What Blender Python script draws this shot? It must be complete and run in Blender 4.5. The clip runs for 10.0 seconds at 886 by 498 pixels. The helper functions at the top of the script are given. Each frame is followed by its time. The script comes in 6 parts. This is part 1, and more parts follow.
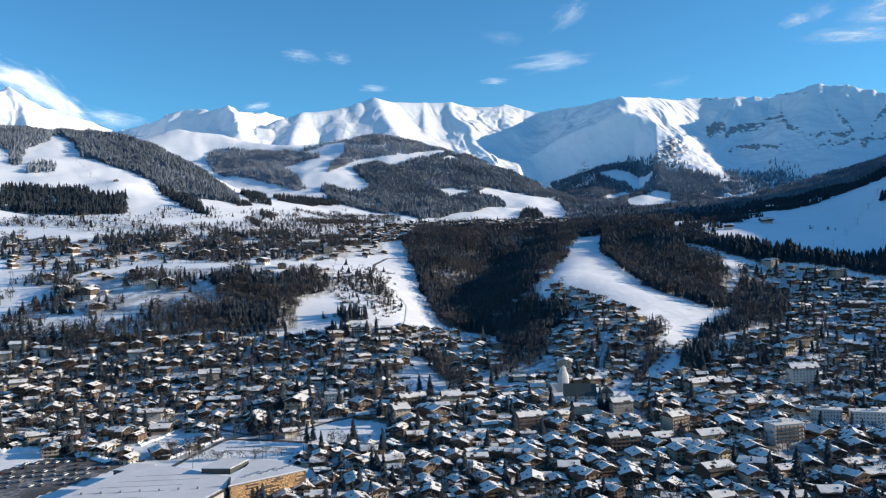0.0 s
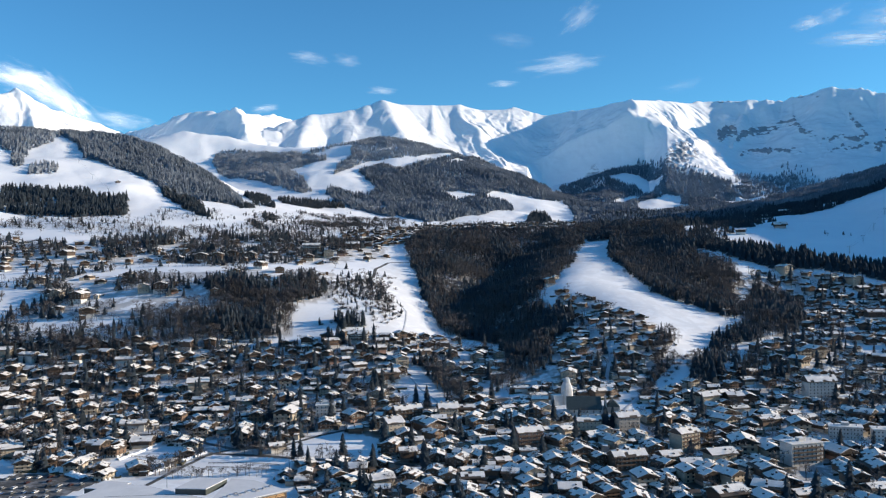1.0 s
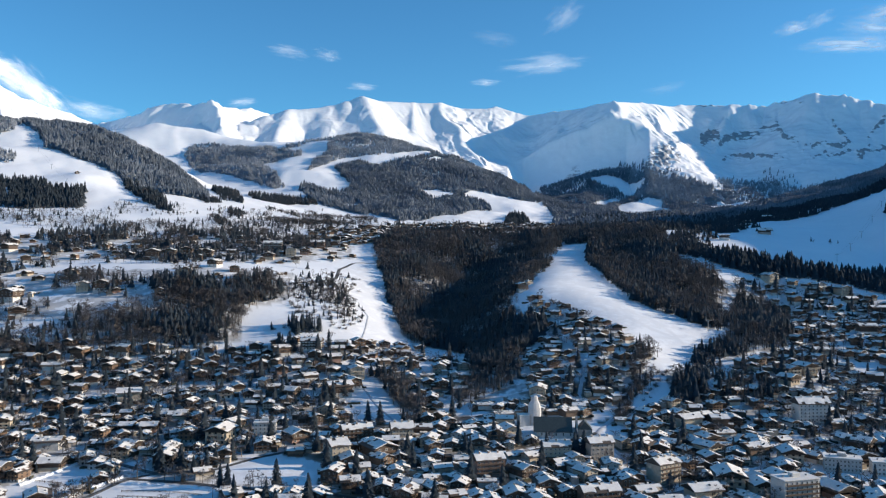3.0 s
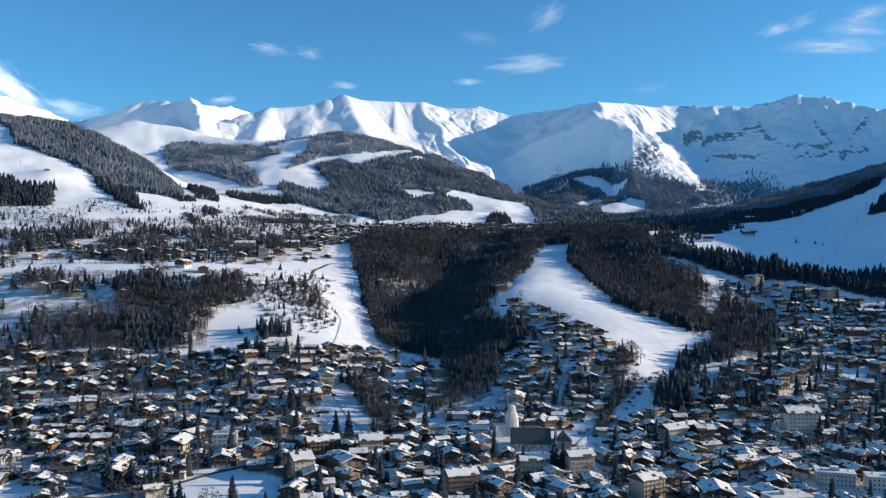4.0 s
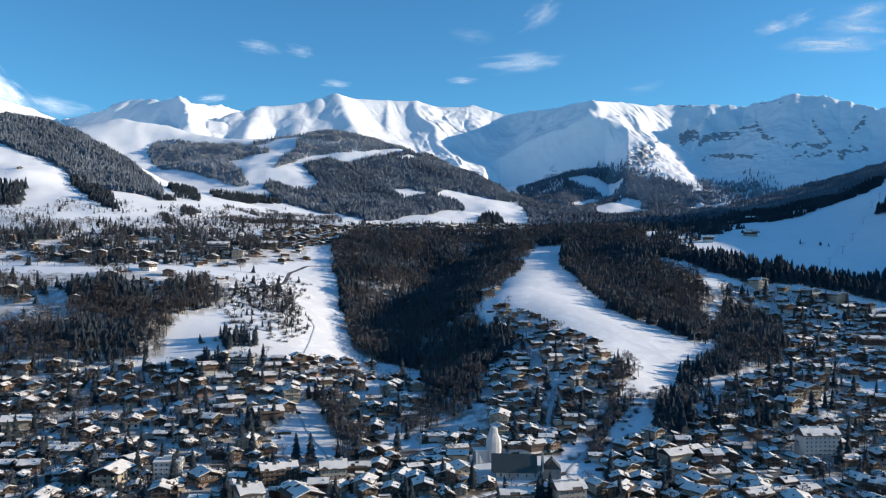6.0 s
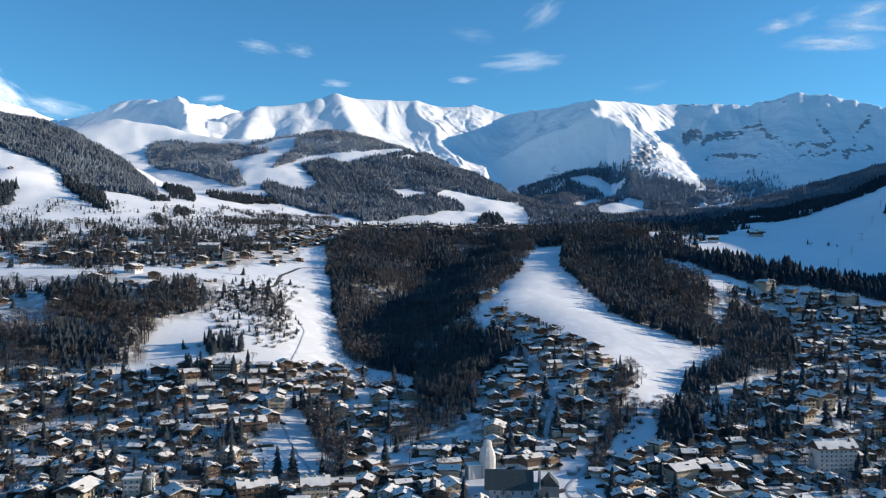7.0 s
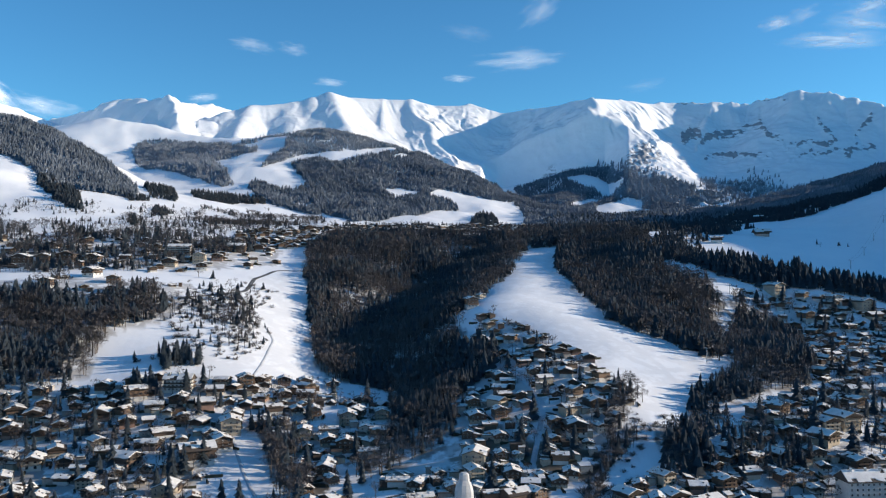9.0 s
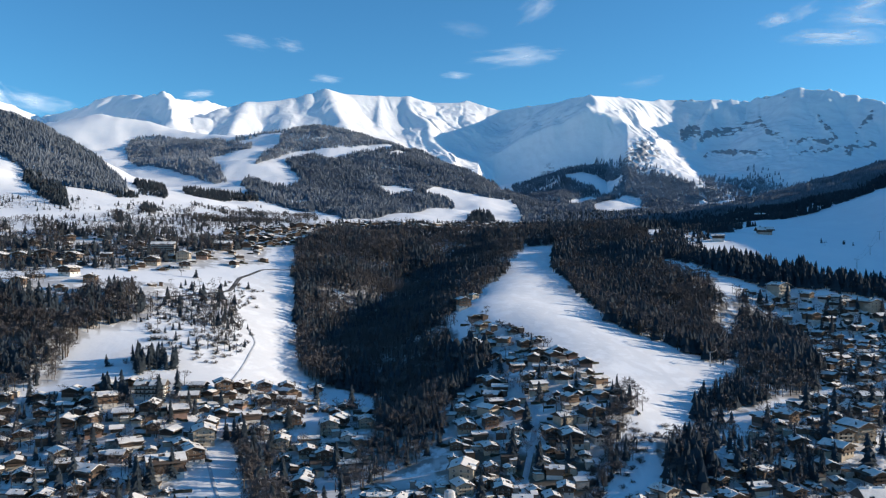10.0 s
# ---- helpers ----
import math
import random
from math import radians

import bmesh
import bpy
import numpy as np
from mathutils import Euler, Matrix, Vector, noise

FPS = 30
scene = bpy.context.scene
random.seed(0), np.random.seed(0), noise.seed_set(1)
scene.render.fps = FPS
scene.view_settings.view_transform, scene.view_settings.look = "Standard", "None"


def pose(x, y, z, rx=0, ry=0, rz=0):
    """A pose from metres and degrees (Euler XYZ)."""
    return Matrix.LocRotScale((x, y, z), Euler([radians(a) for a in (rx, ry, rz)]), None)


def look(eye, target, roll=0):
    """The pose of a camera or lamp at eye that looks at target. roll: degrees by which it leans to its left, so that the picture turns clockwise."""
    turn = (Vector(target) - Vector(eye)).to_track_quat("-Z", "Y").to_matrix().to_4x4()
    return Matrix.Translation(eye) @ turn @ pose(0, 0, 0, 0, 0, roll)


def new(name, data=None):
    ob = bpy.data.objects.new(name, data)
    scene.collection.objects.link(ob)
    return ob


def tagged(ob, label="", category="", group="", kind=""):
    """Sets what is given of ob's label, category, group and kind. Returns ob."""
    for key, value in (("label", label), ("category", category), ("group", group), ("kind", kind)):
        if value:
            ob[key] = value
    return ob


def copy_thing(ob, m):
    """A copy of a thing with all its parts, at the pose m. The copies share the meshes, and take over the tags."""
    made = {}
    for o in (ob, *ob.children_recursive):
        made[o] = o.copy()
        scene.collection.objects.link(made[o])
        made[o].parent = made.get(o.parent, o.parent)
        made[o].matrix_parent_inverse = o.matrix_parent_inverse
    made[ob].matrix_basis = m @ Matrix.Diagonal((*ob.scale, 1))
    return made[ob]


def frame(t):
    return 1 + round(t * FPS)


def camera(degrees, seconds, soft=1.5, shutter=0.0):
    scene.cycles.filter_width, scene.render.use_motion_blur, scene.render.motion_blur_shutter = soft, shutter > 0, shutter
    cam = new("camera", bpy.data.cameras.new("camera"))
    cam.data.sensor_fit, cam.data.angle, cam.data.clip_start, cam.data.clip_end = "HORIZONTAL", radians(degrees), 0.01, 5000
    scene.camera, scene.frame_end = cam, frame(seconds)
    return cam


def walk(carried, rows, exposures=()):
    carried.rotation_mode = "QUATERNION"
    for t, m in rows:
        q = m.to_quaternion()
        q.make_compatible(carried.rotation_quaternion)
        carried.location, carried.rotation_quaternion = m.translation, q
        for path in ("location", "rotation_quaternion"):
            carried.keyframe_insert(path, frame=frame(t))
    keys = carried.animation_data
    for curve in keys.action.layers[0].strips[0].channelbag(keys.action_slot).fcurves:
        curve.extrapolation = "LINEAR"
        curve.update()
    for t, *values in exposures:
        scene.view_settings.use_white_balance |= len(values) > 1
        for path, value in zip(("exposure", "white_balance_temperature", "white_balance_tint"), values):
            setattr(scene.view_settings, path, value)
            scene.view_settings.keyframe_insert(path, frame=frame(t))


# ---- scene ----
cam = camera(56.2, 10.0, soft=1.2)
METRES, EYE, TILT, LEAN, TURN = 340.0, 112.0, 0.0, 1.4, 0.0
ROWS = [
    (0.0, 0.0025, 0.0065, 0.0, 0.0, 0.0, 0.0),
    (0.5, 0.0162, 0.0550, 0.0021, 0.5, 0.17, 0.05),
    (1.0, 0.03, 0.1032, 0.0042, 0.66, 0.22, -0.27),
    (1.5, 0.0434, 0.1525, 0.006, 0.6, 0.21, -0.76),
    (2.0, 0.0552, 0.2016, 0.0078, 0.27, 0.17, -1.12),
    (2.5, 0.0671, 0.2505, 0.0093, -0.08, 0.19, -1.26),
    (4.0, 0.1028, 0.395, 0.0131, -1.77, 0.26, -1.49),
    (4.5, 0.1143, 0.4427, 0.0143, -2.01, 0.28, -1.53),
    (5.0, 0.126, 0.4907, 0.0156, -2.04, 0.26, -1.54),
    (5.5, 0.1378, 0.5387, 0.0169, -2.08, 0.28, -1.52),
    (7.0, 0.1736, 0.6781, 0.0202, -1.9, 0.36, -1.42),
    (7.5, 0.1865, 0.7292, 0.0214, -1.8, 0.37, -1.39),
    (8.0, 0.1987, 0.7772, 0.0225, -1.82, 0.38, -1.37),
    (8.5, 0.211, 0.8252, 0.0231, -1.92, 0.4, -1.33),
    (9.0, 0.2231, 0.8735, 0.0239, -2.01, 0.42, -1.31),
    (9.5, 0.2344, 0.9212, 0.0247, -2.08, 0.39, -1.35),
    (10.0, 0.2458, 0.9688, 0.0257, -2.12, 0.29, -1.38),
]
walk(cam, [(t, pose(0, 0, EYE, TILT, LEAN, TURN) @ pose(METRES * x, METRES * y, METRES * z, 90 + pitch, roll, yaw)) for t, x, y, z, yaw, pitch, roll in ROWS],
     exposures=[(0.0, 0.56), (5.0, 0.51), (10.0, 0.49)])

# ---- light: clear winter sky, low sun from the side and a little ahead ----
SUN_AZIMUTH, SUN_HEIGHT = 88.0, 15.5
world = bpy.data.worlds.new("sky")
scene.world = world
world.use_nodes = True
wn = world.node_tree
sky = wn.nodes.new("ShaderNodeTexSky")
sky.sky_type, sky.sun_disc = "NISHITA", False
sky.sun_elevation, sky.sun_rotation = radians(SUN_HEIGHT), radians(SUN_AZIMUTH)
sky.altitude, sky.air_density, sky.dust_density, sky.ozone_density = 1300, 1.0, 0.2, 3.0
background = wn.nodes["Background"]
background.inputs["Strength"].default_value = 0.115
tint = wn.nodes.new("ShaderNodeMix")
tint.data_type, tint.blend_type = "RGBA", "MULTIPLY"
tint.inputs[0].default_value, tint.inputs[7].default_value = 1.0, (0.43, 0.89, 1.07, 1)
wn.links.new(sky.outputs[0], tint.inputs[6])
wn.links.new(tint.outputs[2], background.inputs["Color"])
sun_data = bpy.data.lights.new("sun", "SUN")
sun_data.energy, sun_data.angle, sun_data.color = 4.6, radians(0.5), (1.0, 0.865, 0.70)
sun = new("sun", sun_data)
a, e = radians(SUN_AZIMUTH), radians(SUN_HEIGHT)
sun.matrix_world = look((math.sin(a) * math.cos(e) * 900, math.cos(a) * math.cos(e) * 900, math.sin(e) * 900 + 300), (0, 0, 300))

# ---- materials ----
def material(name, colours, scale=1.0, rough=0.8, metal=0.0, bump=0.0, bump_scale=6.0, vary=0.0, detail=4.0, coords="Object", island=False, leafy=0.0):
    """A surface whose colour wanders between the given colours by two sizes of noise; vary: how much each piece differs in brightness."""
    m = bpy.data.materials.new(name)
    m.use_nodes = True
    nt = m.node_tree
    n, l = nt.nodes, nt.links
    bsdf = n["Principled BSDF"]
    bsdf.inputs["Roughness"].default_value, bsdf.inputs["Metallic"].default_value = rough, metal
    tc = n.new("ShaderNodeTexCoord")
    geo = n.new("ShaderNodeNewGeometry")
    where = tc.outputs["Object"] if coords == "Object" else geo.outputs["Position"]
    big, fine = n.new("ShaderNodeTexNoise"), n.new("ShaderNodeTexNoise")
    for tex, s in ((big, scale), (fine, scale * 7.3)):
        tex.inputs["Scale"].default_value, tex.inputs["Detail"].default_value = s, detail
        l.new(where, tex.inputs["Vector"])
    mix = n.new("ShaderNodeMix")
    mix.data_type = "FLOAT"
    mix.inputs[0].default_value = 0.4
    l.new(big.outputs[0], mix.inputs[2])
    l.new(fine.outputs[0], mix.inputs[3])
    ramp = n.new("ShaderNodeValToRGB")
    ramp.color_ramp.elements[0].position, ramp.color_ramp.elements[1].position = 0.33, 0.67
    ramp.color_ramp.elements[0].color, ramp.color_ramp.elements[1].color = (*colours[0], 1), (*colours[-1], 1)
    for i, c in enumerate(colours[1:-1]):
        ramp.color_ramp.elements.new(0.33 + 0.34 * (i + 1) / (len(colours) - 1)).color = (*c, 1)
    l.new(mix.outputs[0], ramp.inputs[0])
    out = ramp.outputs[0]
    if vary:
        info = n.new("ShaderNodeObjectInfo")
        hsv = n.new("ShaderNodeHueSaturation")
        span = n.new("ShaderNodeMapRange")
        span.inputs["To Min"].default_value, span.inputs["To Max"].default_value = 1 - vary, 1 + vary
        l.new(geo.outputs["Random Per Island"] if island else info.outputs["Random"], span.inputs["Value"])
        l.new(span.outputs[0], hsv.inputs["Value"])
        l.new(out, hsv.inputs["Color"])
        out = hsv.outputs[0]
    l.new(out, bsdf.inputs["Base Color"])
    if bump:
        rel, bn = n.new("ShaderNodeTexNoise"), n.new("ShaderNodeBump")
        rel.inputs["Scale"].default_value, rel.inputs["Detail"].default_value = bump_scale, 5
        bn.inputs["Strength"].default_value, bn.inputs["Distance"].default_value = 1.0, bump
        l.new(where, rel.inputs["Vector"])
        l.new(rel.outputs[0], bn.inputs["Height"])
        l.new(bn.outputs[0], bsdf.inputs["Normal"])
    if leafy:
        # a crown of needles or twigs scatters like a mass open to the sky, not like its few large facets
        up, mixn = n.new("ShaderNodeCombineXYZ"), n.new("ShaderNodeMix")
        up.inputs[2].default_value = 1.0
        mixn.data_type = "VECTOR"
        mixn.inputs[0].default_value = leafy
        l.new(geo.outputs["Normal"], mixn.inputs[4])
        l.new(up.outputs[0], mixn.inputs[5])
        unit = n.new("ShaderNodeVectorMath")
        unit.operation = "NORMALIZE"
        l.new(mixn.outputs[1], unit.inputs[0])
        l.new(unit.outputs[0], bsdf.inputs["Normal"])
        bsdf.inputs["Specular IOR Level"].default_value = 0.1
    return m


def rocky_snow(name, rock):
    """Snow through which bare rock breaks where the mesh's own "rock" value and a fine noise allow it."""
    m = material(name, [(0.86, 0.88, 0.90), (0.92, 0.93, 0.94)], 0.01, 0.65, 0, 3.0, 0.02, coords="World")
    n, l = m.node_tree.nodes, m.node_tree.links
    bsdf = n["Principled BSDF"]
    snow = bsdf.inputs["Base Color"].links[0].from_socket
    geo, tex, bare = n.new("ShaderNodeNewGeometry"), n.new("ShaderNodeTexNoise"), n.new("ShaderNodeAttribute")
    bare.attribute_name = "rock"
    tex.inputs["Scale"].default_value, tex.inputs["Detail"].default_value, tex.inputs["Roughness"].default_value = 0.03, 7, 0.7
    l.new(geo.outputs["Position"], tex.inputs["Vector"])
    add, edge, mix = n.new("ShaderNodeMath"), n.new("ShaderNodeMapRange"), n.new("ShaderNodeMix")
    add.operation = "MULTIPLY_ADD"
    add.inputs[1].default_value = 0.9
    l.new(tex.outputs[0], add.inputs[0])
    l.new(bare.outputs["Fac"], add.inputs[2])
    edge.inputs["From Min"].default_value, edge.inputs["From Max"].default_value, edge.inputs["To Max"].default_value = 0.92, 1.12, 0.85
    l.new(add.outputs[0], edge.inputs["Value"])
    mix.data_type = "RGBA"
    l.new(edge.outputs[0], mix.inputs[0])
    l.new(snow, mix.inputs[6])
    mix.inputs[7].default_value = (*rock, 1)
    l.new(mix.outputs[2], bsdf.inputs["Base Color"])
    return m


def trodden_shade_snow(name):
    """Open snow that gives way to lanes, wet yards, frozen grass and painted shade between houses where the mesh's own
    value is high.
    """
    m = material(name, [(0.85, 0.87, 0.89), (0.92, 0.925, 0.93)], 0.03, 0.6, 0, 0.22, 0.16, coords="World")
    n, l = m.node_tree.nodes, m.node_tree.links
    bsdf = n["Principled BSDF"]
    snow = bsdf.inputs["Base Color"].links[0].from_socket
    geo, wear_shade = n.new("ShaderNodeNewGeometry"), n.new("ShaderNodeAttribute")
    wear_shade.attribute_name = "trodden_shade"
    bend, patch, kind_, cell = n.new("ShaderNodeTexNoise"), n.new("ShaderNodeTexNoise"), n.new("ShaderNodeTexNoise"), n.new("ShaderNodeTexVoronoi")
    for tex, scale, detail in ((bend, 0.03, 2), (patch, 0.07, 6), (kind_, 0.045, 4)):
        tex.inputs["Scale"].default_value, tex.inputs["Detail"].default_value = scale, detail
        l.new(geo.outputs["Position"], tex.inputs["Vector"])
    patch.inputs["Roughness"].default_value = 0.65
    # lanes run between the cells of the settlement
    warp = n.new("ShaderNodeVectorMath")
    warp.operation = "MULTIPLY_ADD"
    warp.inputs[1].default_value = (22, 22, 0)
    l.new(bend.outputs["Color"], warp.inputs[0])
    l.new(geo.outputs["Position"], warp.inputs[2])
    flat = n.new("ShaderNodeVectorMath")
    flat.operation = "MULTIPLY"
    flat.inputs[1].default_value = (1, 1, 0)
    l.new(warp.outputs[0], flat.inputs[0])
    cell.feature = "DISTANCE_TO_EDGE"
    cell.inputs["Scale"].default_value = 0.024
    l.new(flat.outputs[0], cell.inputs["Vector"])
    lane = n.new("ShaderNodeMapRange")
    lane.inputs["From Min"].default_value, lane.inputs["From Max"].default_value = 0.085, 0.05
    l.new(cell.outputs["Distance"], lane.inputs["Value"])
    yard = n.new("ShaderNodeMapRange")
    yard.inputs["From Min"].default_value, yard.inputs["From Max"].default_value = 0.43, 0.52
    l.new(patch.outputs[0], yard.inputs["Value"])
    either, amount = n.new("ShaderNodeMath"), n.new("ShaderNodeMath")
    either.operation, amount.operation = "MAXIMUM", "MULTIPLY"
    l.new(lane.outputs[0], either.inputs[0])
    l.new(yard.outputs[0], either.inputs[1])
    l.new(either.outputs[0], amount.inputs[0])
    l.new(wear_shade.outputs["Fac"], amount.inputs[1])
    earth = n.new("ShaderNodeValToRGB")
    for e, (pos, c) in zip((earth.color_ramp.elements[0], earth.color_ramp.elements[1]), ((0.36, (0.07, 0.062, 0.052)), (0.64, (0.36, 0.335, 0.30)))):
        e.position, e.color = pos, (*c, 1)
    earth.color_ramp.elements.new(0.5).color = (0.15, 0.12, 0.085, 1)
    l.new(kind_.outputs[0], earth.inputs[0])
    mix = n.new("ShaderNodeMix")
    mix.data_type, mix.clamp_factor = "RGBA", True
    l.new(amount.outputs[0], mix.inputs[0])
    l.new(snow, mix.inputs[6])
    l.new(earth.outputs[0], mix.inputs[7])
    l.new(mix.outputs[2], bsdf.inputs["Base Color"])
    return m


GROUND = trodden_shade_snow("trodden_shade_snow")
SNOW = material("snow", [(0.85, 0.87, 0.89), (0.92, 0.925, 0.93)], 0.03, 0.6, 0, 0.6, 0.12, coords="World")
ROOF_SNOW = material("roof_snow", [(0.66, 0.63, 0.58), (0.87, 0.84, 0.79)], 0.3, 0.6, 0, 0.12, 1.2, vary=0.04)
THIN_SNOW = material("thin_roof_snow", [(0.60, 0.60, 0.60), (0.74, 0.735, 0.73)], 0.04, 0.7, coords="World")
PEAK_SNOW = rocky_snow("peak_snow", (0.22, 0.23, 0.25))
# lighter and bluer than spruce, with haze over the woods painted in
CONIFER = material("conifer", [(0.050, 0.067, 0.080), (0.095, 0.117, 0.130)], 0.02, 0.9, vary=0.14, island=True, leafy=0.88)
# frost and distant haze are both painted into these two colours
DUST_HAZE = material("dust_haze_conifer", [(0.14, 0.17, 0.20), (0.25, 0.285, 0.32), (0.42, 0.455, 0.49)], 0.008, 0.9, vary=0.16, island=True, leafy=0.85)
FROST_HAZE = material("frost_haze_conifer", [(0.28, 0.315, 0.35), (0.43, 0.465, 0.50), (0.62, 0.65, 0.68)], 0.008, 0.9, vary=0.16, island=True, leafy=0.85)
BARK = material("bark", [(0.06, 0.045, 0.035), (0.12, 0.095, 0.075)], 1.5, 0.9)
TWIG = material("twigs", [(0.14, 0.127, 0.121), (0.245, 0.217, 0.20)], 0.03, 0.95, vary=0.1, island=True, leafy=0.8)
HEDGE = material("hedge", [(0.02, 0.028, 0.015), (0.07, 0.06, 0.04)], 0.6, 0.95, vary=0.3, island=True)
WOOD_DARK = material("dark_timber", [(0.045, 0.031, 0.024), (0.095, 0.065, 0.046)], 0.8, 0.75, vary=0.25)
WOOD_MID = material("brown_timber", [(0.065, 0.042, 0.03), (0.125, 0.08, 0.052)], 0.8, 0.75, vary=0.2)
WOOD_LIGHT = material("honey_timber", [(0.13, 0.08, 0.05), (0.20, 0.125, 0.078)], 0.8, 0.7, vary=0.15)
PLASTER = material("white_render", [(0.50, 0.48, 0.44), (0.64, 0.61, 0.56)], 0.5, 0.9, 0, 0.02, 8, vary=0.1)
PLASTER_CREAM = material("cream_render", [(0.36, 0.30, 0.225), (0.48, 0.41, 0.315)], 0.5, 0.9, 0, 0.02, 8, vary=0.12)
PLASTER_PINK = material("salmon_render", [(0.24, 0.15, 0.115), (0.32, 0.21, 0.165)], 0.5, 0.9, vary=0.1)
STONE = material("stone", [(0.26, 0.23, 0.2), (0.42, 0.38, 0.33)], 0.9, 0.9, 0, 0.05, 3)
SLATE = material("slate_roof", [(0.035, 0.048, 0.045), (0.07, 0.085, 0.08)], 1.0, 0.55, vary=0.1)
ROOF_EDGE = material("roof_boards", [(0.05, 0.038, 0.03), (0.09, 0.07, 0.055)], 1.0, 0.8, vary=0.2)
GLASS = material("window_glass", [(0.02, 0.025, 0.03), (0.04, 0.05, 0.06)], 0.5, 0.12)
ASPHALT = material("asphalt", [(0.035, 0.036, 0.038), (0.075, 0.073, 0.07), (0.30, 0.31, 0.33)], 0.05, 0.85, 0, 0.05, 1.5, coords="World")
PACKED = material("packed_snow", [(0.40, 0.41, 0.43), (0.66, 0.68, 0.70)], 0.12, 0.7, 0, 0.06, 1.0, coords="World")
CONCRETE = material("concrete", [(0.34, 0.33, 0.31), (0.48, 0.47, 0.44)], 0.3, 0.85)
METAL = material("grey_metal", [(0.3, 0.31, 0.32), (0.42, 0.43, 0.44)], 1.0, 0.45, 0.7)
SHEETING = material("white_sheeting", [(0.46, 0.45, 0.43), (0.60, 0.59, 0.57)], 0.25, 0.7, 0, 0.15, 0.7)
WOOD_LIGHT_STRIP = material("larch_cladding", [(0.36, 0.2, 0.085), (0.56, 0.36, 0.17)], 0.35, 0.7, vary=0.25)
RUBBER = material("tyre", [(0.015, 0.015, 0.015), (0.03, 0.03, 0.03)], 3.0, 0.9)
CAR_PAINT = [material(n, [c, tuple(min(1, v * 1.15) for v in c)], 0.5, 0.3, 0.1) for n, c in
             (("paint_silver", (0.42, 0.43, 0.44)), ("paint_black", (0.02, 0.02, 0.022)), ("paint_white", (0.7, 0.7, 0.7)),
              ("paint_red", (0.05, 0.012, 0.012)), ("paint_blue", (0.04, 0.08, 0.18)), ("paint_grey", (0.13, 0.135, 0.14)))]

# ---- land form: spot heights of each landform, joined by a smooth surface ----
VALLEY = [(-600, 480, -22), (-300, 470, -26), (0, 440, -30), (300, 470, -26), (640, 480, -14), (-97, 585, -25),
          (60, 545, -25), (220, 531, -25), (154, 576, -24), (-215, 690, -19), (-31, 742, -13), (101, 712, -12),
          (301, 723, -12), (48, 784, -7), (143, 769, 0), (-343, 766, -10), (-288, 680, -21), (520, 720, 0), (650, 880, 30)]
SHELF = [(-383, 817, 3), (-257, 855, 10), (-165, 882, 14), (-560, 850, 18), (-115, 880, 24), (-30, 914, 23), (-10, 957, 19),
         (27, 918, 13), (-368, 923, 46), (-263, 985, 70), (-331, 999, 72), (-513, 1038, 78), (-199, 1066, 83), (-111, 1168, 86),
         (-326, 1203, 103), (-422, 1316, 130), (-700, 1200, 115), (-330, 1600, 162), (-583, 1550, 182), (-800, 1500, 176), (-60, 1010, 48)]
LEFT_HILL = [(-905, 1700, 236), (-858, 1850, 270), (-655, 1707, 210), (-483, 1724, 200), (-443, 1783, 200), (-692, 1748, 224), (-744, 2055, 312),
             (-1446, 2650, 509), (-1281, 2600, 500), (-1121, 2550, 485), (-1037, 2530, 478), (-946, 2500, 463), (-849, 2450, 430), (-748, 2380, 388), (-642, 2280, 334), (-541, 2130, 274),
             (-925, 2150, 374), (-634, 1930, 258), (-737, 1900, 284), (-595, 1800, 226), (-1088, 2200, 399), (-918, 2000, 320), (-514, 2050, 252), (-476, 1900, 222),
             (-1200, 2950, 420), (-900, 2800, 360), (-640, 2550, 290), (-500, 2350, 262), (-1500, 1700, 330), (-1700, 2300, 520)]
SPUR = [(69, 956, 10), (19, 1255, 84), (140, 1120, 74), (140, 1085, 77), (123, 1038, 73), (125, 1028, 66), (222, 1371, 118),
        (60, 1420, 122), (-42, 1608, 146), (80, 1010, 34), (95, 900, 16), (128, 862, 22), (118, 800, 8), (100, 1500, 138)]
PISTE = [(233, 938, 48), (289, 913, 33), (203, 846, 30), (254, 1295, 100), (200, 1180, 88), (180, 1080, 77), (240, 1040, 66),
         (260, 840, 12), (343, 1423, 140), (370, 1302, 112), (416, 1168, 68), (418, 1178, 76), (330, 1090, 55), (290, 800, 12),
         (195, 1320, 108), (252, 1325, 104), (222, 1385, 121), (266, 1390, 117), (188, 1240, 97), (240, 1240, 91), (168, 1150, 88), (228, 1150, 82), (155, 1070, 80)]
RIGHT_TOWN = [(303, 801, 14), (316, 792, 16), (383, 783, -3), (399, 947, 33), (473, 973, 36), (481, 1149, 52), (511, 1181, 74),
              (565, 1106, 42), (589, 1194, 76), (620, 1000, 34), (800, 1100, 70)]
# spots right of the view are unseen, set to block or pass the sun
RIGHT_SLOPE = [(638, 1343, 119), (605, 1539, 156), (566, 1614, 158), (718, 1330, 100), (708, 1450, 141), (676, 1650, 157), (830, 1750, 187),
               (1049, 1900, 253), (1000, 1400, 260), (1060, 1520, 310), (1350, 1400, 348), (1350, 1310, 330), (1350, 1100, 115), (1350, 1000, 100), (1000, 1250, 245), (1000, 1070, 85), (950, 1000, 75), (1400, 1720, 430), (1550, 2060, 500), (1900, 1800, 540), (1150, 2150, 270), (700, 2000, 180)]
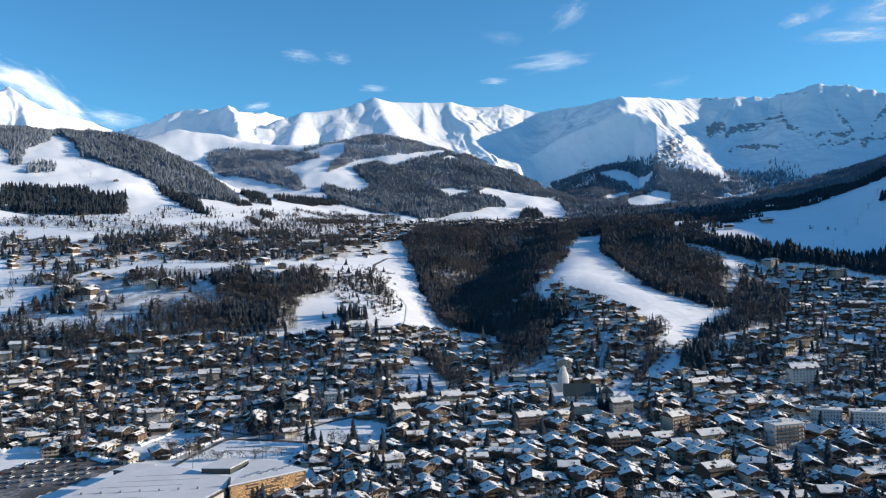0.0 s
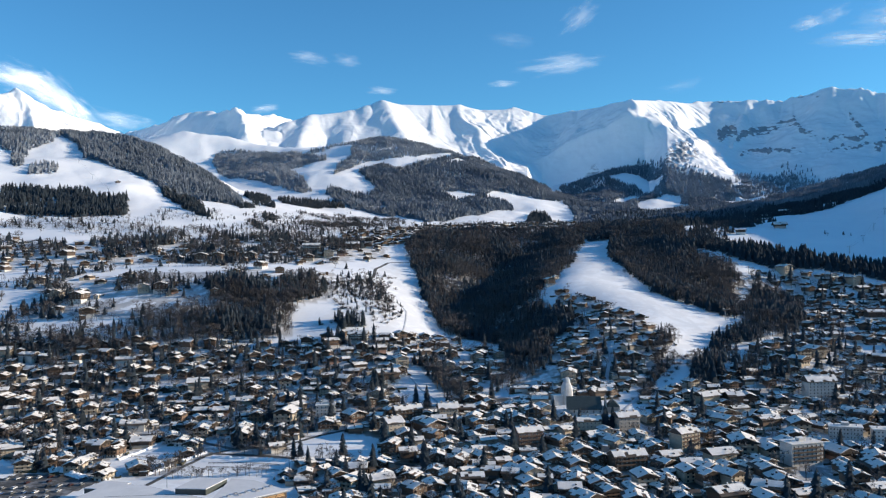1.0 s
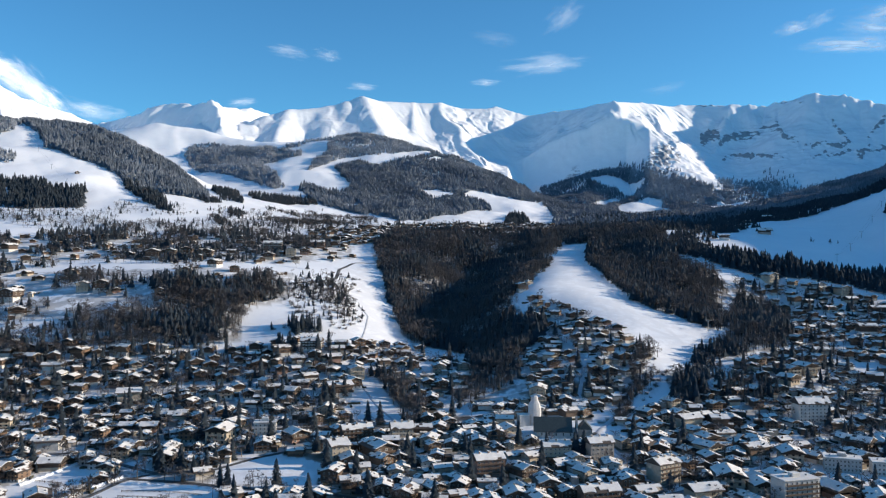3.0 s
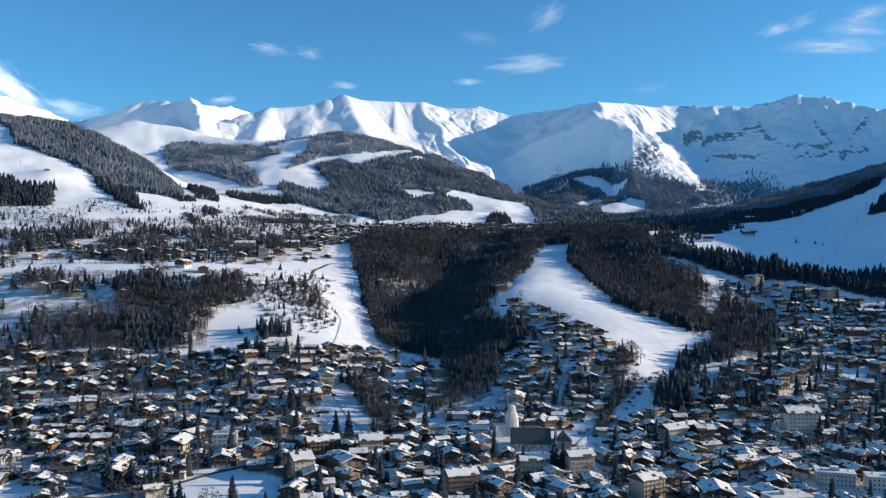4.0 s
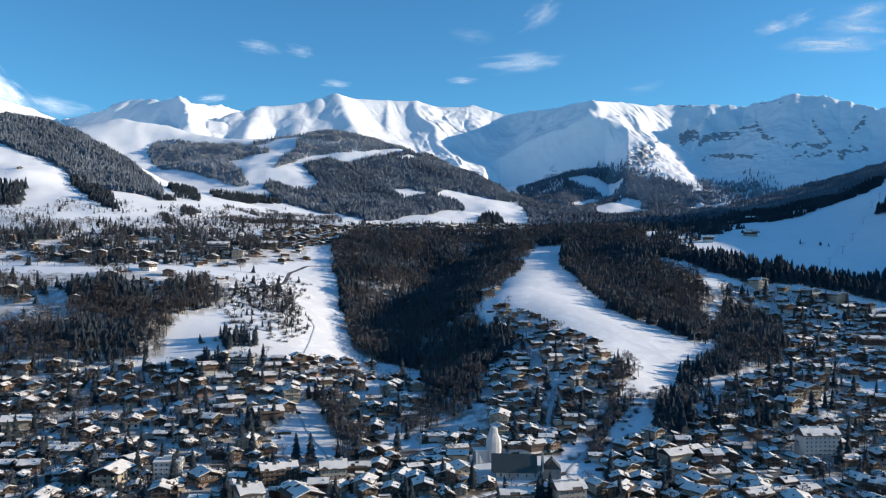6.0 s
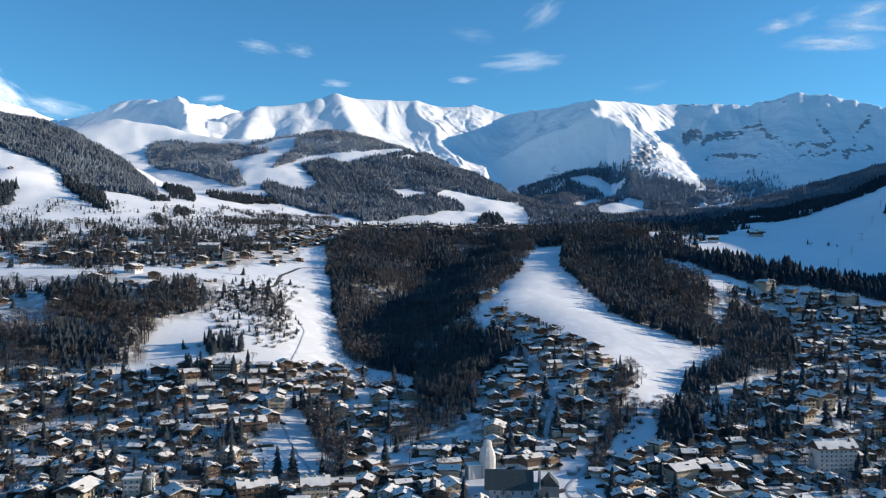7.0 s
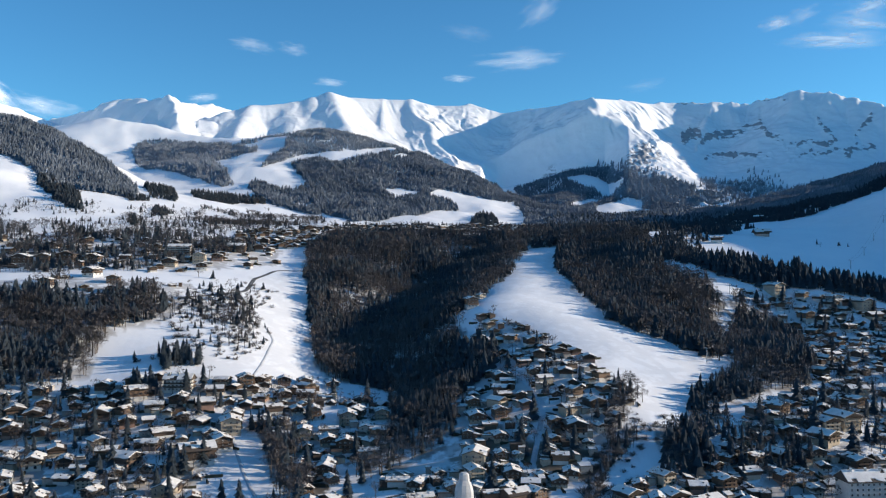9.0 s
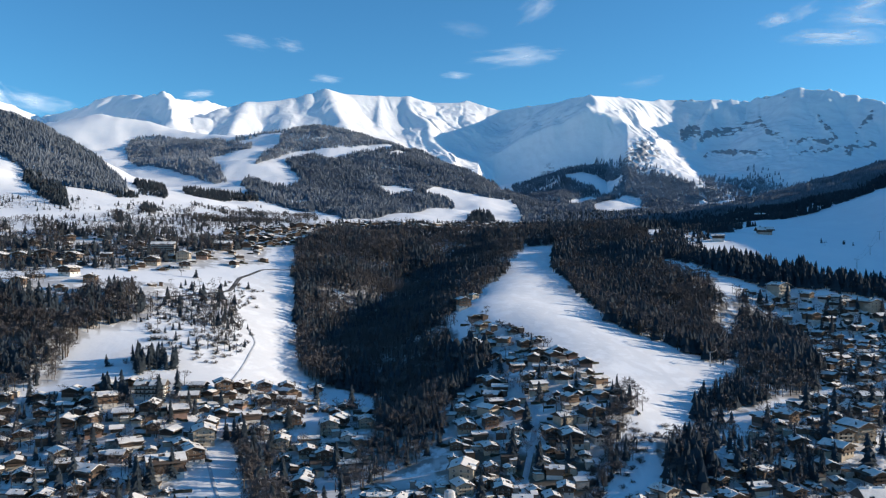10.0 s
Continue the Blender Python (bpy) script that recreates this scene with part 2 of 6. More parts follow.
FAR_VALLEY = [(-177, 1722, 160), (-436, 2144, 247), (-393, 2435, 270), (-188, 2150, 205), (-108, 2150, 202), (-1, 2200, 202), (97, 2250, 202),
              (324, 2350, 198), (239, 2100, 172), (368, 2250, 182), (529, 2200, 190), (730, 2300, 205), (1167, 2600, 268), (1456, 2600, 340), (545, 2900, 240)]
MID_HILL = [(-1361, 3700, 630), (-1157, 3650, 668), (-971, 3650, 648), (-727, 3600, 580), (-526, 3500, 560), (-385, 3450, 567), (-247, 3400, 585), (-70, 3350, 534),
            (60, 3300, 482), (183, 3200, 438), (279, 3100, 376), (368, 3000, 326), (432, 2900, 284), (-320, 2968, 408), (-437, 2877, 398), (-951, 3433, 527),
            (-339, 2600, 303), (-166, 2500, 262), (163, 2750, 303), (231, 2500, 232), (-62, 3126, 462), (-1300, 3100, 400), (-800, 2800, 340)]
BACK_HILL = [(857, 3900, 502), (540, 3500, 340), (759, 3000, 258), (978, 3200, 280), (1181, 3700, 312), (719, 3850, 470), (999, 3850, 472), (470, 3250, 282), (570, 3250, 272), (400, 3200, 280), (1140, 3480, 300), (1320, 3600, 322), (600, 3620, 340), (789, 3582, 385),
             (-1100, 4000, 520), (-500, 3900, 440), (0, 3800, 380), (380, 3600, 255), (1800, 3900, 390), (2300, 3300, 600), (-2400, 3000, 650), (-2400, 1200, 420), (2400, 1000, 260),
             (1500, 400, 70), (-1500, 400, 90), (0, -600, -30), (1600, -1600, 300), (-1600, -1600, 300), (0, -3500, 500), (3500, 0, 330), (-3500, 0, 700), (2500, 4300, 500), (-2500, 4300, 600)]
# the gullies that the dark woods fill
GULLIES = [(52, 1060, 30), (46, 1120, 37), (44, 1190, 46), (62, 1270, 58), (76, 1350, 80), (90, 1430, 103), (455, 1150, 42), (450, 1100, 34), (440, 1050, 27)]
SPOTS = np.array(GULLIES + VALLEY + SHELF + LEFT_HILL + SPUR + PISTE + RIGHT_TOWN + RIGHT_SLOPE + FAR_VALLEY + MID_HILL + BACK_HILL, float)


def kernel(d2):
    return np.sqrt(d2 + 35.0 ** 2)


def spot_weights():
    n = len(SPOTS)
    d2 = ((SPOTS[:, None, :2] - SPOTS[None, :, :2]) ** 2).sum(2)
    a = np.zeros((n + 1, n + 1))
    a[:n, :n] = -kernel(d2) + np.eye(n) * 12.0
    a[:n, n] = a[n, :n] = 1
    return np.linalg.solve(a, np.append(SPOTS[:, 2], 0))


WEIGHTS = spot_weights()


def lattice(ix, iy, seed):
    v = np.sin(ix * 127.1 + iy * 311.7 + seed * 74.7) * 43758.5453
    return v - np.floor(v)


def vnoise(x, y, seed=0):
    ix, iy = np.floor(x), np.floor(y)
    fx, fy = x - ix, y - iy
    fx, fy = fx * fx * (3 - 2 * fx), fy * fy * (3 - 2 * fy)
    a, b = lattice(ix, iy, seed), lattice(ix + 1, iy, seed)
    c, d = lattice(ix, iy + 1, seed), lattice(ix + 1, iy + 1, seed)
    return (a + (b - a) * fx) * (1 - fy) + (c + (d - c) * fx) * fy - 0.5


def ground_z(x, y):
    """Height of the land at x, y (arrays)."""
    x, y = np.asarray(x, float), np.asarray(y, float)
    fx, fy = x.ravel(), y.ravel()
    z = np.full(fx.shape, WEIGHTS[-1])
    for (sx, sy, _), w in zip(SPOTS, WEIGHTS):
        z -= w * kernel((fx - sx) ** 2 + (fy - sy) ** 2)
    far = np.clip((np.hypot(fx, fy) - 700) / 2500, 0, 1)
    z += vnoise(fx / 90, fy / 90, 1) * (2 + 14 * far) + vnoise(fx / 33, fy / 33, 2) * (0.6 + 4 * far) + vnoise(fx / 11, fy / 11, 3) * (0.25 + 0.7 * far)
    return z.reshape(x.shape)

# ---- what grows and stands where, in plan ----
WOODS = {
    "left_hill_wood": [(-1500, 2680), (-1281, 2620), (-1121, 2570), (-1037, 2550), (-946, 2520), (-849, 2470), (-748, 2400), (-642, 2300), (-541, 2150), (-470, 1950), (-560, 1935), (-634, 1930), (-744, 2055), (-827, 2100), (-925, 2150), (-1010, 2300), (-1100, 2400), (-1180, 2440), (-1200, 2300), (-1450, 2350)],
    "left_hill_belt": [(-960, 1805), (-906, 1846), (-683, 1802), (-624, 1645), (-700, 1599), (-859, 1613)],
    "left_hill_strip": [(-669, 1955), (-646, 1980), (-595, 1939), (-519, 1807), (-475, 1689), (-502, 1706), (-563, 1787), (-630, 1886)],
    "left_hill_crown": [(-1450, 2500), (-1200, 2460), (-1107, 2385), (-1086, 2269), (-1108, 2203), (-1145, 2176), (-1400, 2250)],
    "left_hill_patch": [(-1135, 2190), (-1106, 2200), (-1014, 2015), (-1040, 2008)],
    "left_hill_copse": [(-1002, 2022), (-950, 2052), (-921, 1989), (-961, 1946)],
    "mid_wood": [(-314, 2949), (-224, 3012), (-182, 2953), (-82, 3054), (26, 3190), (90, 3240), (178, 3190), (292, 3080), (358, 2985), (377, 2779), (351, 2740), (299, 2749), (251, 2770), (201, 2780), (160, 2782), (117, 2697), (178, 2614), (194, 2533), (112, 2381), (45, 2263), (-3, 2165), (-50, 2050), (-137, 2195), (-218, 2272), (-329, 2439), (-352, 2485), (-384, 2656), (-369, 2684), (-295, 2576), (-250, 2573), (-226, 2684), (-265, 2788)],
    "mid_wood_crest": [(-928, 3295), (-959, 3422), (-942, 3478), (-824, 3468), (-696, 3376), (-568, 3261), (-492, 3173), (-460, 3188), (-441, 3076), (-520, 3043), (-569, 3019), (-462, 2748), (-426, 2633), (-444, 2599), (-528, 2722), (-605, 2827), (-676, 2898), (-752, 2947), (-826, 3051)],
    "mid_wood_top": [(-369, 3205), (-335, 3390), (-266, 3430), (-151, 3390), (-60, 3350), (20, 3290), (40, 3225), (-52, 3196), (-124, 3127), (-232, 3074), (-287, 3070), (-335, 3026), (-370, 2917), (-381, 2835), (-395, 3008), (-366, 3107)],
    "mid_crest_row": [(-568, 3261), (-462, 3345), (-345, 3390), (-310, 3390), (-310, 3330), (-452, 3290), (-548, 3212)],
    "valley_copse": [(226, 2363), (256, 2429), (281, 2390), (269, 2233), (230, 2117), (214, 2197)],
    "back_wood": [(366, 2906), (516, 3900), (572, 3895), (712, 3850), (865, 3880), (951, 3850), (990, 3700), (1020, 3642), (1010, 3396), (960, 2922), (870, 2326), (703, 2003), (595, 1981), (420, 1900), (340, 2250), (379, 2539)],
    "valley_wood": [(402, 2371), (673, 2661), (764, 2187), (983, 2201), (1269, 2279), (1034, 1973), (783, 1808), (645, 1821), (442, 1562), (415, 1563), (337, 1769)],
    "spur_wood": [(-69, 1421), (-44, 1561), (31, 1606), (136, 1560), (247, 1532), (223, 1400), (195, 1328), (148, 1179), (112, 1081), (98, 1034), (122, 985), (138, 942), (122, 889), (101, 888), (69, 945), (8, 965), (-12, 1021), (-40, 1196)],
    "ravine_wood": [(320, 1676), (412, 1669), (392, 1382), (372, 1272), (410, 1208), (352, 1050), (310, 935), (278, 979), (246, 1030), (245, 1214), (262, 1345)],
    "ravine_wood_low": [(422, 1188), (445, 1176), (446, 1086), (390, 932), (357, 886), (304, 851), (285, 837), (258, 796), (231, 744), (211, 736), (221, 784), (272, 866), (318, 915), (341, 1015)],
    "piste_head": [(226, 1470), (246, 1610), (311, 1769), (340, 1700), (321, 1565), (290, 1430), (266, 1427), (238, 1431)],
    "spur_rim": [(199, 1316), (182, 1251), (150, 1129), (127, 1054), (116, 1032), (119, 1000), (100, 1010), (91, 1032), (104, 1064), (135, 1157), (176, 1297)],
    "ravine_shoulder": [(341, 1218), (362, 1189), (401, 1185), (410, 1172), (326, 955), (308, 930), (306, 969), (321, 1067), (324, 1148)],
    "ravine_head": [(332, 1378), (347, 1303), (369, 1265), (345, 1242), (318, 1261), (314, 1348)],
    "slope_hem": [(430, 1480), (444, 1471), (427, 1356), (446, 1344), (438, 1294), (416, 1255), (399, 1269), (381, 1294), (380, 1338), (398, 1415)],
    "hem_spruces": [(415, 1246), (454, 1247), (445, 1223), (409, 1219)],
    "row_spruces": [(451, 1216), (504, 1213), (511, 1197), (495, 1192), (448, 1202)],
    "piste_rim": [(272, 1393), (246, 1312), (243, 1198), (242, 1036), (274, 983), (305, 928), (318, 933), (286, 992), (255, 1042), (256, 1198), (259, 1312), (285, 1393)],
    "piste_hedge": [(146, 1002), (162, 998), (172, 984), (176, 968), (170, 968), (160, 987), (146, 995)],
    "slope_row": [(405, 1290), (470, 1268), (530, 1225), (639, 1215), (800, 1190), (800, 1150), (598, 1138), (569, 1165), (507, 1187), (440, 1215)],
    "shelf_wood": [(-341, 932), (-271, 981), (-230, 1030), (-150, 1052), (-130, 1000), (-150, 960), (-150, 921), (-200, 895), (-290, 880)],
    "shelf_wood_west": [(-472, 880), (-415, 887), (-319, 923), (-292, 880), (-371, 855), (-454, 846)],
    "shelf_wood_edge": [(-279, 995), (-269, 1024), (-222, 1012), (-196, 967), (-181, 920), (-204, 902), (-233, 901)],
    "shelf_grove_upper": [(-204, 1058), (-167, 1097), (-132, 1001), (-150, 1004), (-171, 974)],
    "shelf_grove_lower": [(-107, 1126), (-84, 1135), (-54, 979), (-70, 967)],
    "gulch_trees": [(201, 848), (224, 862), (203, 770), (184, 766)],
    "terrace_trees": [(-639, 1328), (-430, 1430), (-206, 1520), (-123, 1406), (-234, 1178), (-579, 1217)],
    "terrace_trees_west": [(-760, 1380), (-639, 1340), (-579, 1190), (-700, 1150)],
    "park_trees": [(-33, 839), (-8, 850), (12, 770), (14, 722), (-4, 722), (-14, 767)],
    "gully_trees": [(67, 953), (96, 947), (111, 888), (105, 809), (87, 785), (57, 764), (43, 754), (50, 790), (62, 871)],
    "gulch_scrub": [(206, 865), (222, 868), (208, 812), (193, 760), (180, 748), (190, 796)],
    "gulch_scrub_low": [(186, 790), (200, 786), (184, 752), (168, 710), (157, 708), (172, 752)],
    "gulch_bank_scrub": [(208, 815), (232, 826), (217, 785), (191, 734), (172, 707), (169, 725), (200, 786)],
    "right_meadow_row": [(596, 1366), (620, 1392), (692, 1412), (700, 1396), (640, 1380), (604, 1358)],
    "slope_spruce_copse": [(813, 1529), (850, 1580), (868, 1562), (830, 1505)],
    "meadow_scrub": [(-196, 1023), (-148, 1112), (-100, 1230), (-70, 1215), (-66, 1130), (-80, 1047), (-132, 987)],
    "alder_slope": [(-161, 1080), (-105, 1110), (-63, 1081), (-59, 1043), (-130, 1016)],
    "far_hedges": [(-418, 1588), (-270, 2162), (-160, 1909), (-200, 1591), (-375, 1456)],
    "open_slope": [(-900, 1500), (-700, 1650), (-300, 2000), (-150, 1900), (-150, 1500), (-600, 1400)],
    "shelf_scatter": [(-560, 900), (-560, 1200), (-100, 1200), (-60, 1050), (-150, 920)],
    "far_village_trees": [(-200, 1550), (-60, 1900), (340, 2300), (300, 1773), (7, 1752)],
    "right_pines": [(262, 800), (318, 786), (300, 745), (274, 739), (246, 750)],
    "piste_copse": [(-118, 940), (-88, 949), (-81, 928), (-105, 920)],
    "foot_copse": [(-127, 898), (-103, 895), (-97, 879), (-118, 880)],
    "valley_wood_far": [(1000, 2150), (1269, 2279), (2100, 3600), (1700, 3500), (1181, 3000), (764, 2350), (673, 2661), (560, 2500), (700, 2200)],
    "slope_copse_upper": [(-522, 2172), (-480, 2230), (-460, 2195), (-417, 2022), (-467, 2019)],
    "slope_copse_long": [(-500, 2480), (-465, 2448), (-375, 2393), (-300, 2399), (-283, 2345), (-347, 2264), (-390, 2183), (-480, 2397)],
    "slope_copse_small": [(-502, 1971), (-468, 2006), (-446, 1947), (-469, 1899)],
    "slope_copse_mid": [(-414, 1888), (-360, 1820), (-350, 1764), (-387, 1789)],
    "slope_copse_lower": [(-402, 1709), (-337, 1602), (-326, 1551), (-353, 1565)],
    "slope_bushes": [(-357, 2008), (-260, 2214), (-167, 1815), (-254, 1648)],
    "slope_belt": [(-900, 1500), (-640, 1540), (-481, 1500), (-412, 1544), (-338, 1638), (-308, 1783), (-127, 2163), (-90, 1843), (-260, 1608), (-303, 1530), (-376, 1455), (-440, 1404), (-640, 1430)],
    "right_slope_edge": [(420, 1335), (600, 1560), (640, 1640), (560, 1640), (430, 1450)],
    "shelf_groves": [(-560, 860), (-560, 880), (-540, 1130), (-330, 1180), (-190, 1150), (-190, 1060), (-300, 1000), (-350, 920)],
    "slope_scrub": [(-150, 1000), (-120, 1045), (-60, 1060), (-45, 1010), (-60, 960), (-90, 950), (-120, 930), (-160, 930)],
    "west_gardens": [(-480, 770), (-480, 890), (-300, 890), (-120, 885), (-100, 800), (-300, 760)],
    "right_scatter": [(380, 900), (480, 1190), (700, 1120), (600, 900), (480, 800)],
}
GLADES = {
    "mid_slot_a": [(-235, 2420), (-178, 2450), (-165, 2330), (-222, 2335)],
    "mid_slot_b": [(-149, 2295), (-60, 2110), (-55, 1904), (-119, 2080)],
    "mid_slot_c": [(-12, 2690), (36, 2718), (98, 2684), (61, 2615), (7, 2600)],
    "mid_slot_d": [(5, 3119), (37, 3150), (70, 3148), (38, 3078), (9, 3082)],
    "snow_back_a": [(718, 3750), (793, 3785), (852, 3703), (908, 3554), (851, 3465), (805, 3471), (790, 3560), (732, 3668)],
    "snow_back_b": [(735, 3287), (829, 3350), (898, 3330), (881, 2916), (707, 2640), (586, 2390), (612, 2692)],
    "snow_back_c": [(656, 3360), (758, 3450), (787, 3386), (674, 3290)],
    "small_piste": [(355, 1278), (384, 1278), (430, 1236), (405, 1212), (380, 1235)],
    "ravine_gap": [(411, 1195), (426, 1190), (386, 1090), (356, 1014), (343, 1012), (364, 1080)],
    "ravine_slot": [(333, 1128), (350, 1132), (341, 1106), (325, 1102)],
    "shelf_clearing": [(-168, 940), (-164, 980), (-149, 1010), (-133, 1016), (-118, 958), (-136, 933), (-137, 905), (-160, 911)],
}
OPEN = {
    "piste": [(241, 1410), (268, 1393), (242, 1312), (239, 1198), (237, 1030), (270, 976), (296, 930), (318, 918), (286, 887), (256, 857), (222, 840), (210, 907), (170, 981), (133, 1054), (198, 1307)],
    "left_piste": [(-109, 1227), (-63, 1267), (-35, 1076), (4, 970), (-42, 905), (-100, 919), (-137, 910), (-147, 928), (-125, 992), (-58, 1034), (-82, 1129)],
    "park": [(-40, 829), (-22, 826), (8, 729), (-22, 727), (-48, 748), (-41, 785)],
    "park2": [(8, 886), (28, 893), (24, 836), (13, 835)],
    "field_a": [(-117, 630), (-77, 662), (-46, 640), (-41, 595), (-107, 601)],
    "field_b": [(-177, 560), (-163, 609), (-100, 593), (-100, 539), (-172, 546)],
    "field_c": [(-231, 593), (-215, 643), (-178, 634), (-180, 598), (-213, 565)],
    "field_d": [(-340, 605), (-286, 600), (-274, 548), (-310, 535)],
    "parking": [(-340, 480), (-300, 530), (-275, 574), (-217, 565), (-205, 506), (-227, 470), (-265, 460)],
    "hall": [(-240, 487), (-210, 562), (-134, 566), (-80, 535), (-76, 489), (-129, 455), (-230, 450)],
    "churchyard": [(148, 737), (181, 743), (167, 717), (144, 713)],
    "garden": [(406, 849), (434, 855), (415, 822), (384, 815)],
    "gulch": [(217, 837), (250, 854), (217, 785), (191, 734), (172, 707), (169, 725), (200, 786)],
    "school_yard": [(255, 592), (350, 574), (352, 598), (330, 612), (262, 626)],
    "gulch_garden": [(30, 791), (64, 785), (58, 742), (31, 741)],
    "church": [(82, 676), (82, 726), (122, 726), (165, 700), (165, 672)],
}
TOWN = [(-620, 440), (-580, 865), (-300, 884), (-200, 890), (-130, 895), (0, 930), (60, 900), (70, 760), (100, 760), (120, 930), (135, 1020), (165, 985), (205, 905),
        (215, 830), (190, 740), (230, 740), (300, 830), (370, 880), (440, 1190), (480, 1195), (600, 1120), (760, 1100), (700, 440), (300, 400), (-300, 400)]
VILLAGES = {"far_village": [(-200, 1600), (-65, 1850), (340, 2300), (290, 1773), (7, 1762), (-71, 1441), (-148, 1384)],
            "valley_village": [(400, 1680), (330, 2000), (420, 2350), (760, 2300), (900, 2150), (640, 1750)],
            "terrace_village": [(-521, 1330), (-108, 1463), (-90, 1308), (-189, 1201), (-371, 1192), (-605, 1140), (-700, 1360)],
            "shelf_village": [(-519, 1082), (-145, 1151), (-131, 1034), (-257, 926), (-450, 935)]}


def inside(poly, x, y):
    x, y = np.asarray(x, float), np.asarray(y, float)
    hit = np.zeros(x.shape, bool)
    for (x0, y0), (x1, y1) in zip(poly, poly[1:] + poly[:1]):
        if y0 != y1:
            hit ^= ((y0 > y) != (y1 > y)) & (x < (x1 - x0) * (y - y0) / (y1 - y0) + x0)
    return hit


def scatter(poly, spacing, rng, rough=8.0):
    """Points about spacing apart inside poly, whose edge is ragged."""
    p = np.array(poly, float)
    gx, gy = np.meshgrid(np.arange(p[:, 0].min() - 20, p[:, 0].max() + 20, spacing), np.arange(p[:, 1].min() - 20, p[:, 1].max() + 20, spacing))
    x = gx.ravel() + rng.uniform(-0.8, 0.8, gx.size) * spacing
    y = gy.ravel() + rng.uniform(-0.8, 0.8, gx.size) * spacing
    keep = inside(poly, x + vnoise(x / 30, y / 30, 31) * rough * 2, y + vnoise(x / 30, y / 30, 32) * rough * 2)
    return x[keep], y[keep]

# ---- mesh helpers ----
def fast_mesh(name, verts, faces, mats, mat_index=None, smooth=False):
    """A mesh from arrays: verts (n, 3), faces (m, k) with k corners each."""
    verts, faces = np.asarray(verts, np.float32), np.asarray(faces, np.int32)
    me = bpy.data.meshes.new(name)
    k = faces.shape[1]
    me.vertices.add(len(verts))
    me.vertices.foreach_set("co", verts.ravel())
    me.loops.add(faces.size)
    me.loops.foreach_set("vertex_index", faces.ravel())
    me.polygons.add(len(faces))
    me.polygons.foreach_set("loop_start", np.arange(0, faces.size, k, dtype=np.int32))
    for m in mats:
        me.materials.append(m)
    if mat_index is not None:
        me.polygons.foreach_set("material_index", np.asarray(mat_index, np.int32))
    me.polygons.foreach_set("use_smooth", np.full(len(faces), smooth))
    me.update(calc_edges=True)
    return me


def grid_faces(rows, cols):
    i = np.arange(rows - 1)[:, None] * cols + np.arange(cols - 1)[None, :]
    return np.stack([i, i + 1, i + cols + 1, i + cols], -1).reshape(-1, 4)


# ---- the ground: one sheet, fine ahead of the flight and coarse elsewhere ----
def build_ground():
    az = np.radians(np.concatenate([np.arange(-180, -40, 5), np.arange(-40, 41, 0.155), np.arange(41.5, 72, 0.8), np.arange(75, 181, 5), [180]]))
    r = np.concatenate([[1, 60, 150, 230], np.exp(np.arange(math.log(300), math.log(4300), 0.0085)), [4400, 4600, 4900]])
    rr, aa = np.meshgrid(r, az, indexing="ij")
    x, y = rr * np.sin(aa), rr * np.cos(aa)
    z = ground_z(x, y)
    me = fast_mesh("ground", np.stack([x, y, z], -1).reshape(-1, 3), grid_faces(len(r), len(az))[:, ::-1], [GROUND], smooth=True)
    # how dark the snow is painted: lanes, yards, wet asphalt and the houses' shade in the built-up parts, churned
    # fields on the terraces
    fx, fy = x.ravel(), y.ravel()
    jx, jy = fx + 16 * vnoise(fx / 20, fy / 20, 31), fy + 16 * vnoise(fx / 20, fy / 20, 32)
    trodden_shade = np.where(inside(TOWN, jx, jy), np.where(fy > 790, np.where(fx > 330, 0.25, 0.48), 0.66), 0.0) + np.where(np.hypot(fx - 90, fy - 640) < 170 + 60 * vnoise(fx / 40, fy / 40, 33), 0.4, 0)
    for name in ("far_village", "valley_village", "terrace_village", "shelf_village"):
        trodden_shade = np.where(inside(VILLAGES[name], jx, jy), np.maximum(trodden_shade, 0.5), trodden_shade)
    for name in ("spur_wood", "spur_rim", "ravine_wood", "ravine_wood_low", "ravine_shoulder", "ravine_head", "piste_head", "gully_trees", "park_trees", "shelf_wood"):
        trodden_shade = np.where(inside(WOODS[name], jx, jy), 0.8 if name != "shelf_wood" else 0.5, trodden_shade)
    trodden_shade = np.where(inside(GLADES["shelf_clearing"], jx, jy), 0, trodden_shade)
    for o in OPEN.values():
        trodden_shade = np.where(inside(o, fx + 0.3 * (jx - fx), fy + 0.3 * (jy - fy)), 0.12, trodden_shade)
    me.attributes.new("trodden_shade", "FLOAT", "POINT").data.foreach_set("value", trodden_shade.astype(np.float32))
    tagged(new("ground", me), "snow-covered valley floor, terraces and hillsides", "ground", kind="structure")


build_ground()

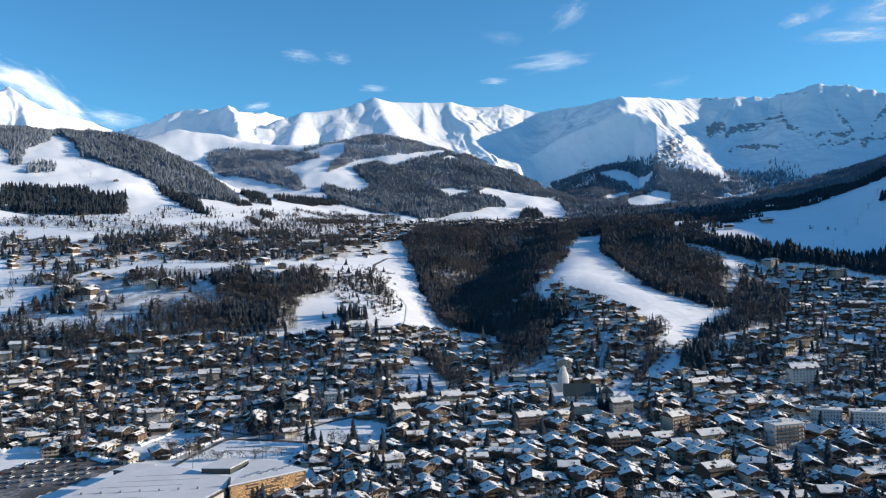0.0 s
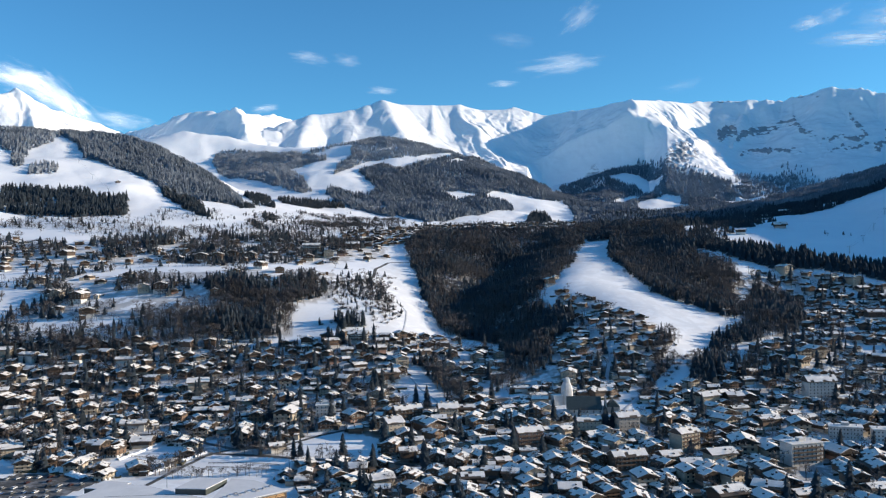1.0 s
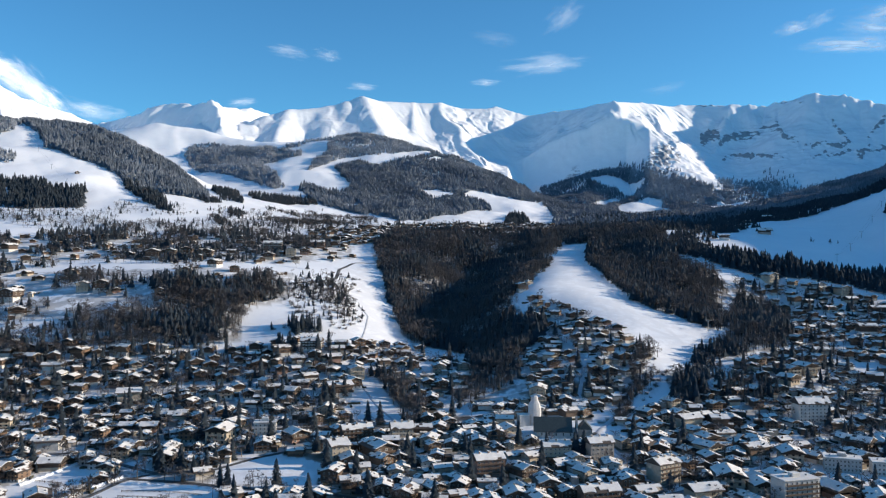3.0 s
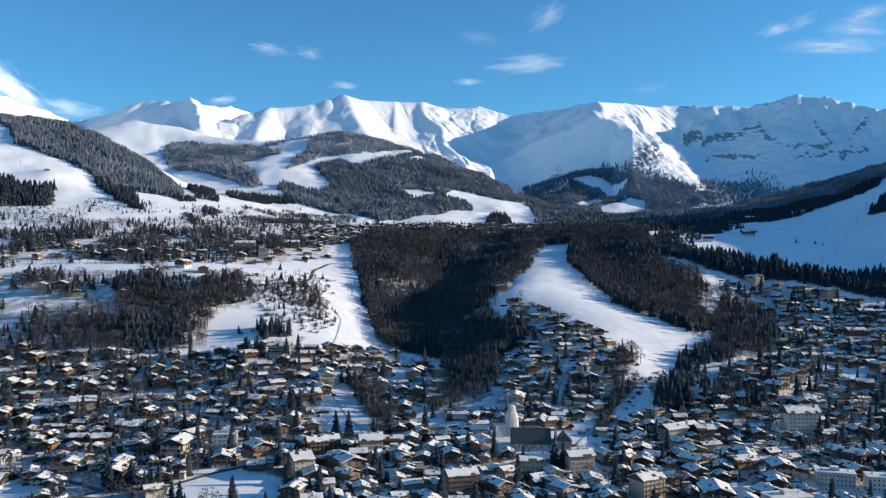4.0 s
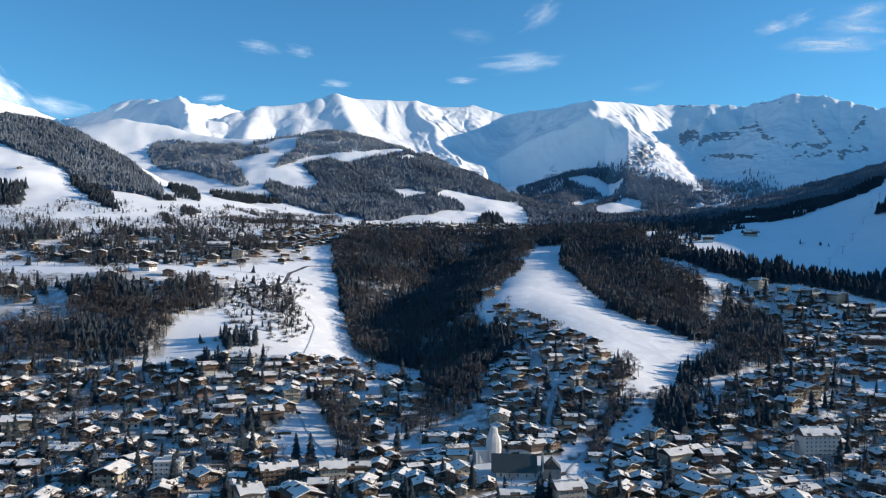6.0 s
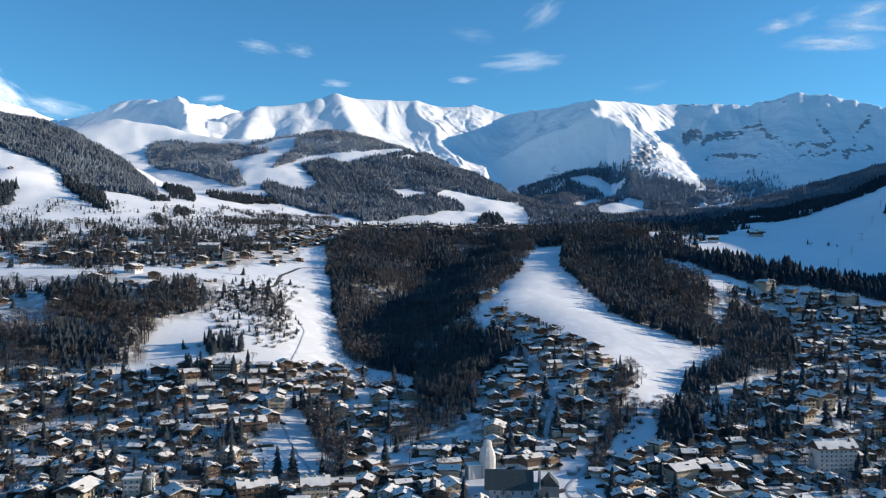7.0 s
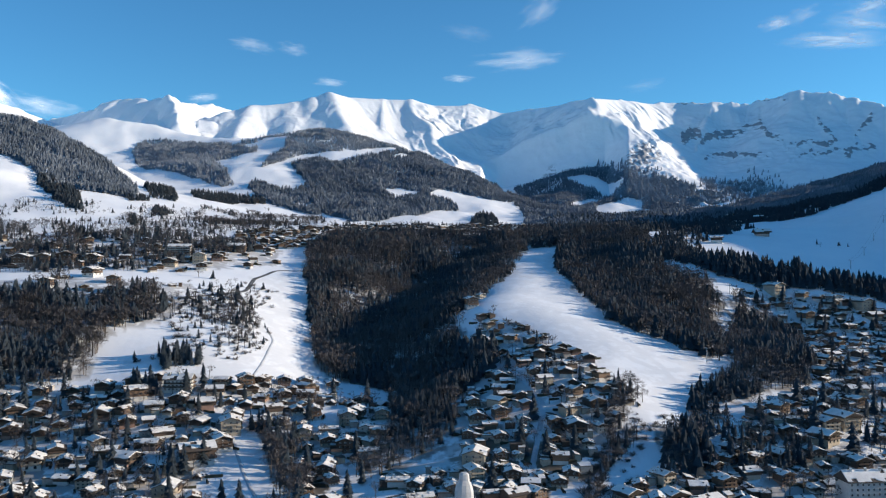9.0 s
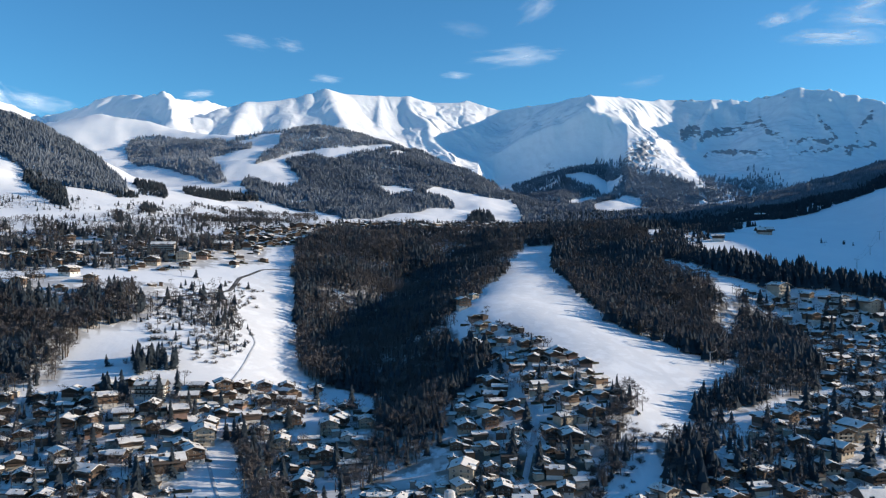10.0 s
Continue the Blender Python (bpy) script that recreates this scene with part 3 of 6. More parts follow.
# ---- the mountain range: crests and spurs by bearing (degrees), distance and height; the faces fall away from them ----
RANGE_EYE = (43.0, 167.0, 116.0)
RIDGES = [
    # steepness, roundness of the ridge, then its course
    (1.15, 30, [(-36, 4200, 745), (-34, 4250, 790), (-31, 4330, 880), (-29.4, 4380, 920), (-28.76, 4420, 948), (-27.9, 4460, 915), (-27.2, 4500, 878), (-26.1, 4560, 870), (-25, 4620, 852), (-23.9, 4650, 835), (-22.97, 4690, 802)]),
    (1.35, 12, [(-28.76, 4420, 948), (-28, 4150, 770), (-27.4, 3900, 640)]),
    (1.35, 12, [(-26.1, 4560, 870), (-25.6, 4250, 700), (-25.2, 3950, 600)]),
    (1.15, 14, [(-22.97, 4760, 790), (-21.35, 4740, 828), (-19.68, 4640, 857), (-18.33, 4530, 893), (-17.12, 4420, 885), (-16.42, 4370, 872), (-15.4, 4310, 880), (-14.9, 4320, 878), (-14.1, 4400, 872), (-13.3, 4500, 882), (-12.65, 4560, 893), (-11.73, 4680, 892)]),
    (1.3, 12, [(-15.28, 4290, 887), (-15.2, 4160, 800), (-15.1, 4050, 720)]),
    (1.3, 10, [(-12.65, 4560, 902), (-13.4, 4400, 800), (-13.9, 4250, 700)]),
    (0.95, 60, [(-12.83, 4230, 759), (-11.55, 4330, 824), (-10.06, 4370, 861), (-7.43, 4420, 891), (-6.09, 4450, 929), (-5.1, 4480, 958), (-3.98, 4530, 945), (-1.26, 4600, 950), (0.1, 4620, 951), (1.47, 4680, 934), (3.81, 4710, 933), (5.37, 4710, 897)]),
    (1.1, 40, [(-10.06, 4370, 861), (-10.58, 4200, 776), (-11.24, 3960, 655)]),
    (1.1, 30, [(-5.1, 4480, 958), (-4.67, 4280, 853), (-4.05, 4070, 735), (-3.19, 3860, 610)]),
    (1.15, 16, [(0.1, 4620, 951), (0.38, 4480, 884), (1.28, 4240, 756), (2.45, 3960, 590), (3.43, 3700, 435)]),
    (1.2, 12, [(-1.65, 4600, 949), (-1.65, 4400, 842), (-1.45, 4200, 724)]),
    (1.1, 50, [(-7.43, 4420, 891), (-7.8, 4230, 786), (-7.99, 4020, 670)]),
    (1.0, 10, [(3.81, 4710, 933), (5.37, 4690, 890), (6.73, 4640, 884), (8.66, 4560, 897), (9.82, 4440, 878), (12.29, 4260, 877), (12.59, 4280, 880), (14.17, 4410, 893), (16.76, 4620, 900), (17.85, 4640, 894)]),
    (1.15, 8, [(12.29, 4260, 877), (12.5, 4160, 790), (12.2, 4080, 690), (11.9, 4020, 575)]),
    (1.15, 8, [(13.1, 4120, 760), (13.8, 3980, 670), (14.4, 3860, 580), (15.1, 3740, 490), (15.9, 3640, 430), (17.49, 3500, 366), (19.29, 3300, 300)]),
    (1.2, 8, [(14.17, 4410, 893), (15.1, 4250, 781), (16.03, 4060, 657), (16.58, 3860, 517)]),
    (1.3, 10, [(8.08, 4580, 893), (7.95, 4400, 770), (8.0, 4220, 640)]),
    (1.0, 8, [(16.76, 4620, 900), (19.64, 4640, 899), (22.09, 4640, 884), (24.29, 4565, 902), (25.12, 4530, 915), (25.45, 4515, 895), (26.59, 4470, 887), (27.08, 4450, 862), (28.03, 4400, 839), (29.59, 4320, 785), (32.28, 4180, 716), (37, 3980, 604)]),
    (1.3, 10, [(19.64, 4630, 895), (19.1, 4370, 736), (18.75, 4050, 540)]),
]


# rock ledges in the right-hand wall: bearing and height at each end, thickness, how bare
LEDGES = [(18.0, 690, 19.1, 712, 26, 1.1), (19.2, 678, 21.3, 712, 20, 0.9), (21.3, 715, 22.7, 742, 18, 0.9), (22.7, 735, 24.0, 655, 17, 0.8), (19.4, 582, 21.3, 600, 11, 0.9),
          (21.5, 600, 23.3, 598, 11, 0.7), (24.3, 630, 27.0, 634, 12, 0.8), (26.0, 745, 26.8, 670, 16, 0.75), (27.4, 585, 29.0, 611, 18, 1.0), (28.0, 640, 28.9, 745, 16, 0.9),
          (24.3, 570, 27.3, 600, 9, 0.65), (17.7, 862, 24.2, 862, 6, 0.5)]


def build_range():
    az = np.arange(-35, 36, 0.075)
    rows = np.concatenate([np.arange(3150, 3800, 9.0), np.arange(3800, 4770, 6.0)])
    dist, a = np.meshgrid(rows, np.radians(az), indexing="ij")
    x, y = RANGE_EYE[0] + dist * np.sin(a), RANGE_EYE[1] + dist * np.cos(a)
    deg = np.degrees(a)
    # the ridges wander a little, less where the snow lies deep
    round_ = np.clip((deg + 13.5) / 1.5, 0, 1) * np.clip((1.2 - deg) / 1.5, 0, 1)
    wander = 1 - 0.6 * round_
    wx = x + wander * (60 * vnoise(x / 210, y / 210, 5) + 26 * vnoise(x / 80, y / 80, 6) + 9 * vnoise(x / 28, y / 28, 7))
    wy = y + wander * (60 * vnoise(x / 210, y / 210, 8) + 26 * vnoise(x / 80, y / 80, 9))
    best, second = np.full(x.shape, -9e9), np.full(x.shape, -9e9)
    along, away, crest = np.zeros(x.shape), np.zeros(x.shape), np.zeros(x.shape)
    for i, (steep, soft_, course) in enumerate(RIDGES):
        c = np.array(course, float)
        b = np.radians(c[:, 0])
        px, py = RANGE_EYE[0] + c[:, 1] * np.sin(b), RANGE_EYE[1] + c[:, 1] * np.cos(b)
        if len(c) < 9:
            c[0, 2] -= 14
        run = 0.0
        ridge, r_along, r_away, r_top = np.full(x.shape, -9e9), np.zeros(x.shape), np.zeros(x.shape), np.zeros(x.shape)
        for k in range(len(c) - 1):
            ux, uy = px[k + 1] - px[k], py[k + 1] - py[k]
            n = math.hypot(ux, uy)
            sx, sy = (x, y) if steep <= 1.0 and n < 60 else (wx, wy)
            s = np.clip(((sx - px[k]) * ux + (sy - py[k]) * uy) / (n * n), 0, 1)
            d = np.hypot(sx - px[k] - s * ux, sy - py[k] - s * uy)
            d = np.sqrt(d * d + soft_ * soft_) - soft_
            top = c[k, 2] + (c[k + 1, 2] - c[k, 2]) * s
            h = top - steep * (0.43 * d + 150 * (1 - np.exp(-d / 280)))
            up = h > ridge
            ridge = np.where(up, h, ridge)
            r_along, r_away, r_top = np.where(up, run + s * n, r_along), np.where(up, d, r_away), np.where(up, top, r_top)
            run += n
        up = ridge > best
        second = np.where(up, best, np.maximum(second, ridge))
        along, away, crest = np.where(up, r_along + i * 977.0, along), np.where(up, r_away, away), np.where(up, r_top, crest)
        best = np.where(up, ridge, best)
    serrated = np.clip((-11.5 - deg) / 1.5, 0, 1) * np.clip((deg + 23) / 1, 0, 1) + np.clip((deg - 15.5) / 1.5, 0, 1)
    best += serrated * np.exp(-away / 26) * (15 * vnoise(along / 38, along * 0, 25) + 10 * vnoise(along / 15, along * 0, 26))
    gap = np.clip((best - second) / 45, 0, 1)
    # smooth the troughs between two ridges
    z = best + 14 * (1 - gap) ** 2

    def ridged(u, w, s):
        return 0.5 - 2 * np.abs(vnoise(u, w, s))

    # gullies run straight down from each ridge; broken ground at every size
    rough = 1 - 0.7 * round_ - 0.25 * np.clip((-deg - 13) / 1.5, 0, 1)
    fluted = 1 + 1.3 * np.exp(-((deg - 14.6) / 1.8) ** 2) + 0.9 * np.exp(-((deg + 1.2) / 0.9) ** 2)
    flow = along + 30 * vnoise(x / 90, y / 90, 10)
    onset = np.clip(away / 70, 0, 1) * gap * np.exp(-away / 700) * rough
    z += onset * fluted * (13 * ridged(flow / 75, away / 420, 11) + 8.0 * ridged(flow / 31, away / 240, 12) + 4.0 * ridged(flow / 14, away / 110, 13))
    lower = np.clip(away / 120, 0.08, 1) * (0.25 + 0.75 * rough) * (1 - 0.5 * np.clip((deg - 18) / 1.5, 0, 1))
    z += lower * ((26 - 18 * round_) * ridged(x / 330, y / 330, 14) + (13 - 10 * round_) * ridged(x / 140, y / 140, 15) + (1 - 0.55 * round_) * (1.6 - 0.6 * fluted) * (11 * vnoise(x / 60, y / 60, 16) + 6.5 * vnoise(x / 26, y / 26, 17) + 4 * vnoise(x / 13, y / 13, 18)))
    # ledges of bare rock in the right-hand wall, some in the bowl and on the lit face
    level = (z - 260) / 620 + 0.02 * np.sin(deg * 1.1) + 0.2 * vnoise(deg / 1.9, deg * 0, 19) + 0.08 * vnoise(deg / 0.6, deg * 0, 20)
    seen_z = 116 + (z - 116) * 4400 / dist + 26 * vnoise(deg / 0.35, deg * 0, 20) + 9 * vnoise(deg / 0.1, deg * 0, 27)
    band = np.zeros(x.shape)
    for d0, z0, d1, z1, thick, strong in LEDGES:
        line = z0 + (z1 - z0) * (deg - d0) / (d1 - d0)
        band = np.maximum(band, strong * np.exp(-((seen_z - line) / (1.35 * thick)) ** 2) * np.clip((deg - d0) / 0.15 + 1, 0, 1) * np.clip((d1 - deg) / 0.15 + 1, 0, 1))
    band = band + 0.55 * np.exp(-((deg - 9.5) / 2.6) ** 2) * np.exp(-((level - 0.40) / 0.13) ** 2)
    band = band + 0.75 * np.exp(-((deg - 15.4) / 1.5) ** 2) * np.exp(-((level - 0.42) / 0.16) ** 2) + 0.5 * np.exp(-((deg - 12.3) / 0.9) ** 2) * np.exp(-((level - 0.45) / 0.1) ** 2)
    band = band + 0.35 * np.exp(-((deg + 16.2) / 1.6) ** 2) * np.exp(-((level - 0.8) / 0.1) ** 2) + 0.4 * np.exp(-((deg + 27.5) / 1.5) ** 2) * np.exp(-((level - 0.93) / 0.03) ** 2)
    broken = 0.9 * vnoise(x / 22, z / 9, 21) + 1.2 * vnoise(x / 11, z / 6, 22) + 0.6 * vnoise(deg / 1.1, z / 60, 23)
    rock = np.clip(1.2 * band * np.clip(0.75 + 1.3 * broken, 0, 1.3), 0, 1.15)
    z += rock * 9 * (1 + 1.5 * vnoise(x / 12, y / 12, 24)) * np.clip(away / 30, 0, 1)
    # the wooded hill stands in front of the foot of the wall
    hill = np.clip((14.6 - deg) / 1.5, 0, 1) * np.clip((deg - 5) / 1.0, 0, 1) * np.clip((4090 - dist) / 190, 0, 1)
    z = z * (1 - hill) + np.minimum(z, ground_z(x, y) - 10) * hill
    me = fast_mesh("mountain_range", np.stack([x, y, z], -1).reshape(-1, 3), grid_faces(len(rows), len(az))[:, ::-1], [PEAK_SNOW], smooth=True)
    me.attributes.new("rock", "FLOAT", "POINT").data.foreach_set("value", rock.astype(np.float32).ravel())
    tagged(new("mountain_range", me), "snow-covered mountain range with gullies and grey rock bands", "mountains", kind="structure")
    return az, x, y, z


RANGE_AZ, RANGE_X, RANGE_Y, RANGE_Z = build_range()

# ---- trees ----
def conifer_shape(rng, tiers, points, height=1.0, width=0.235):
    """A spruce one unit high: drooping ragged tiers on a thin trunk. Returns crown verts, crown tris, trunk verts, trunk tris."""
    v, f = [], []
    for t in range(tiers):
        k = t / tiers
        top, low = height * (0.10 + 0.90 * min(1, k + 1.55 / tiers)), height * (0.07 + 0.90 * k)
        rad = width * (1 - k) ** 0.8 * rng.uniform(0.85, 1.12) + 0.012
        off = rng.uniform(-0.012, 0.012, 2)
        c = len(v)
        v.append((off[0], off[1], top))
        for i in range(points):
            a = (i + rng.uniform(-0.3, 0.3)) * 2 * math.pi / points + t * 0.7
            rr = rad * (rng.uniform(0.9, 1.2) if i % 2 else rng.uniform(0.5, 0.75))
            v.append((off[0] + rr * math.cos(a), off[1] + rr * math.sin(a), low + rng.uniform(-0.03, 0.02) + (0.035 if i % 2 == 0 else 0)))
        f += [(c, c + 1 + i, c + 1 + (i + 1) % points) for i in range(points)]
    tv = [(0.016 * math.cos(a), 0.016 * math.sin(a), 0) for a in (0, 2.1, 4.2)] + [(0, 0, 0.75)]
    return np.array(v), np.array(f), np.array(tv), np.array([(0, 1, 3), (1, 2, 3), (2, 0, 3)])


def bare_shape(rng, limbs, twigs, solid=True, thick=0.012):
    """A leafless broadleaf tree one unit high: tapered trunk, limbs and a haze of fine twigs."""
    tv, tf, cv, cf = [], [], [], []

    def stick(a, b, r0, r1, vv, ff):
        d = (b - a) / (np.linalg.norm(b - a) + 1e-9)
        s = np.cross(d, (0.31, 0.74, 0.59))
        s /= np.linalg.norm(s) + 1e-9
        u = np.cross(d, s)
        c = len(vv)
        for p, r in ((a, r0), (b, r1)):
            for k in range(3):
                vv.append(p + r * (math.cos(k * 2.094) * s + math.sin(k * 2.094) * u))
        for k in range(3):
            j = (k + 1) % 3
            ff.extend([(c + k, c + j, c + 3 + j), (c + k, c + 3 + j, c + 3 + k)])

    def twig(a, b, r):
        d = b - a
        s = np.cross(d, rng.normal(size=3))
        s *= r / (np.linalg.norm(s) + 1e-9)
        c = len(cv)
        cv.extend([a - s, a + s, b])
        cf.append((c, c + 1, c + 2))

    fork = np.array([0, 0, 0.28])
    stick(np.zeros(3), fork, 0.020, 0.015, tv, tf)
    stick(fork, np.array([0.02, 0.01, 0.84]), 0.015, 0.004, tv, tf)
    lobes = []
    for i in range(limbs):
        a = i * 2.4 + rng.uniform(-0.4, 0.4)
        base = fork + np.array([0, 0, 0.36 * rng.uniform(0, 1)])
        tip = base + np.array([math.cos(a), math.sin(a), rng.uniform(0.7, 1.5)]) * rng.uniform(0.16, 0.25)
        tip[2] = min(tip[2], 0.9)
        if solid:
            stick(base, tip, 0.009, 0.003, tv, tf)
        else:
            twig(base, tip, 0.008)
        lobes.append(tip)
    lobes.append(np.array([0, 0, 0.82]))
    # each limb ends in a rounded spray of fine twigs that point outwards and up
    for tip in lobes:
        for _ in range(twigs):
            d = rng.normal(size=3) + (0, 0, 0.35)
            d /= np.linalg.norm(d)
            p = tip + d * rng.uniform(0.0, 0.08)
            twig(p, p + d * rng.uniform(0.07, 0.15) + np.array([0, 0, 0.02]), thick)
    return np.array(cv), np.array(cf), np.array(tv), np.array(tf)


def bush_shape(rng, twigs, thick):
    """A leafless shrub one unit high: twigs that fan out from the ground into a rounded dome."""
    v, f = [], []
    for _ in range(twigs):
        a, lean = rng.uniform(0, 6.283), rng.uniform(0.05, 1.15)
        d = np.array([math.cos(a) * math.sin(lean), math.sin(a) * math.sin(lean), math.cos(lean)])
        p = d * rng.uniform(0.05, 0.6)
        q = p + d * rng.uniform(0.25, 0.42) + rng.normal(size=3) * 0.05
        s = np.cross(d, rng.normal(size=3))
        s *= thick / (np.linalg.norm(s) + 1e-9)
        f.append((len(v), len(v) + 1, len(v) + 2))
        v += [p - s, p + s, q]
    stem = np.array([(0.03, 0, -0.05), (-0.03, 0.02, -0.05), (0, -0.03, -0.05), (0, 0, 0.4)])
    return np.array(v), np.array(f), stem, np.array([(0, 1, 3), (1, 2, 3), (2, 0, 3)])


def plant_many(name, label, shapes, x, y, height, wide, crown_mat, rng, sink=0.3):
    """One mesh of many trees, each a turned and sized copy of one of the shapes."""
    z = ground_z(x, y) - sink
    vs, fs, ms, base = [], [], [], 0
    pick = rng.integers(0, len(shapes), len(x))
    turn = rng.uniform(0, 6.283, len(x))
    for s, (cv, cf, tv, tf) in enumerate(shapes):
        ids = np.nonzero(pick == s)[0]
        if not len(ids):
            continue
        v = np.vstack([cv, tv])
        f = np.vstack([cf, tf + len(cv)])
        m = np.concatenate([np.zeros(len(cf)), np.ones(len(tf))])
        c, si = np.cos(turn[ids])[:, None], np.sin(turn[ids])[:, None]
        w, h = (height * wide)[ids][:, None], height[ids][:, None]
        px = (v[None, :, 0] * c - v[None, :, 1] * si) * w + x[ids][:, None]
        py = (v[None, :, 0] * si + v[None, :, 1] * c) * w + y[ids][:, None]
        pz = v[None, :, 2] * h + z[ids][:, None]
        vs.append(np.stack([px, py, pz], -1).reshape(-1, 3))
        fs.append((f[None] + (base + np.arange(len(ids)) * len(v))[:, None, None]).reshape(-1, 3))
        ms.append(np.tile(m, len(ids)))
        base += len(v) * len(ids)
    me = fast_mesh(name, np.vstack(vs), np.vstack(fs), [crown_mat, BARK], np.concatenate(ms))
    return tagged(new(name, me), label, "trees", kind="stuff")


tree_rng = np.random.default_rng(7)
SPRUCE_FAR = [conifer_shape(tree_rng, 3, 7) for _ in range(4)]
SPRUCE = [conifer_shape(tree_rng, 6, 7, width=0.2) for _ in range(6)]
BARE = [bare_shape(tree_rng, 8, 15, False, 0.012) for _ in range(7)]
BUSH = [bush_shape(tree_rng, 60, 0.035) for _ in range(5)]
SPRUCE_NEAR = [conifer_shape(tree_rng, 11, 9, width=0.17) for _ in range(6)]
BARE_FAR = [bare_shape(tree_rng, 6, 9, False, 0.019) for _ in range(5)]
# region: tree spacing, share of conifers, share of bare trees, lowest and highest tree, look
GROWTH = {
    "left_hill_wood": (6.6, 0.97, 0.0, 11, 18, "dust_haze"), "left_hill_belt": (7.5, 0.92, 0.05, 12, 20, "dark"), "left_hill_strip": (6.5, 0.9, 0.1, 10, 18, "dark"),
    "left_hill_copse": (7, 0.95, 0.0, 11, 16, "frost_haze"), "left_hill_crown": (7, 0.9, 0.0, 10, 17, "frost_haze"), "left_hill_patch": (7, 0.95, 0.0, 11, 16, "frost_haze"), "mid_wood": (6.6, 0.97, 0, 11, 18, "dust_haze"), "mid_wood_crest": (6.8, 0.9, 0, 10, 15, "frost_haze"), "mid_wood_top": (6.8, 0.95, 0, 10, 16, "frost_haze"),
    "mid_crest_row": (9, 0.7, 0, 9, 16, "frost_haze"), "valley_copse": (8, 0.95, 0, 11, 18, "dark"),
    # valley_wood has the dark look to put the valley's shade into its colour
    "back_wood": (8.0, 0.97, 0, 11, 18, "dust_haze"), "valley_wood": (7.5, 0.93, 0.03, 11, 18, "dark"),
    "valley_wood_far": (10, 0.97, 0, 13, 20, "dust_haze"),
    "spur_wood": (4.3, 0.26, 0.73, 9, 17, "dark"), "ravine_wood": (4.5, 0.27, 0.71, 9, 18, "dark"), "ravine_wood_low": (4.4, 0.25, 0.74, 8, 15, "dark"),
    "piste_head": (5.2, 0.45, 0.5, 9, 17, "dark"), "spur_rim": (4.6, 0.18, 0.8, 7, 15, "dark"),
    "ravine_shoulder": (4.6, 0.26, 0.7, 8, 16, "dark"), "ravine_head": (5, 0.4, 0.56, 8, 15, "dark"), "slope_hem": (5.2, 0.5, 0.45, 8, 15, "dark"), "hem_spruces": (5.2, 0.97, 0, 14, 22, "dark"), "row_spruces": (7, 0.95, 0, 13, 21, "dark"),
    "piste_rim": (9.5, 0.4, 0.4, 13, 21, "dark"), "piste_hedge": (2.2, 0.0, 0.9, 3, 5, "dark"),
    "slope_row": (5.4, 0.85, 0.08, 12, 21, "dark"), "shelf_wood": (5.2, 0.22, 0.76, 8, 19, "dark"), "shelf_wood_west": (5.6, 0.24, 0.7, 8, 17, "dark"),
    "shelf_wood_edge": (6.0, 0.45, 0.5, 11, 21, "dark"), "shelf_grove_upper": (6.5, 0.12, 0.8, 12, 18, "dark"), "shelf_grove_lower": (9, 0.06, 0.75, 12, 17, "dark"), "gulch_trees": (6.5, 0.12, 0.75, 12, 17, "dark"),
    "terrace_trees": (7.0, 0.34, 0.6, 7, 17, "dark"), "terrace_trees_west": (8.4, 0.38, 0.45, 7, 17, "dark"), "park_trees": (5.0, 0.45, 0.52, 11, 21, "dark"),
    "gully_trees": (4.7, 0.22, 0.77, 9, 17, "dark"), "alder_slope": (5.5, 0.10, 0.8, 5, 12, "dark"), "far_hedges": (8.5, 0.05, 0.65, 6, 13, "dark"),
    "open_slope": (9.5, 0.14, 0.42, 4, 12, "dark"), "shelf_scatter": (12, 0.2, 0.45, 5, 14, "dark"), "shelf_groves": (7.2, 0.24, 0.62, 6, 17, "dark"),
    "far_village_trees": (11, 0.35, 0.45, 6, 13, "dark"), "right_scatter": (14, 0.18, 0.4, 5, 12, "dark"), "right_pines": (6, 0.35, 0.55, 8, 16, "dark"),
    "piste_copse": (4.6, 0.95, 0, 11, 16, "dark"), "foot_copse": (5.2, 0.95, 0, 12, 19, "dark"), "slope_copse_upper": (6.5, 0.85, 0.1, 9, 16, "dark"), "slope_copse_long": (6.5, 0.7, 0.2, 8, 15, "dark"),
    "slope_copse_small": (6.5, 0.7, 0.2, 8, 13, "dark"), "slope_copse_mid": (6, 0.7, 0.25, 9, 15, "dark"), "slope_copse_lower": (6, 0.4, 0.5, 8, 14, "dark"), "slope_bushes": (6.5, 0.14, 0.6, 5, 12, "dark"), "slope_belt": (8, 0.07, 0.55, 6, 13, "dark"),
    "slope_scrub": (6.5, 0.1, 0.55, 4, 10, "dark"), "west_gardens": (8, 0.2, 0.5, 5, 13, "dark"),
    "gulch_scrub": (3.8, 0.15, 0.8, 6, 14, "dark"), "gulch_scrub_low": (3.6, 0.1, 0.85, 5, 11, "dark"),
    "gulch_bank_scrub": (5.5, 0.03, 0.5, 4, 10, "dark"), "right_meadow_row": (15, 0.35, 0.35, 7, 12.5, "dark"),
    "slope_spruce_copse": (6, 0.95, 0.0, 12, 19, "dark"),
    "meadow_scrub": (6.4, 0.03, 0.5, 3, 9, "dark"),
    "right_slope_edge": (9, 0.6, 0.3, 8, 16, "dark"),
}


LOOKS = {"dark": CONIFER, "dust_haze": DUST_HAZE, "frost_haze": FROST_HAZE}


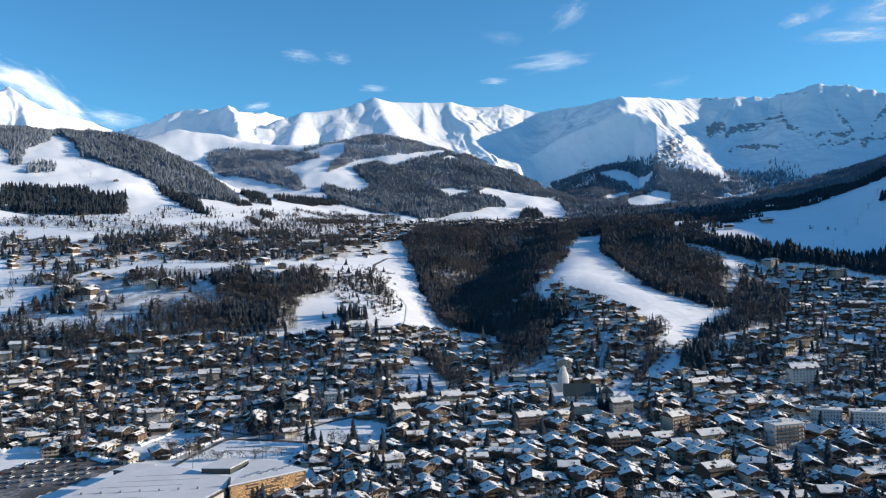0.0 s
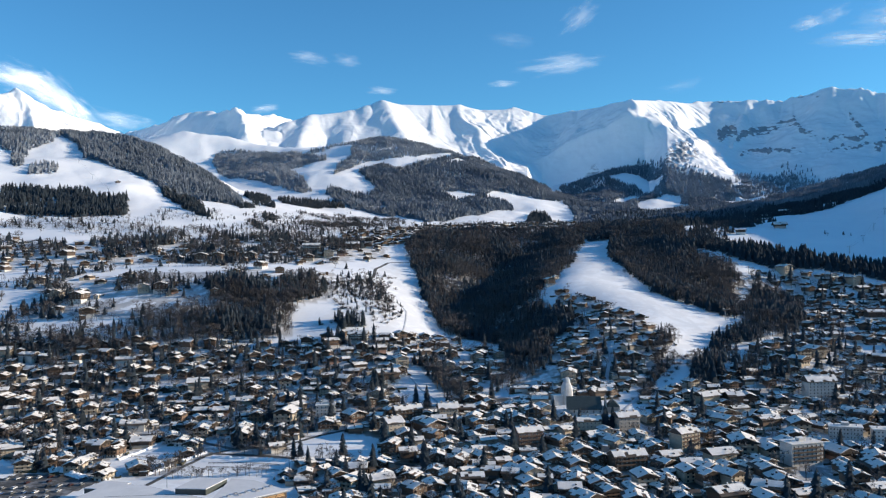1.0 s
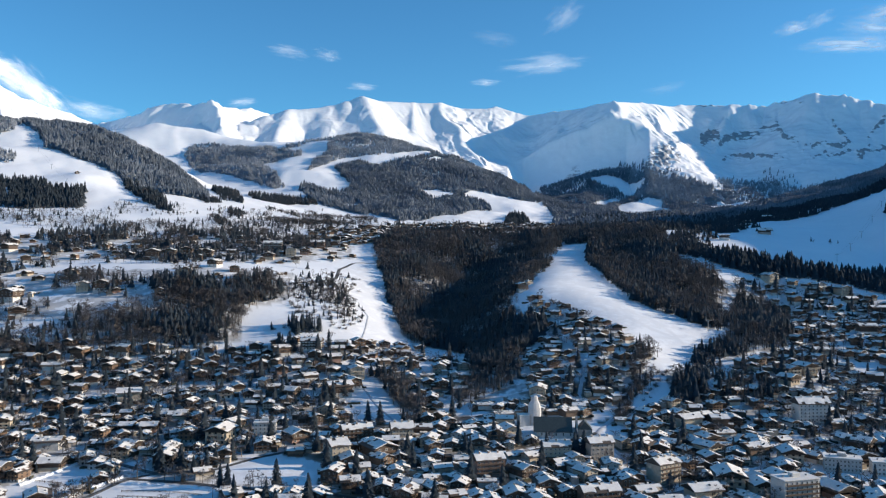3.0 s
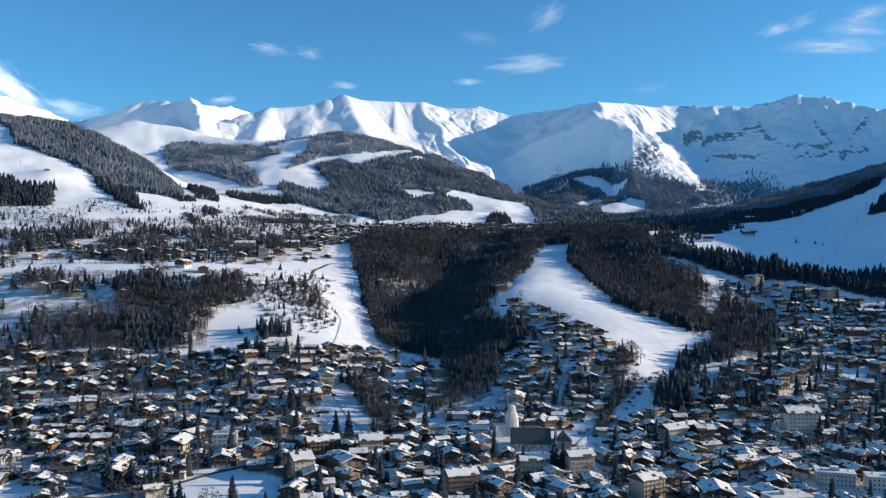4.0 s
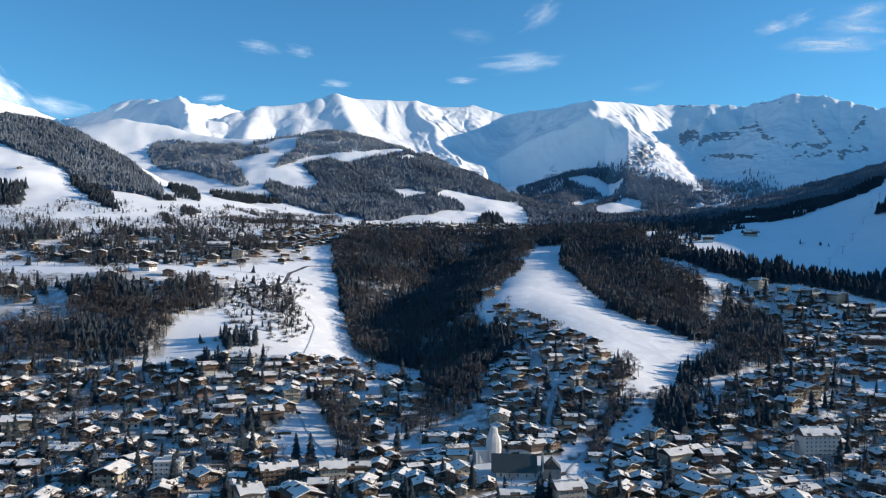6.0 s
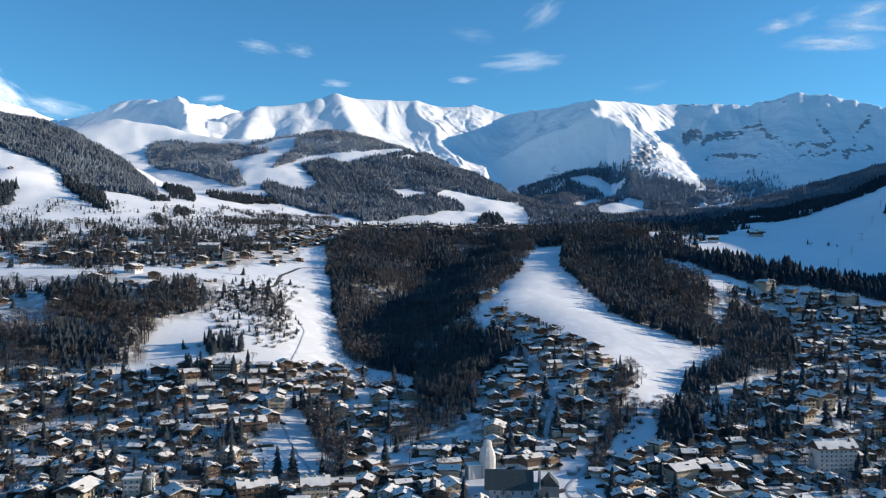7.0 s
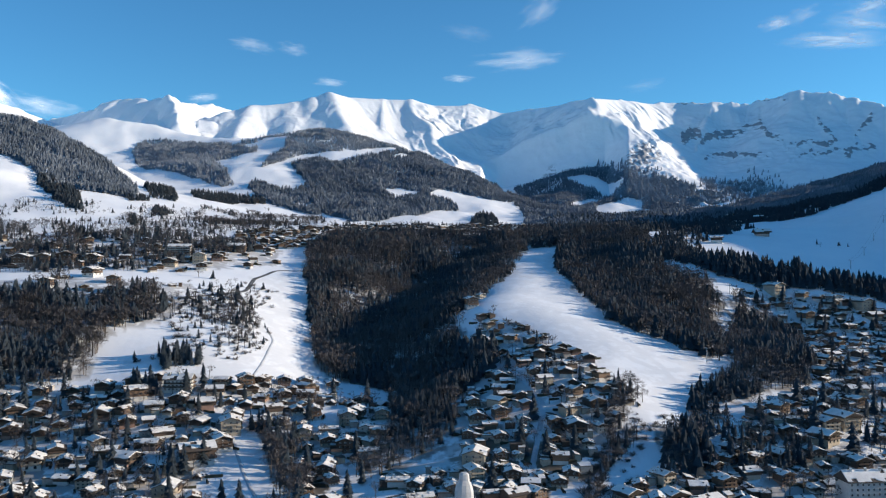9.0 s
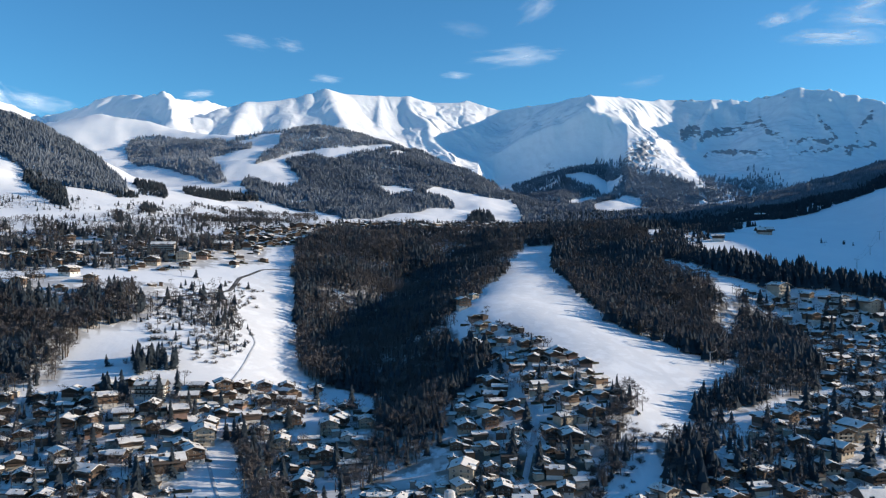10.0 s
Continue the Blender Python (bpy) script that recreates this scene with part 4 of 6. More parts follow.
def grow_woods():
    rng = np.random.default_rng(11)
    for region, (spacing, share, bare, low, high, look_) in GROWTH.items():
        x, y = scatter(WOODS[region], spacing, rng)
        dice = rng.uniform(0, 1, len(x))
        if region in ("open_slope", "shelf_scatter", "far_hedges", "terrace_trees", "terrace_trees_west", "right_scatter", "alder_slope",
                      "shelf_groves", "slope_bushes", "right_slope_edge", "right_pines", "meadow_scrub", "valley_wood"):
            # these stand in loose groups
            dice = dice + np.where(vnoise(x / 38, y / 38, 41) > (-0.16 if region[:4] == "terr" else -0.22 if region == "valley_wood" else 0.03 if region in ("open_slope", "slope_bushes") else 0.0), 0, 1.5)
        for o in () if "copse" in region or "scrub" in region or region in ("piste_head", "spur_rim", "ravine_shoulder", "piste_rim", "piste_hedge", "gulch_trees", "shelf_grove_lower") else ("piste", "left_piste", "park", "gulch"):
            dice = np.where(inside(OPEN[o], x, y), 2, dice)
        for o in GLADES.values():
            dice = np.where(inside(o, x + vnoise(x / 25, y / 25, 43) * 16, y + vnoise(x / 25, y / 25, 44) * 16), 2, dice)
        far = np.hypot(x, y).mean() > 1000
        size = low + (high - low) * rng.beta(2, 2, len(x))
        wide = rng.uniform(0.95, 1.5, len(x))
        plain = region.replace("_west", "").replace("_low", "").replace("_east", "")
        # spruces and bare trees keep together in patches, and the crowns rise and fall
        lean_ = share + bare
        part_ = np.clip(share + ((1.3 if "wood" in region else 0.7) * vnoise(x / 42, y / 42, 45) if bare > 0.2 and share > 0.2 else 0), 0.04, lean_)
        size *= 1 + 0.75 * vnoise(x / 34, y / 34, 46)
        con = dice < part_
        if con.any():
            name = "spruce_wood" if share > 0.6 else "spruce_trees"
            plant_many(name, "dark green spruces standing close together on snow" if look_ == "dark" else "spruce forest on the hillside, paled by frost and painted haze",
                       SPRUCE_FAR if far else SPRUCE_NEAR if region in ("ravine_wood_low", "ravine_shoulder") or np.hypot(x - 84, y - 329).mean() < 660 else SPRUCE, x[con], y[con], size[con], wide[con], LOOKS[look_], rng)
        lea = (dice >= part_) & (dice < lean_)
        if lea.any():
            plant_many("bare_trees", "leafless brown broadleaf trees in winter", BUSH if high < 12 else BARE_FAR if np.hypot(x, y).mean() > 1000 else BARE, x[lea], y[lea], size[lea] * (0.62 if high < 12 else 0.85), wide[lea] * 1.1, TWIG, rng)


grow_woods()


def range_trees():
    """The last trees, climbing the foot of the mountain wall."""
    rng = np.random.default_rng(17)
    n = 60000
    c, r = rng.choice(np.nonzero((RANGE_AZ > 5) & (RANGE_AZ < 34))[0], n), rng.integers(0, 150, n)
    deg, x, y, z = RANGE_AZ[c], RANGE_X[r, c], RANGE_Y[r, c], RANGE_Z[r, c]
    foot = np.where(deg < 12.8, 490 - 42 * (12.8 - deg), np.where(deg < 20, 490 - 16 * (deg - 12.8), 372 + 70 * np.exp(-((deg - 22) / 1.2) ** 2)))
    sx, sy = x + 40 * vnoise(x / 50, y / 50, 63), y + 40 * vnoise(x / 50, y / 50, 64)
    meadow = inside(GLADES["snow_back_a"], sx, sy) | inside(GLADES["snow_back_b"], sx, sy)
    edge = rng.uniform(0, 1, n) ** 3
    keep = (z < foot + 70 * vnoise(x / 70, y / 70, 61) + 60 * edge - 20) & (z > ground_z(x, y) - 3) & (vnoise(x / 45, y / 45, 62) > -0.42) & ~meadow
    keep &= (deg < 20) | (rng.uniform(0, 1, n) < 0.35)
    x, y, z = x[keep], y[keep], z[keep]
    vs, fs = [], []
    for i in range(len(x)):
        cv, cf, _, _ = SPRUCE_FAR[i % 4]
        fs.append(cf + i * len(cv))
        vs.append(cv * (rng.uniform(12, 20) * np.array([1.15, 1.15, 1])) + (x[i], y[i], z[i] - 0.5))
    tagged(new("treeline_spruces", fast_mesh("treeline_spruces", np.vstack(vs), np.vstack(fs), [FROST_HAZE])), "scattered spruces at the tree line, paled by frost and painted haze", "trees", kind="stuff")


range_trees()

# ---- solid shapes collected as polygons ----
class Solid:
    """Collects boxes and prisms of one part: vertices, faces and the material of each face."""

    def __init__(self):
        self.v, self.f, self.m = [], [], []

    def add(self, verts, faces, mat=0):
        b = len(self.v)
        self.v += [tuple(p) for p in verts]
        self.f += [tuple(i + b for i in q) for q in faces]
        self.m += [mat] * len(faces)
        return self

    def box(self, x0, x1, y0, y1, z0, z1, mat=0):
        v = [(x0, y0, z0), (x1, y0, z0), (x1, y1, z0), (x0, y1, z0), (x0, y0, z1), (x1, y0, z1), (x1, y1, z1), (x0, y1, z1)]
        return self.add(v, [(3, 2, 1, 0), (4, 5, 6, 7), (0, 1, 5, 4), (1, 2, 6, 5), (2, 3, 7, 6), (3, 0, 4, 7)], mat)

    def prism(self, profile, y0, y1, mat=0):
        """An x-z outline, counter-clockwise seen from -y, drawn out along y."""
        n = len(profile)
        v = [(x, y0, z) for x, z in profile] + [(x, y1, z) for x, z in profile]
        f = [tuple(range(n)), tuple(range(2 * n - 1, n - 1, -1))] + [((i + 1) % n, i, i + n, (i + 1) % n + n) for i in range(n)]
        return self.add(v, f, mat)

    def mesh(self, name, mats):
        me = bpy.data.meshes.new(name)
        me.from_pydata(self.v, [], self.f)
        for m in mats:
            me.materials.append(m)
        me.polygons.foreach_set("material_index", self.m)
        me.update()
        return me


def part(name, solid, mats, parent, label="", m=None):
    """Links one part under its thing; solid: a Solid or a ready mesh that several parts share."""
    me = solid.mesh(name, mats) if isinstance(solid, Solid) else solid
    ob = new(name, me)
    ob.parent = parent
    if m is not None:
        ob.matrix_basis = m
    return tagged(ob, label) if label else ob


def thing(name, m, label, category, group=""):
    ob = new(name)
    ob.empty_display_size = 1
    ob.matrix_basis = m
    return tagged(ob, label, category, group)


def window_solid(w=0.95, h=1.1):
    s = Solid()
    s.box(-w / 2 - 0.1, w / 2 + 0.1, -0.08, 0.05, -h / 2 - 0.1, h / 2 + 0.1, 0)
    for x in (-w / 4, w / 4):
        s.box(x - w / 4 + 0.05, x + w / 4 - 0.05, -0.10, -0.06, -h / 2, h / 2, 1)
    return s


def snow_slab(rng, w, l, over, eave_z, rise, slope_side, thick, ragged, gaps):
    """The snow lying on one roof slope in a sheet with a ragged edge and thawed holes; slope_side -1 or 1."""
    s = Solid()
    n = max(4, int(l / 2.3))
    half = w / 2 + over
    ys = np.linspace(-l / 2 - over + 0.2, l / 2 + over - 0.25, n + 1)
    ys[1:-1] += rng.uniform(-0.3, 0.3, n - 1)
    xs = np.array([0.02, 0.36, 0.7, 1.0])
    cut = np.abs(rng.normal(0.05, ragged * 0.25, n + 1)) + 0.03
    hole = rng.uniform(0, 1, (n, 3)) < gaps * np.array([0.35, 0.25, 0.8])
    ux = xs[None, :] * half * (1 - cut[:, None] * (xs[None, :] > 0.9)) + rng.uniform(-0.12, 0.12, (n + 1, 4)) * (xs[None, :] > 0.1)
    th = thick * rng.uniform(0.8, 1.15, (n + 1, 4)) * np.array([1, 1, 1, 0.7])
    for i in range(n):
        for j in range(3):
            if hole[i, j]:
                continue
            v = []
            for a, b in ((i, j), (i, j + 1), (i + 1, j + 1), (i + 1, j)):
                x = ux[a, b]
                z = eave_z + rise * (1 - x / half)
                v += [(slope_side * x, ys[a], z + 0.01), (slope_side * x, ys[a], z + th[a, b])]
            f = [(1, 3, 5, 7)]
            if i == 0 or hole[i - 1, j]:
                f.append((0, 2, 3, 1))
            if i == n - 1 or hole[i + 1, j]:
                f.append((4, 6, 7, 5))
            if j == 0 or hole[i, j - 1]:
                f.append((6, 0, 1, 7))
            if j == 2 or hole[i, j + 1]:
                f.append((2, 4, 5, 3))
            s.add(v, f if slope_side > 0 else [q[::-1] for q in f])
    # neighbouring cells share their corners
    seen, where = {}, []
    for q in s.v:
        where.append(seen.setdefault(tuple(round(c, 4) for c in q), len(seen)))
    s.f = [tuple(where[i] for i in q) for q in s.f]
    s.v = list(seen)
    return s


def chalet_parts(rng, w, l, floors, pitch, base_mat, wood_mat, balconies, bare_roof=0.0):
    """The parts of a chalet whose gable looks along -y: (name, solid, materials, label), and the places of its windows."""
    h1 = 2.3 if floors > 1 else 0.9
    eave = 2.3 * floors + 0.4
    over = 1.4
    rise_in = w / 2 * math.tan(radians(pitch))
    rise = (w / 2 + over) * math.tan(radians(pitch))
    low = eave - over * math.tan(radians(pitch))
    out = []
    s = Solid().box(-w / 2, w / 2, -l / 2, l / 2, -4, h1)
    out.append(("ground_floor", s, [base_mat], "rendered ground floor walls"))
    s = Solid().prism([(-w / 2 - .05, h1), (w / 2 + .05, h1), (w / 2 + .05, eave), (0, eave + rise_in), (-w / 2 - .05, eave)], -l / 2 - .05, l / 2 + .05)
    out.append(("upper_floor", s, [wood_mat], "timber-clad upper floor with gable"))
    half, t = w / 2 + over, 0.28
    s = Solid().prism([(-half, low - t), (0, low + rise - t), (half, low - t), (half, low), (0, low + rise), (-half, low)], -l / 2 - over, l / 2 + over)
    out.append(("roof", s, [ROOF_EDGE], "low-pitched roof with wide eaves"))
    thick = rng.uniform(0.2, 0.38)
    for side in (-1, 1):
        if side < 0 or rng.uniform() > bare_roof:
            out.append(("roof_snow", snow_slab(rng, w, l, over, low, rise, side, thick, 0.3, rng.choice([0.15, 0.45, 0.85])), [ROOF_SNOW], "thick snow on the roof slope"))
    for k in range(balconies):
        z = h1 + 2.3 * k + 0.05
        if z + 1.5 > eave + rise_in * 0.6:
            break
        b = w / 2 - 0.2 - 1.2 * k
        s = Solid().box(-b, b, -l / 2 - 1.15, -l / 2, z - 0.12, z + 0.04)
        s.box(-b, b, -l / 2 - 1.15, -l / 2 - 1.08, z + 0.25, z + 1.0)
        for sx in (-b, b - 0.07):
            s.box(sx, sx + 0.07, -l / 2 - 1.15, -l / 2, z + 0.25, z + 1.0)
        out.append(("balcony", s, [WOOD_MID if wood_mat is WOOD_DARK else wood_mat], "timber balcony"))
        s = Solid().box(w / 2, w / 2 + 1.0, -l / 2 + 1, l / 2 - 1.5, z - 0.12, z + 0.04).box(w / 2 + .94, w / 2 + 1.0, -l / 2 + 1, l / 2 - 1.5, z + 0.25, z + 1.0)
        if k == 0 and floors > 1:
            out.append(("balcony", s, [WOOD_MID if wood_mat is WOOD_DARK else wood_mat], "timber balcony"))
    cx, cy = rng.uniform(-w / 4, w / 4), rng.uniform(-l / 4, l / 3)
    cz = low + rise * (1 - abs(cx) / half)
    s = Solid().box(cx - 0.32, cx + 0.32, cy - 0.3, cy + 0.3, cz - 1, cz + 1.0, 0).box(cx - 0.36, cx + 0.36, cy - 0.34, cy + 0.34, cz + 1.0, cz + 1.14, 1)
    out.append(("chimney", s, [base_mat, ROOF_SNOW], "rendered chimney capped with snow"))
    # a roof window and snow-guard rails
    for side in (-1, 1):
        rx = side * rng.uniform(0.35, 0.6) * half
        rz = low + rise * (1 - abs(rx) / half)
        ry = rng.uniform(-l / 3, l / 3)
        s = Solid().box(rx - 0.5, rx + 0.5, ry - 0.45, ry + 0.45, rz - 0.2, rz + 0.62)
        out.append(("roof_window", s, [GLASS], "dark roof window"))
    wins = []
    for fl in range(floors):
        z = 1.35 + 2.3 * fl
        n = 3 if w > 8.6 else 2
        for i in range(n):
            wins.append(pose((i - (n - 1) / 2) * w / (n + 0.3), -l / 2 - 0.03, z))
        for i in range(2):
            wins.append(pose(w / 2 + 0.03, (i - 0.5) * l / 2.4, z, 0, 0, 90))
    return out, wins


def add_parts(ob, parts):
    """Links a house's parts; what sits on the roof belongs to the roof."""
    roof = None
    for pname, solid, mats, label in parts:
        made = part(pname, solid, mats, roof if roof and pname in ("roof_snow", "chimney", "roof_window") else ob, label)
        roof = made if pname == "roof" else roof


house_rng = np.random.default_rng(23)
WINDOW_MESH = window_solid().mesh("window", [PLASTER, GLASS])
# width, length, floors, roof pitch, ground floor, upper floor, balconies, how often a roof slope is bare
KINDS = [
    (8.6, 10.1, 2, 17, PLASTER, WOOD_DARK, 1, 0.0, "dark-timbered alpine chalet with snowy roof and white ground floor"),
    (10.1, 10.9, 2, 19, PLASTER_CREAM, WOOD_MID, 1, 0.0, "brown timber chalet with cream ground floor and snowy roof"),
    (7.8, 8.6, 2, 20, PLASTER, PLASTER_CREAM, 1, 0.15, "small cream rendered chalet with snow-laden roof"),
    (9.4, 11.7, 3, 18, PLASTER, WOOD_LIGHT, 2, 0.0, "three-storey honey-timber chalet with balconies and snowy roof"),
    (10.9, 13.3, 3, 20, PLASTER_CREAM, PLASTER_CREAM, 2, 0.0, "cream rendered guest house with timber balconies and snow"),
    (7.0, 7.8, 1, 24, STONE, WOOD_DARK, 0, 0.2, "low dark timber chalet on a stone base"),
    (9.4, 9.4, 2, 20, PLASTER_PINK, WOOD_DARK, 1, 0.0, "chalet with salmon render and dark timber under snow"),
    (11.7, 14.0, 3, 19, PLASTER, WOOD_DARK, 2, 0.1, "large dark timber chalet with white ground floor and balconies"),
    (8.6, 12.5, 2, 18, PLASTER, PLASTER, 1, 0.35, "white rendered house with partly snow-covered roof"),
    (6.2, 7.0, 1, 26, WOOD_DARK, WOOD_DARK, 0, 0.0, "small dark timber hut under thick snow"),
    (10.1, 9.4, 3, 18, PLASTER_PINK, WOOD_MID, 2, 0.0, "tall chalet with salmon base and brown balconies"),
    (9.4, 10.9, 2, 18, WOOD_MID, WOOD_LIGHT, 1, 0.0, "honey-coloured timber chalet with snowy roof"),
]


def hull_tris(parts, wins, mats, plain=False):
    """All parts of a house as one set of triangles with material numbers, for the far quarters."""
    v, f, m = [], [], []
    for pname, s, pm, _ in parts:
        if plain and pname in ("roof_window", "chimney"):
            continue
        b = len(v)
        v += s.v
        for q, k in zip(s.f, s.m):
            for i in range(1, len(q) - 1):
                f.append((q[0] + b, q[i] + b, q[i + 1] + b))
                m.append(mats.index(pm[k]))
    for w in () if plain else wins:
        b = len(v)
        s = Solid().box(-0.6, 0.6, -0.08, 0.02, -0.7, 0.7)
        v += [tuple(w @ Vector(p)) for p in s.v]
        for q in s.f[2:3]:
            f += [(q[0] + b, q[1] + b, q[2] + b), (q[0] + b, q[2] + b, q[3] + b)]
            m += [mats.index(GLASS)] * 2
    return np.array(v), np.array(f), np.array(m)


def polyline_distance(x, y, line):
    best = 1e9
    for (x0, y0), (x1, y1) in zip(line, line[1:]):
        dx, dy = x1 - x0, y1 - y0
        k = max(0, min(1, ((x - x0) * dx + (y - y0) * dy) / (dx * dx + dy * dy)))
        best = min(best, math.hypot(x - x0 - k * dx, y - y0 - k * dy))
    return best


LANDMARKS = [(101, 712, 12), (130, 695, 20), (220, 531, 17)]
ROADS = {}


def place_houses(poly, spacing, tries, rng, taken, sparse=0.0):
    p = np.array(poly, float)
    made = []
    cell = {}
    for x, y, r in taken:
        cell.setdefault((int(x // 30), int(y // 30)), []).append((x, y, r))
    xs, ys = rng.uniform(p[:, 0].min(), p[:, 0].max(), tries), rng.uniform(p[:, 1].min(), p[:, 1].max(), tries)
    ok = inside(poly, xs, ys)
    for o in OPEN.values():
        ok &= ~inside(o, xs, ys)
    for w in ("spur_wood", "ravine_wood", "ravine_wood_low", "park_trees", "gully_trees", "shelf_wood", "slope_row"):
        ok &= ~inside(WOODS[w], xs, ys)
    ok &= vnoise(xs / 60, ys / 60, 51) > -0.5 + sparse
    for x, y in zip(xs[ok], ys[ok]):
        k = int(rng.integers(0, len(KINDS))) if y < 870 else int(rng.choice([0, 1, 3, 5, 6, 7, 9, 11]))
        size = float(rng.choice([0.72, 0.8, 0.88, 0.96, 1.08, 1.25], p=[0.12, 0.2, 0.24, 0.22, 0.14, 0.08])) * (1.1 if y < 690 else 1.04 if x < -40 and y < 880 else 0.92)
        r = (0.8 if (x - 110) ** 2 + (y - 640) ** 2 < 140 ** 2 else 1.0) * spacing * (0.36 + 0.0165 * (KINDS[k][0] + KINDS[k][1]) * (0.35 + 0.74 * size))
        i, j = int(x // 30), int(y // 30)
        if any((x - a) ** 2 + (y - b) ** 2 < (r + c) ** 2 for di in (-1, 0, 1) for dj in (-1, 0, 1) for a, b, c in cell.get((i + di, j + dj), ())):
            continue
        if any(polyline_distance(x, y, line) < 8 for line in ROADS.values()):
            continue
        cell.setdefault((i, j), []).append((x, y, r))
        made.append((x, y, k, float(rng.normal(8, 16) + (90 if rng.uniform() < 0.22 else 0)), size))
    return made

# ---- streets and the car park ----
ROADS.update({
    "valley_road": [(-183, 538), (-175, 572), (-163, 612), (-148, 624), (-114, 623), (-92, 648), (-68, 666), (-42, 688)],
    "field_road": [(-163, 615), (-132, 607), (-93, 594), (-40, 586), (4, 563), (85, 592), (159, 572), (224, 611), (289, 559), (380, 540)],
    "park_road": [(-120, 705), (-54, 717), (-25, 722), (9, 711), (31, 724), (70, 740)],
    "park_path": [(-39, 825), (-22, 778), (2, 718)],
    "gulch_road": [(208, 803), (176, 747), (159, 717), (142, 690), (150, 640), (159, 572)],
    "upper_road": [(-57, 1290), (-86, 1278), (-101, 1221), (-99, 1165), (-144, 1086)],
    "right_road": [(330, 760), (411, 887), (469, 956), (567, 1071)],
    "west_road": [(-420, 745), (-334, 770), (-248, 797), (-127, 820), (-70, 832)],
    "mill_street": [(-400, 640), (-300, 655), (-215, 670), (-148, 624)],
    "church_street": [(-42, 688), (30, 650), (85, 650), (142, 690)],
    "east_street": [(224, 611), (262, 660), (330, 690), (420, 700)],
    "shoulder_lane": [(142, 760), (160, 830), (150, 900), (130, 960)],
})


def ribbon(name, line, width, mat, label, category, lift=0.25):
    pts = []
    for (x0, y0), (x1, y1) in zip(line, line[1:]):
        n = max(2, int(math.hypot(x1 - x0, y1 - y0) / 3))
        pts += [(x0 + (x1 - x0) * i / n, y0 + (y1 - y0) * i / n) for i in range(n)]
    p = np.array(pts + [line[-1]], float)
    for _ in range(6):
        p[1:-1] = (p[:-2] + 2 * p[1:-1] + p[2:]) / 4
    d = np.gradient(p, axis=0)
    side = np.stack([-d[:, 1], d[:, 0]], -1) / np.linalg.norm(d, axis=1)[:, None]
    k = np.linspace(-0.5, 0.5, 5) * width
    x, y = p[:, None, 0] + side[:, None, 0] * k, p[:, None, 1] + side[:, None, 1] * k
    z = np.maximum(ground_z(x, y), ground_z(x, y).mean(1, keepdims=True)) + lift
    z[:, 0] -= 0.6
    z[:, -1] -= 0.6
    me = fast_mesh(name, np.stack([x, y, z], -1).reshape(-1, 3), grid_faces(len(p), 5), [mat], smooth=True)
    return tagged(new(name, me), label, category, kind="structure")


for road_name, road_line in ROADS.items():
    packed = road_name in ("gulch_road", "park_path", "shoulder_lane", "right_road", "west_road", "east_street")
    ribbon("road", road_line, 3.0 if "path" in road_name else 4.6 if packed else 5.2, PACKED if packed else ASPHALT,
           "lane of packed grey snow" if packed else "cleared asphalt street between banks of snow", "road")
ribbon("track", [(-60, 1061), (-46, 1024), (-45, 984), (-46, 911)], 2.6, PACKED, "narrow track up the snowy slope", "track")


def car_park():
    xs, ys = np.arange(-330, -200, 3.0), np.arange(455, 580, 3.0)
    gx, gy = np.meshgrid(xs, ys)
    q = grid_faces(len(ys), len(xs))
    v = np.stack([gx, gy, ground_z(gx, gy) + 0.3], -1).reshape(-1, 3)
    mid = v[q].mean(1)
    q = q[inside(OPEN["parking"], mid[:, 0], mid[:, 1]) & ~inside(OPEN["hall"], mid[:, 0], mid[:, 1])]
    tagged(new("car_park", fast_mesh("car_park", v, q, [ASPHALT])), "dark asphalt car park cleared of snow", "car park", kind="structure")


car_park()

# ---- buildings that stand out ----
def poly_box(s, pts, z0, z1, mat=0):
    """A counter-clockwise plan outline drawn up from z0 to z1."""
    n = len(pts)
    v = [(x, y, z0) for x, y in pts] + [(x, y, z1) for x, y in pts]
    return s.add(v, [tuple(range(n - 1, -1, -1)), tuple(range(n, 2 * n))] + [(i, (i + 1) % n, (i + 1) % n + n, i + n) for i in range(n)], mat)


def shrink(pts, d):
    cx, cy = sum(p[0] for p in pts) / len(pts), sum(p[1] for p in pts) / len(pts)
    return [(x - d * (x - cx) / math.hypot(x - cx, y - cy), y - d * (y - cy) / math.hypot(x - cx, y - cy)) for x, y in pts]


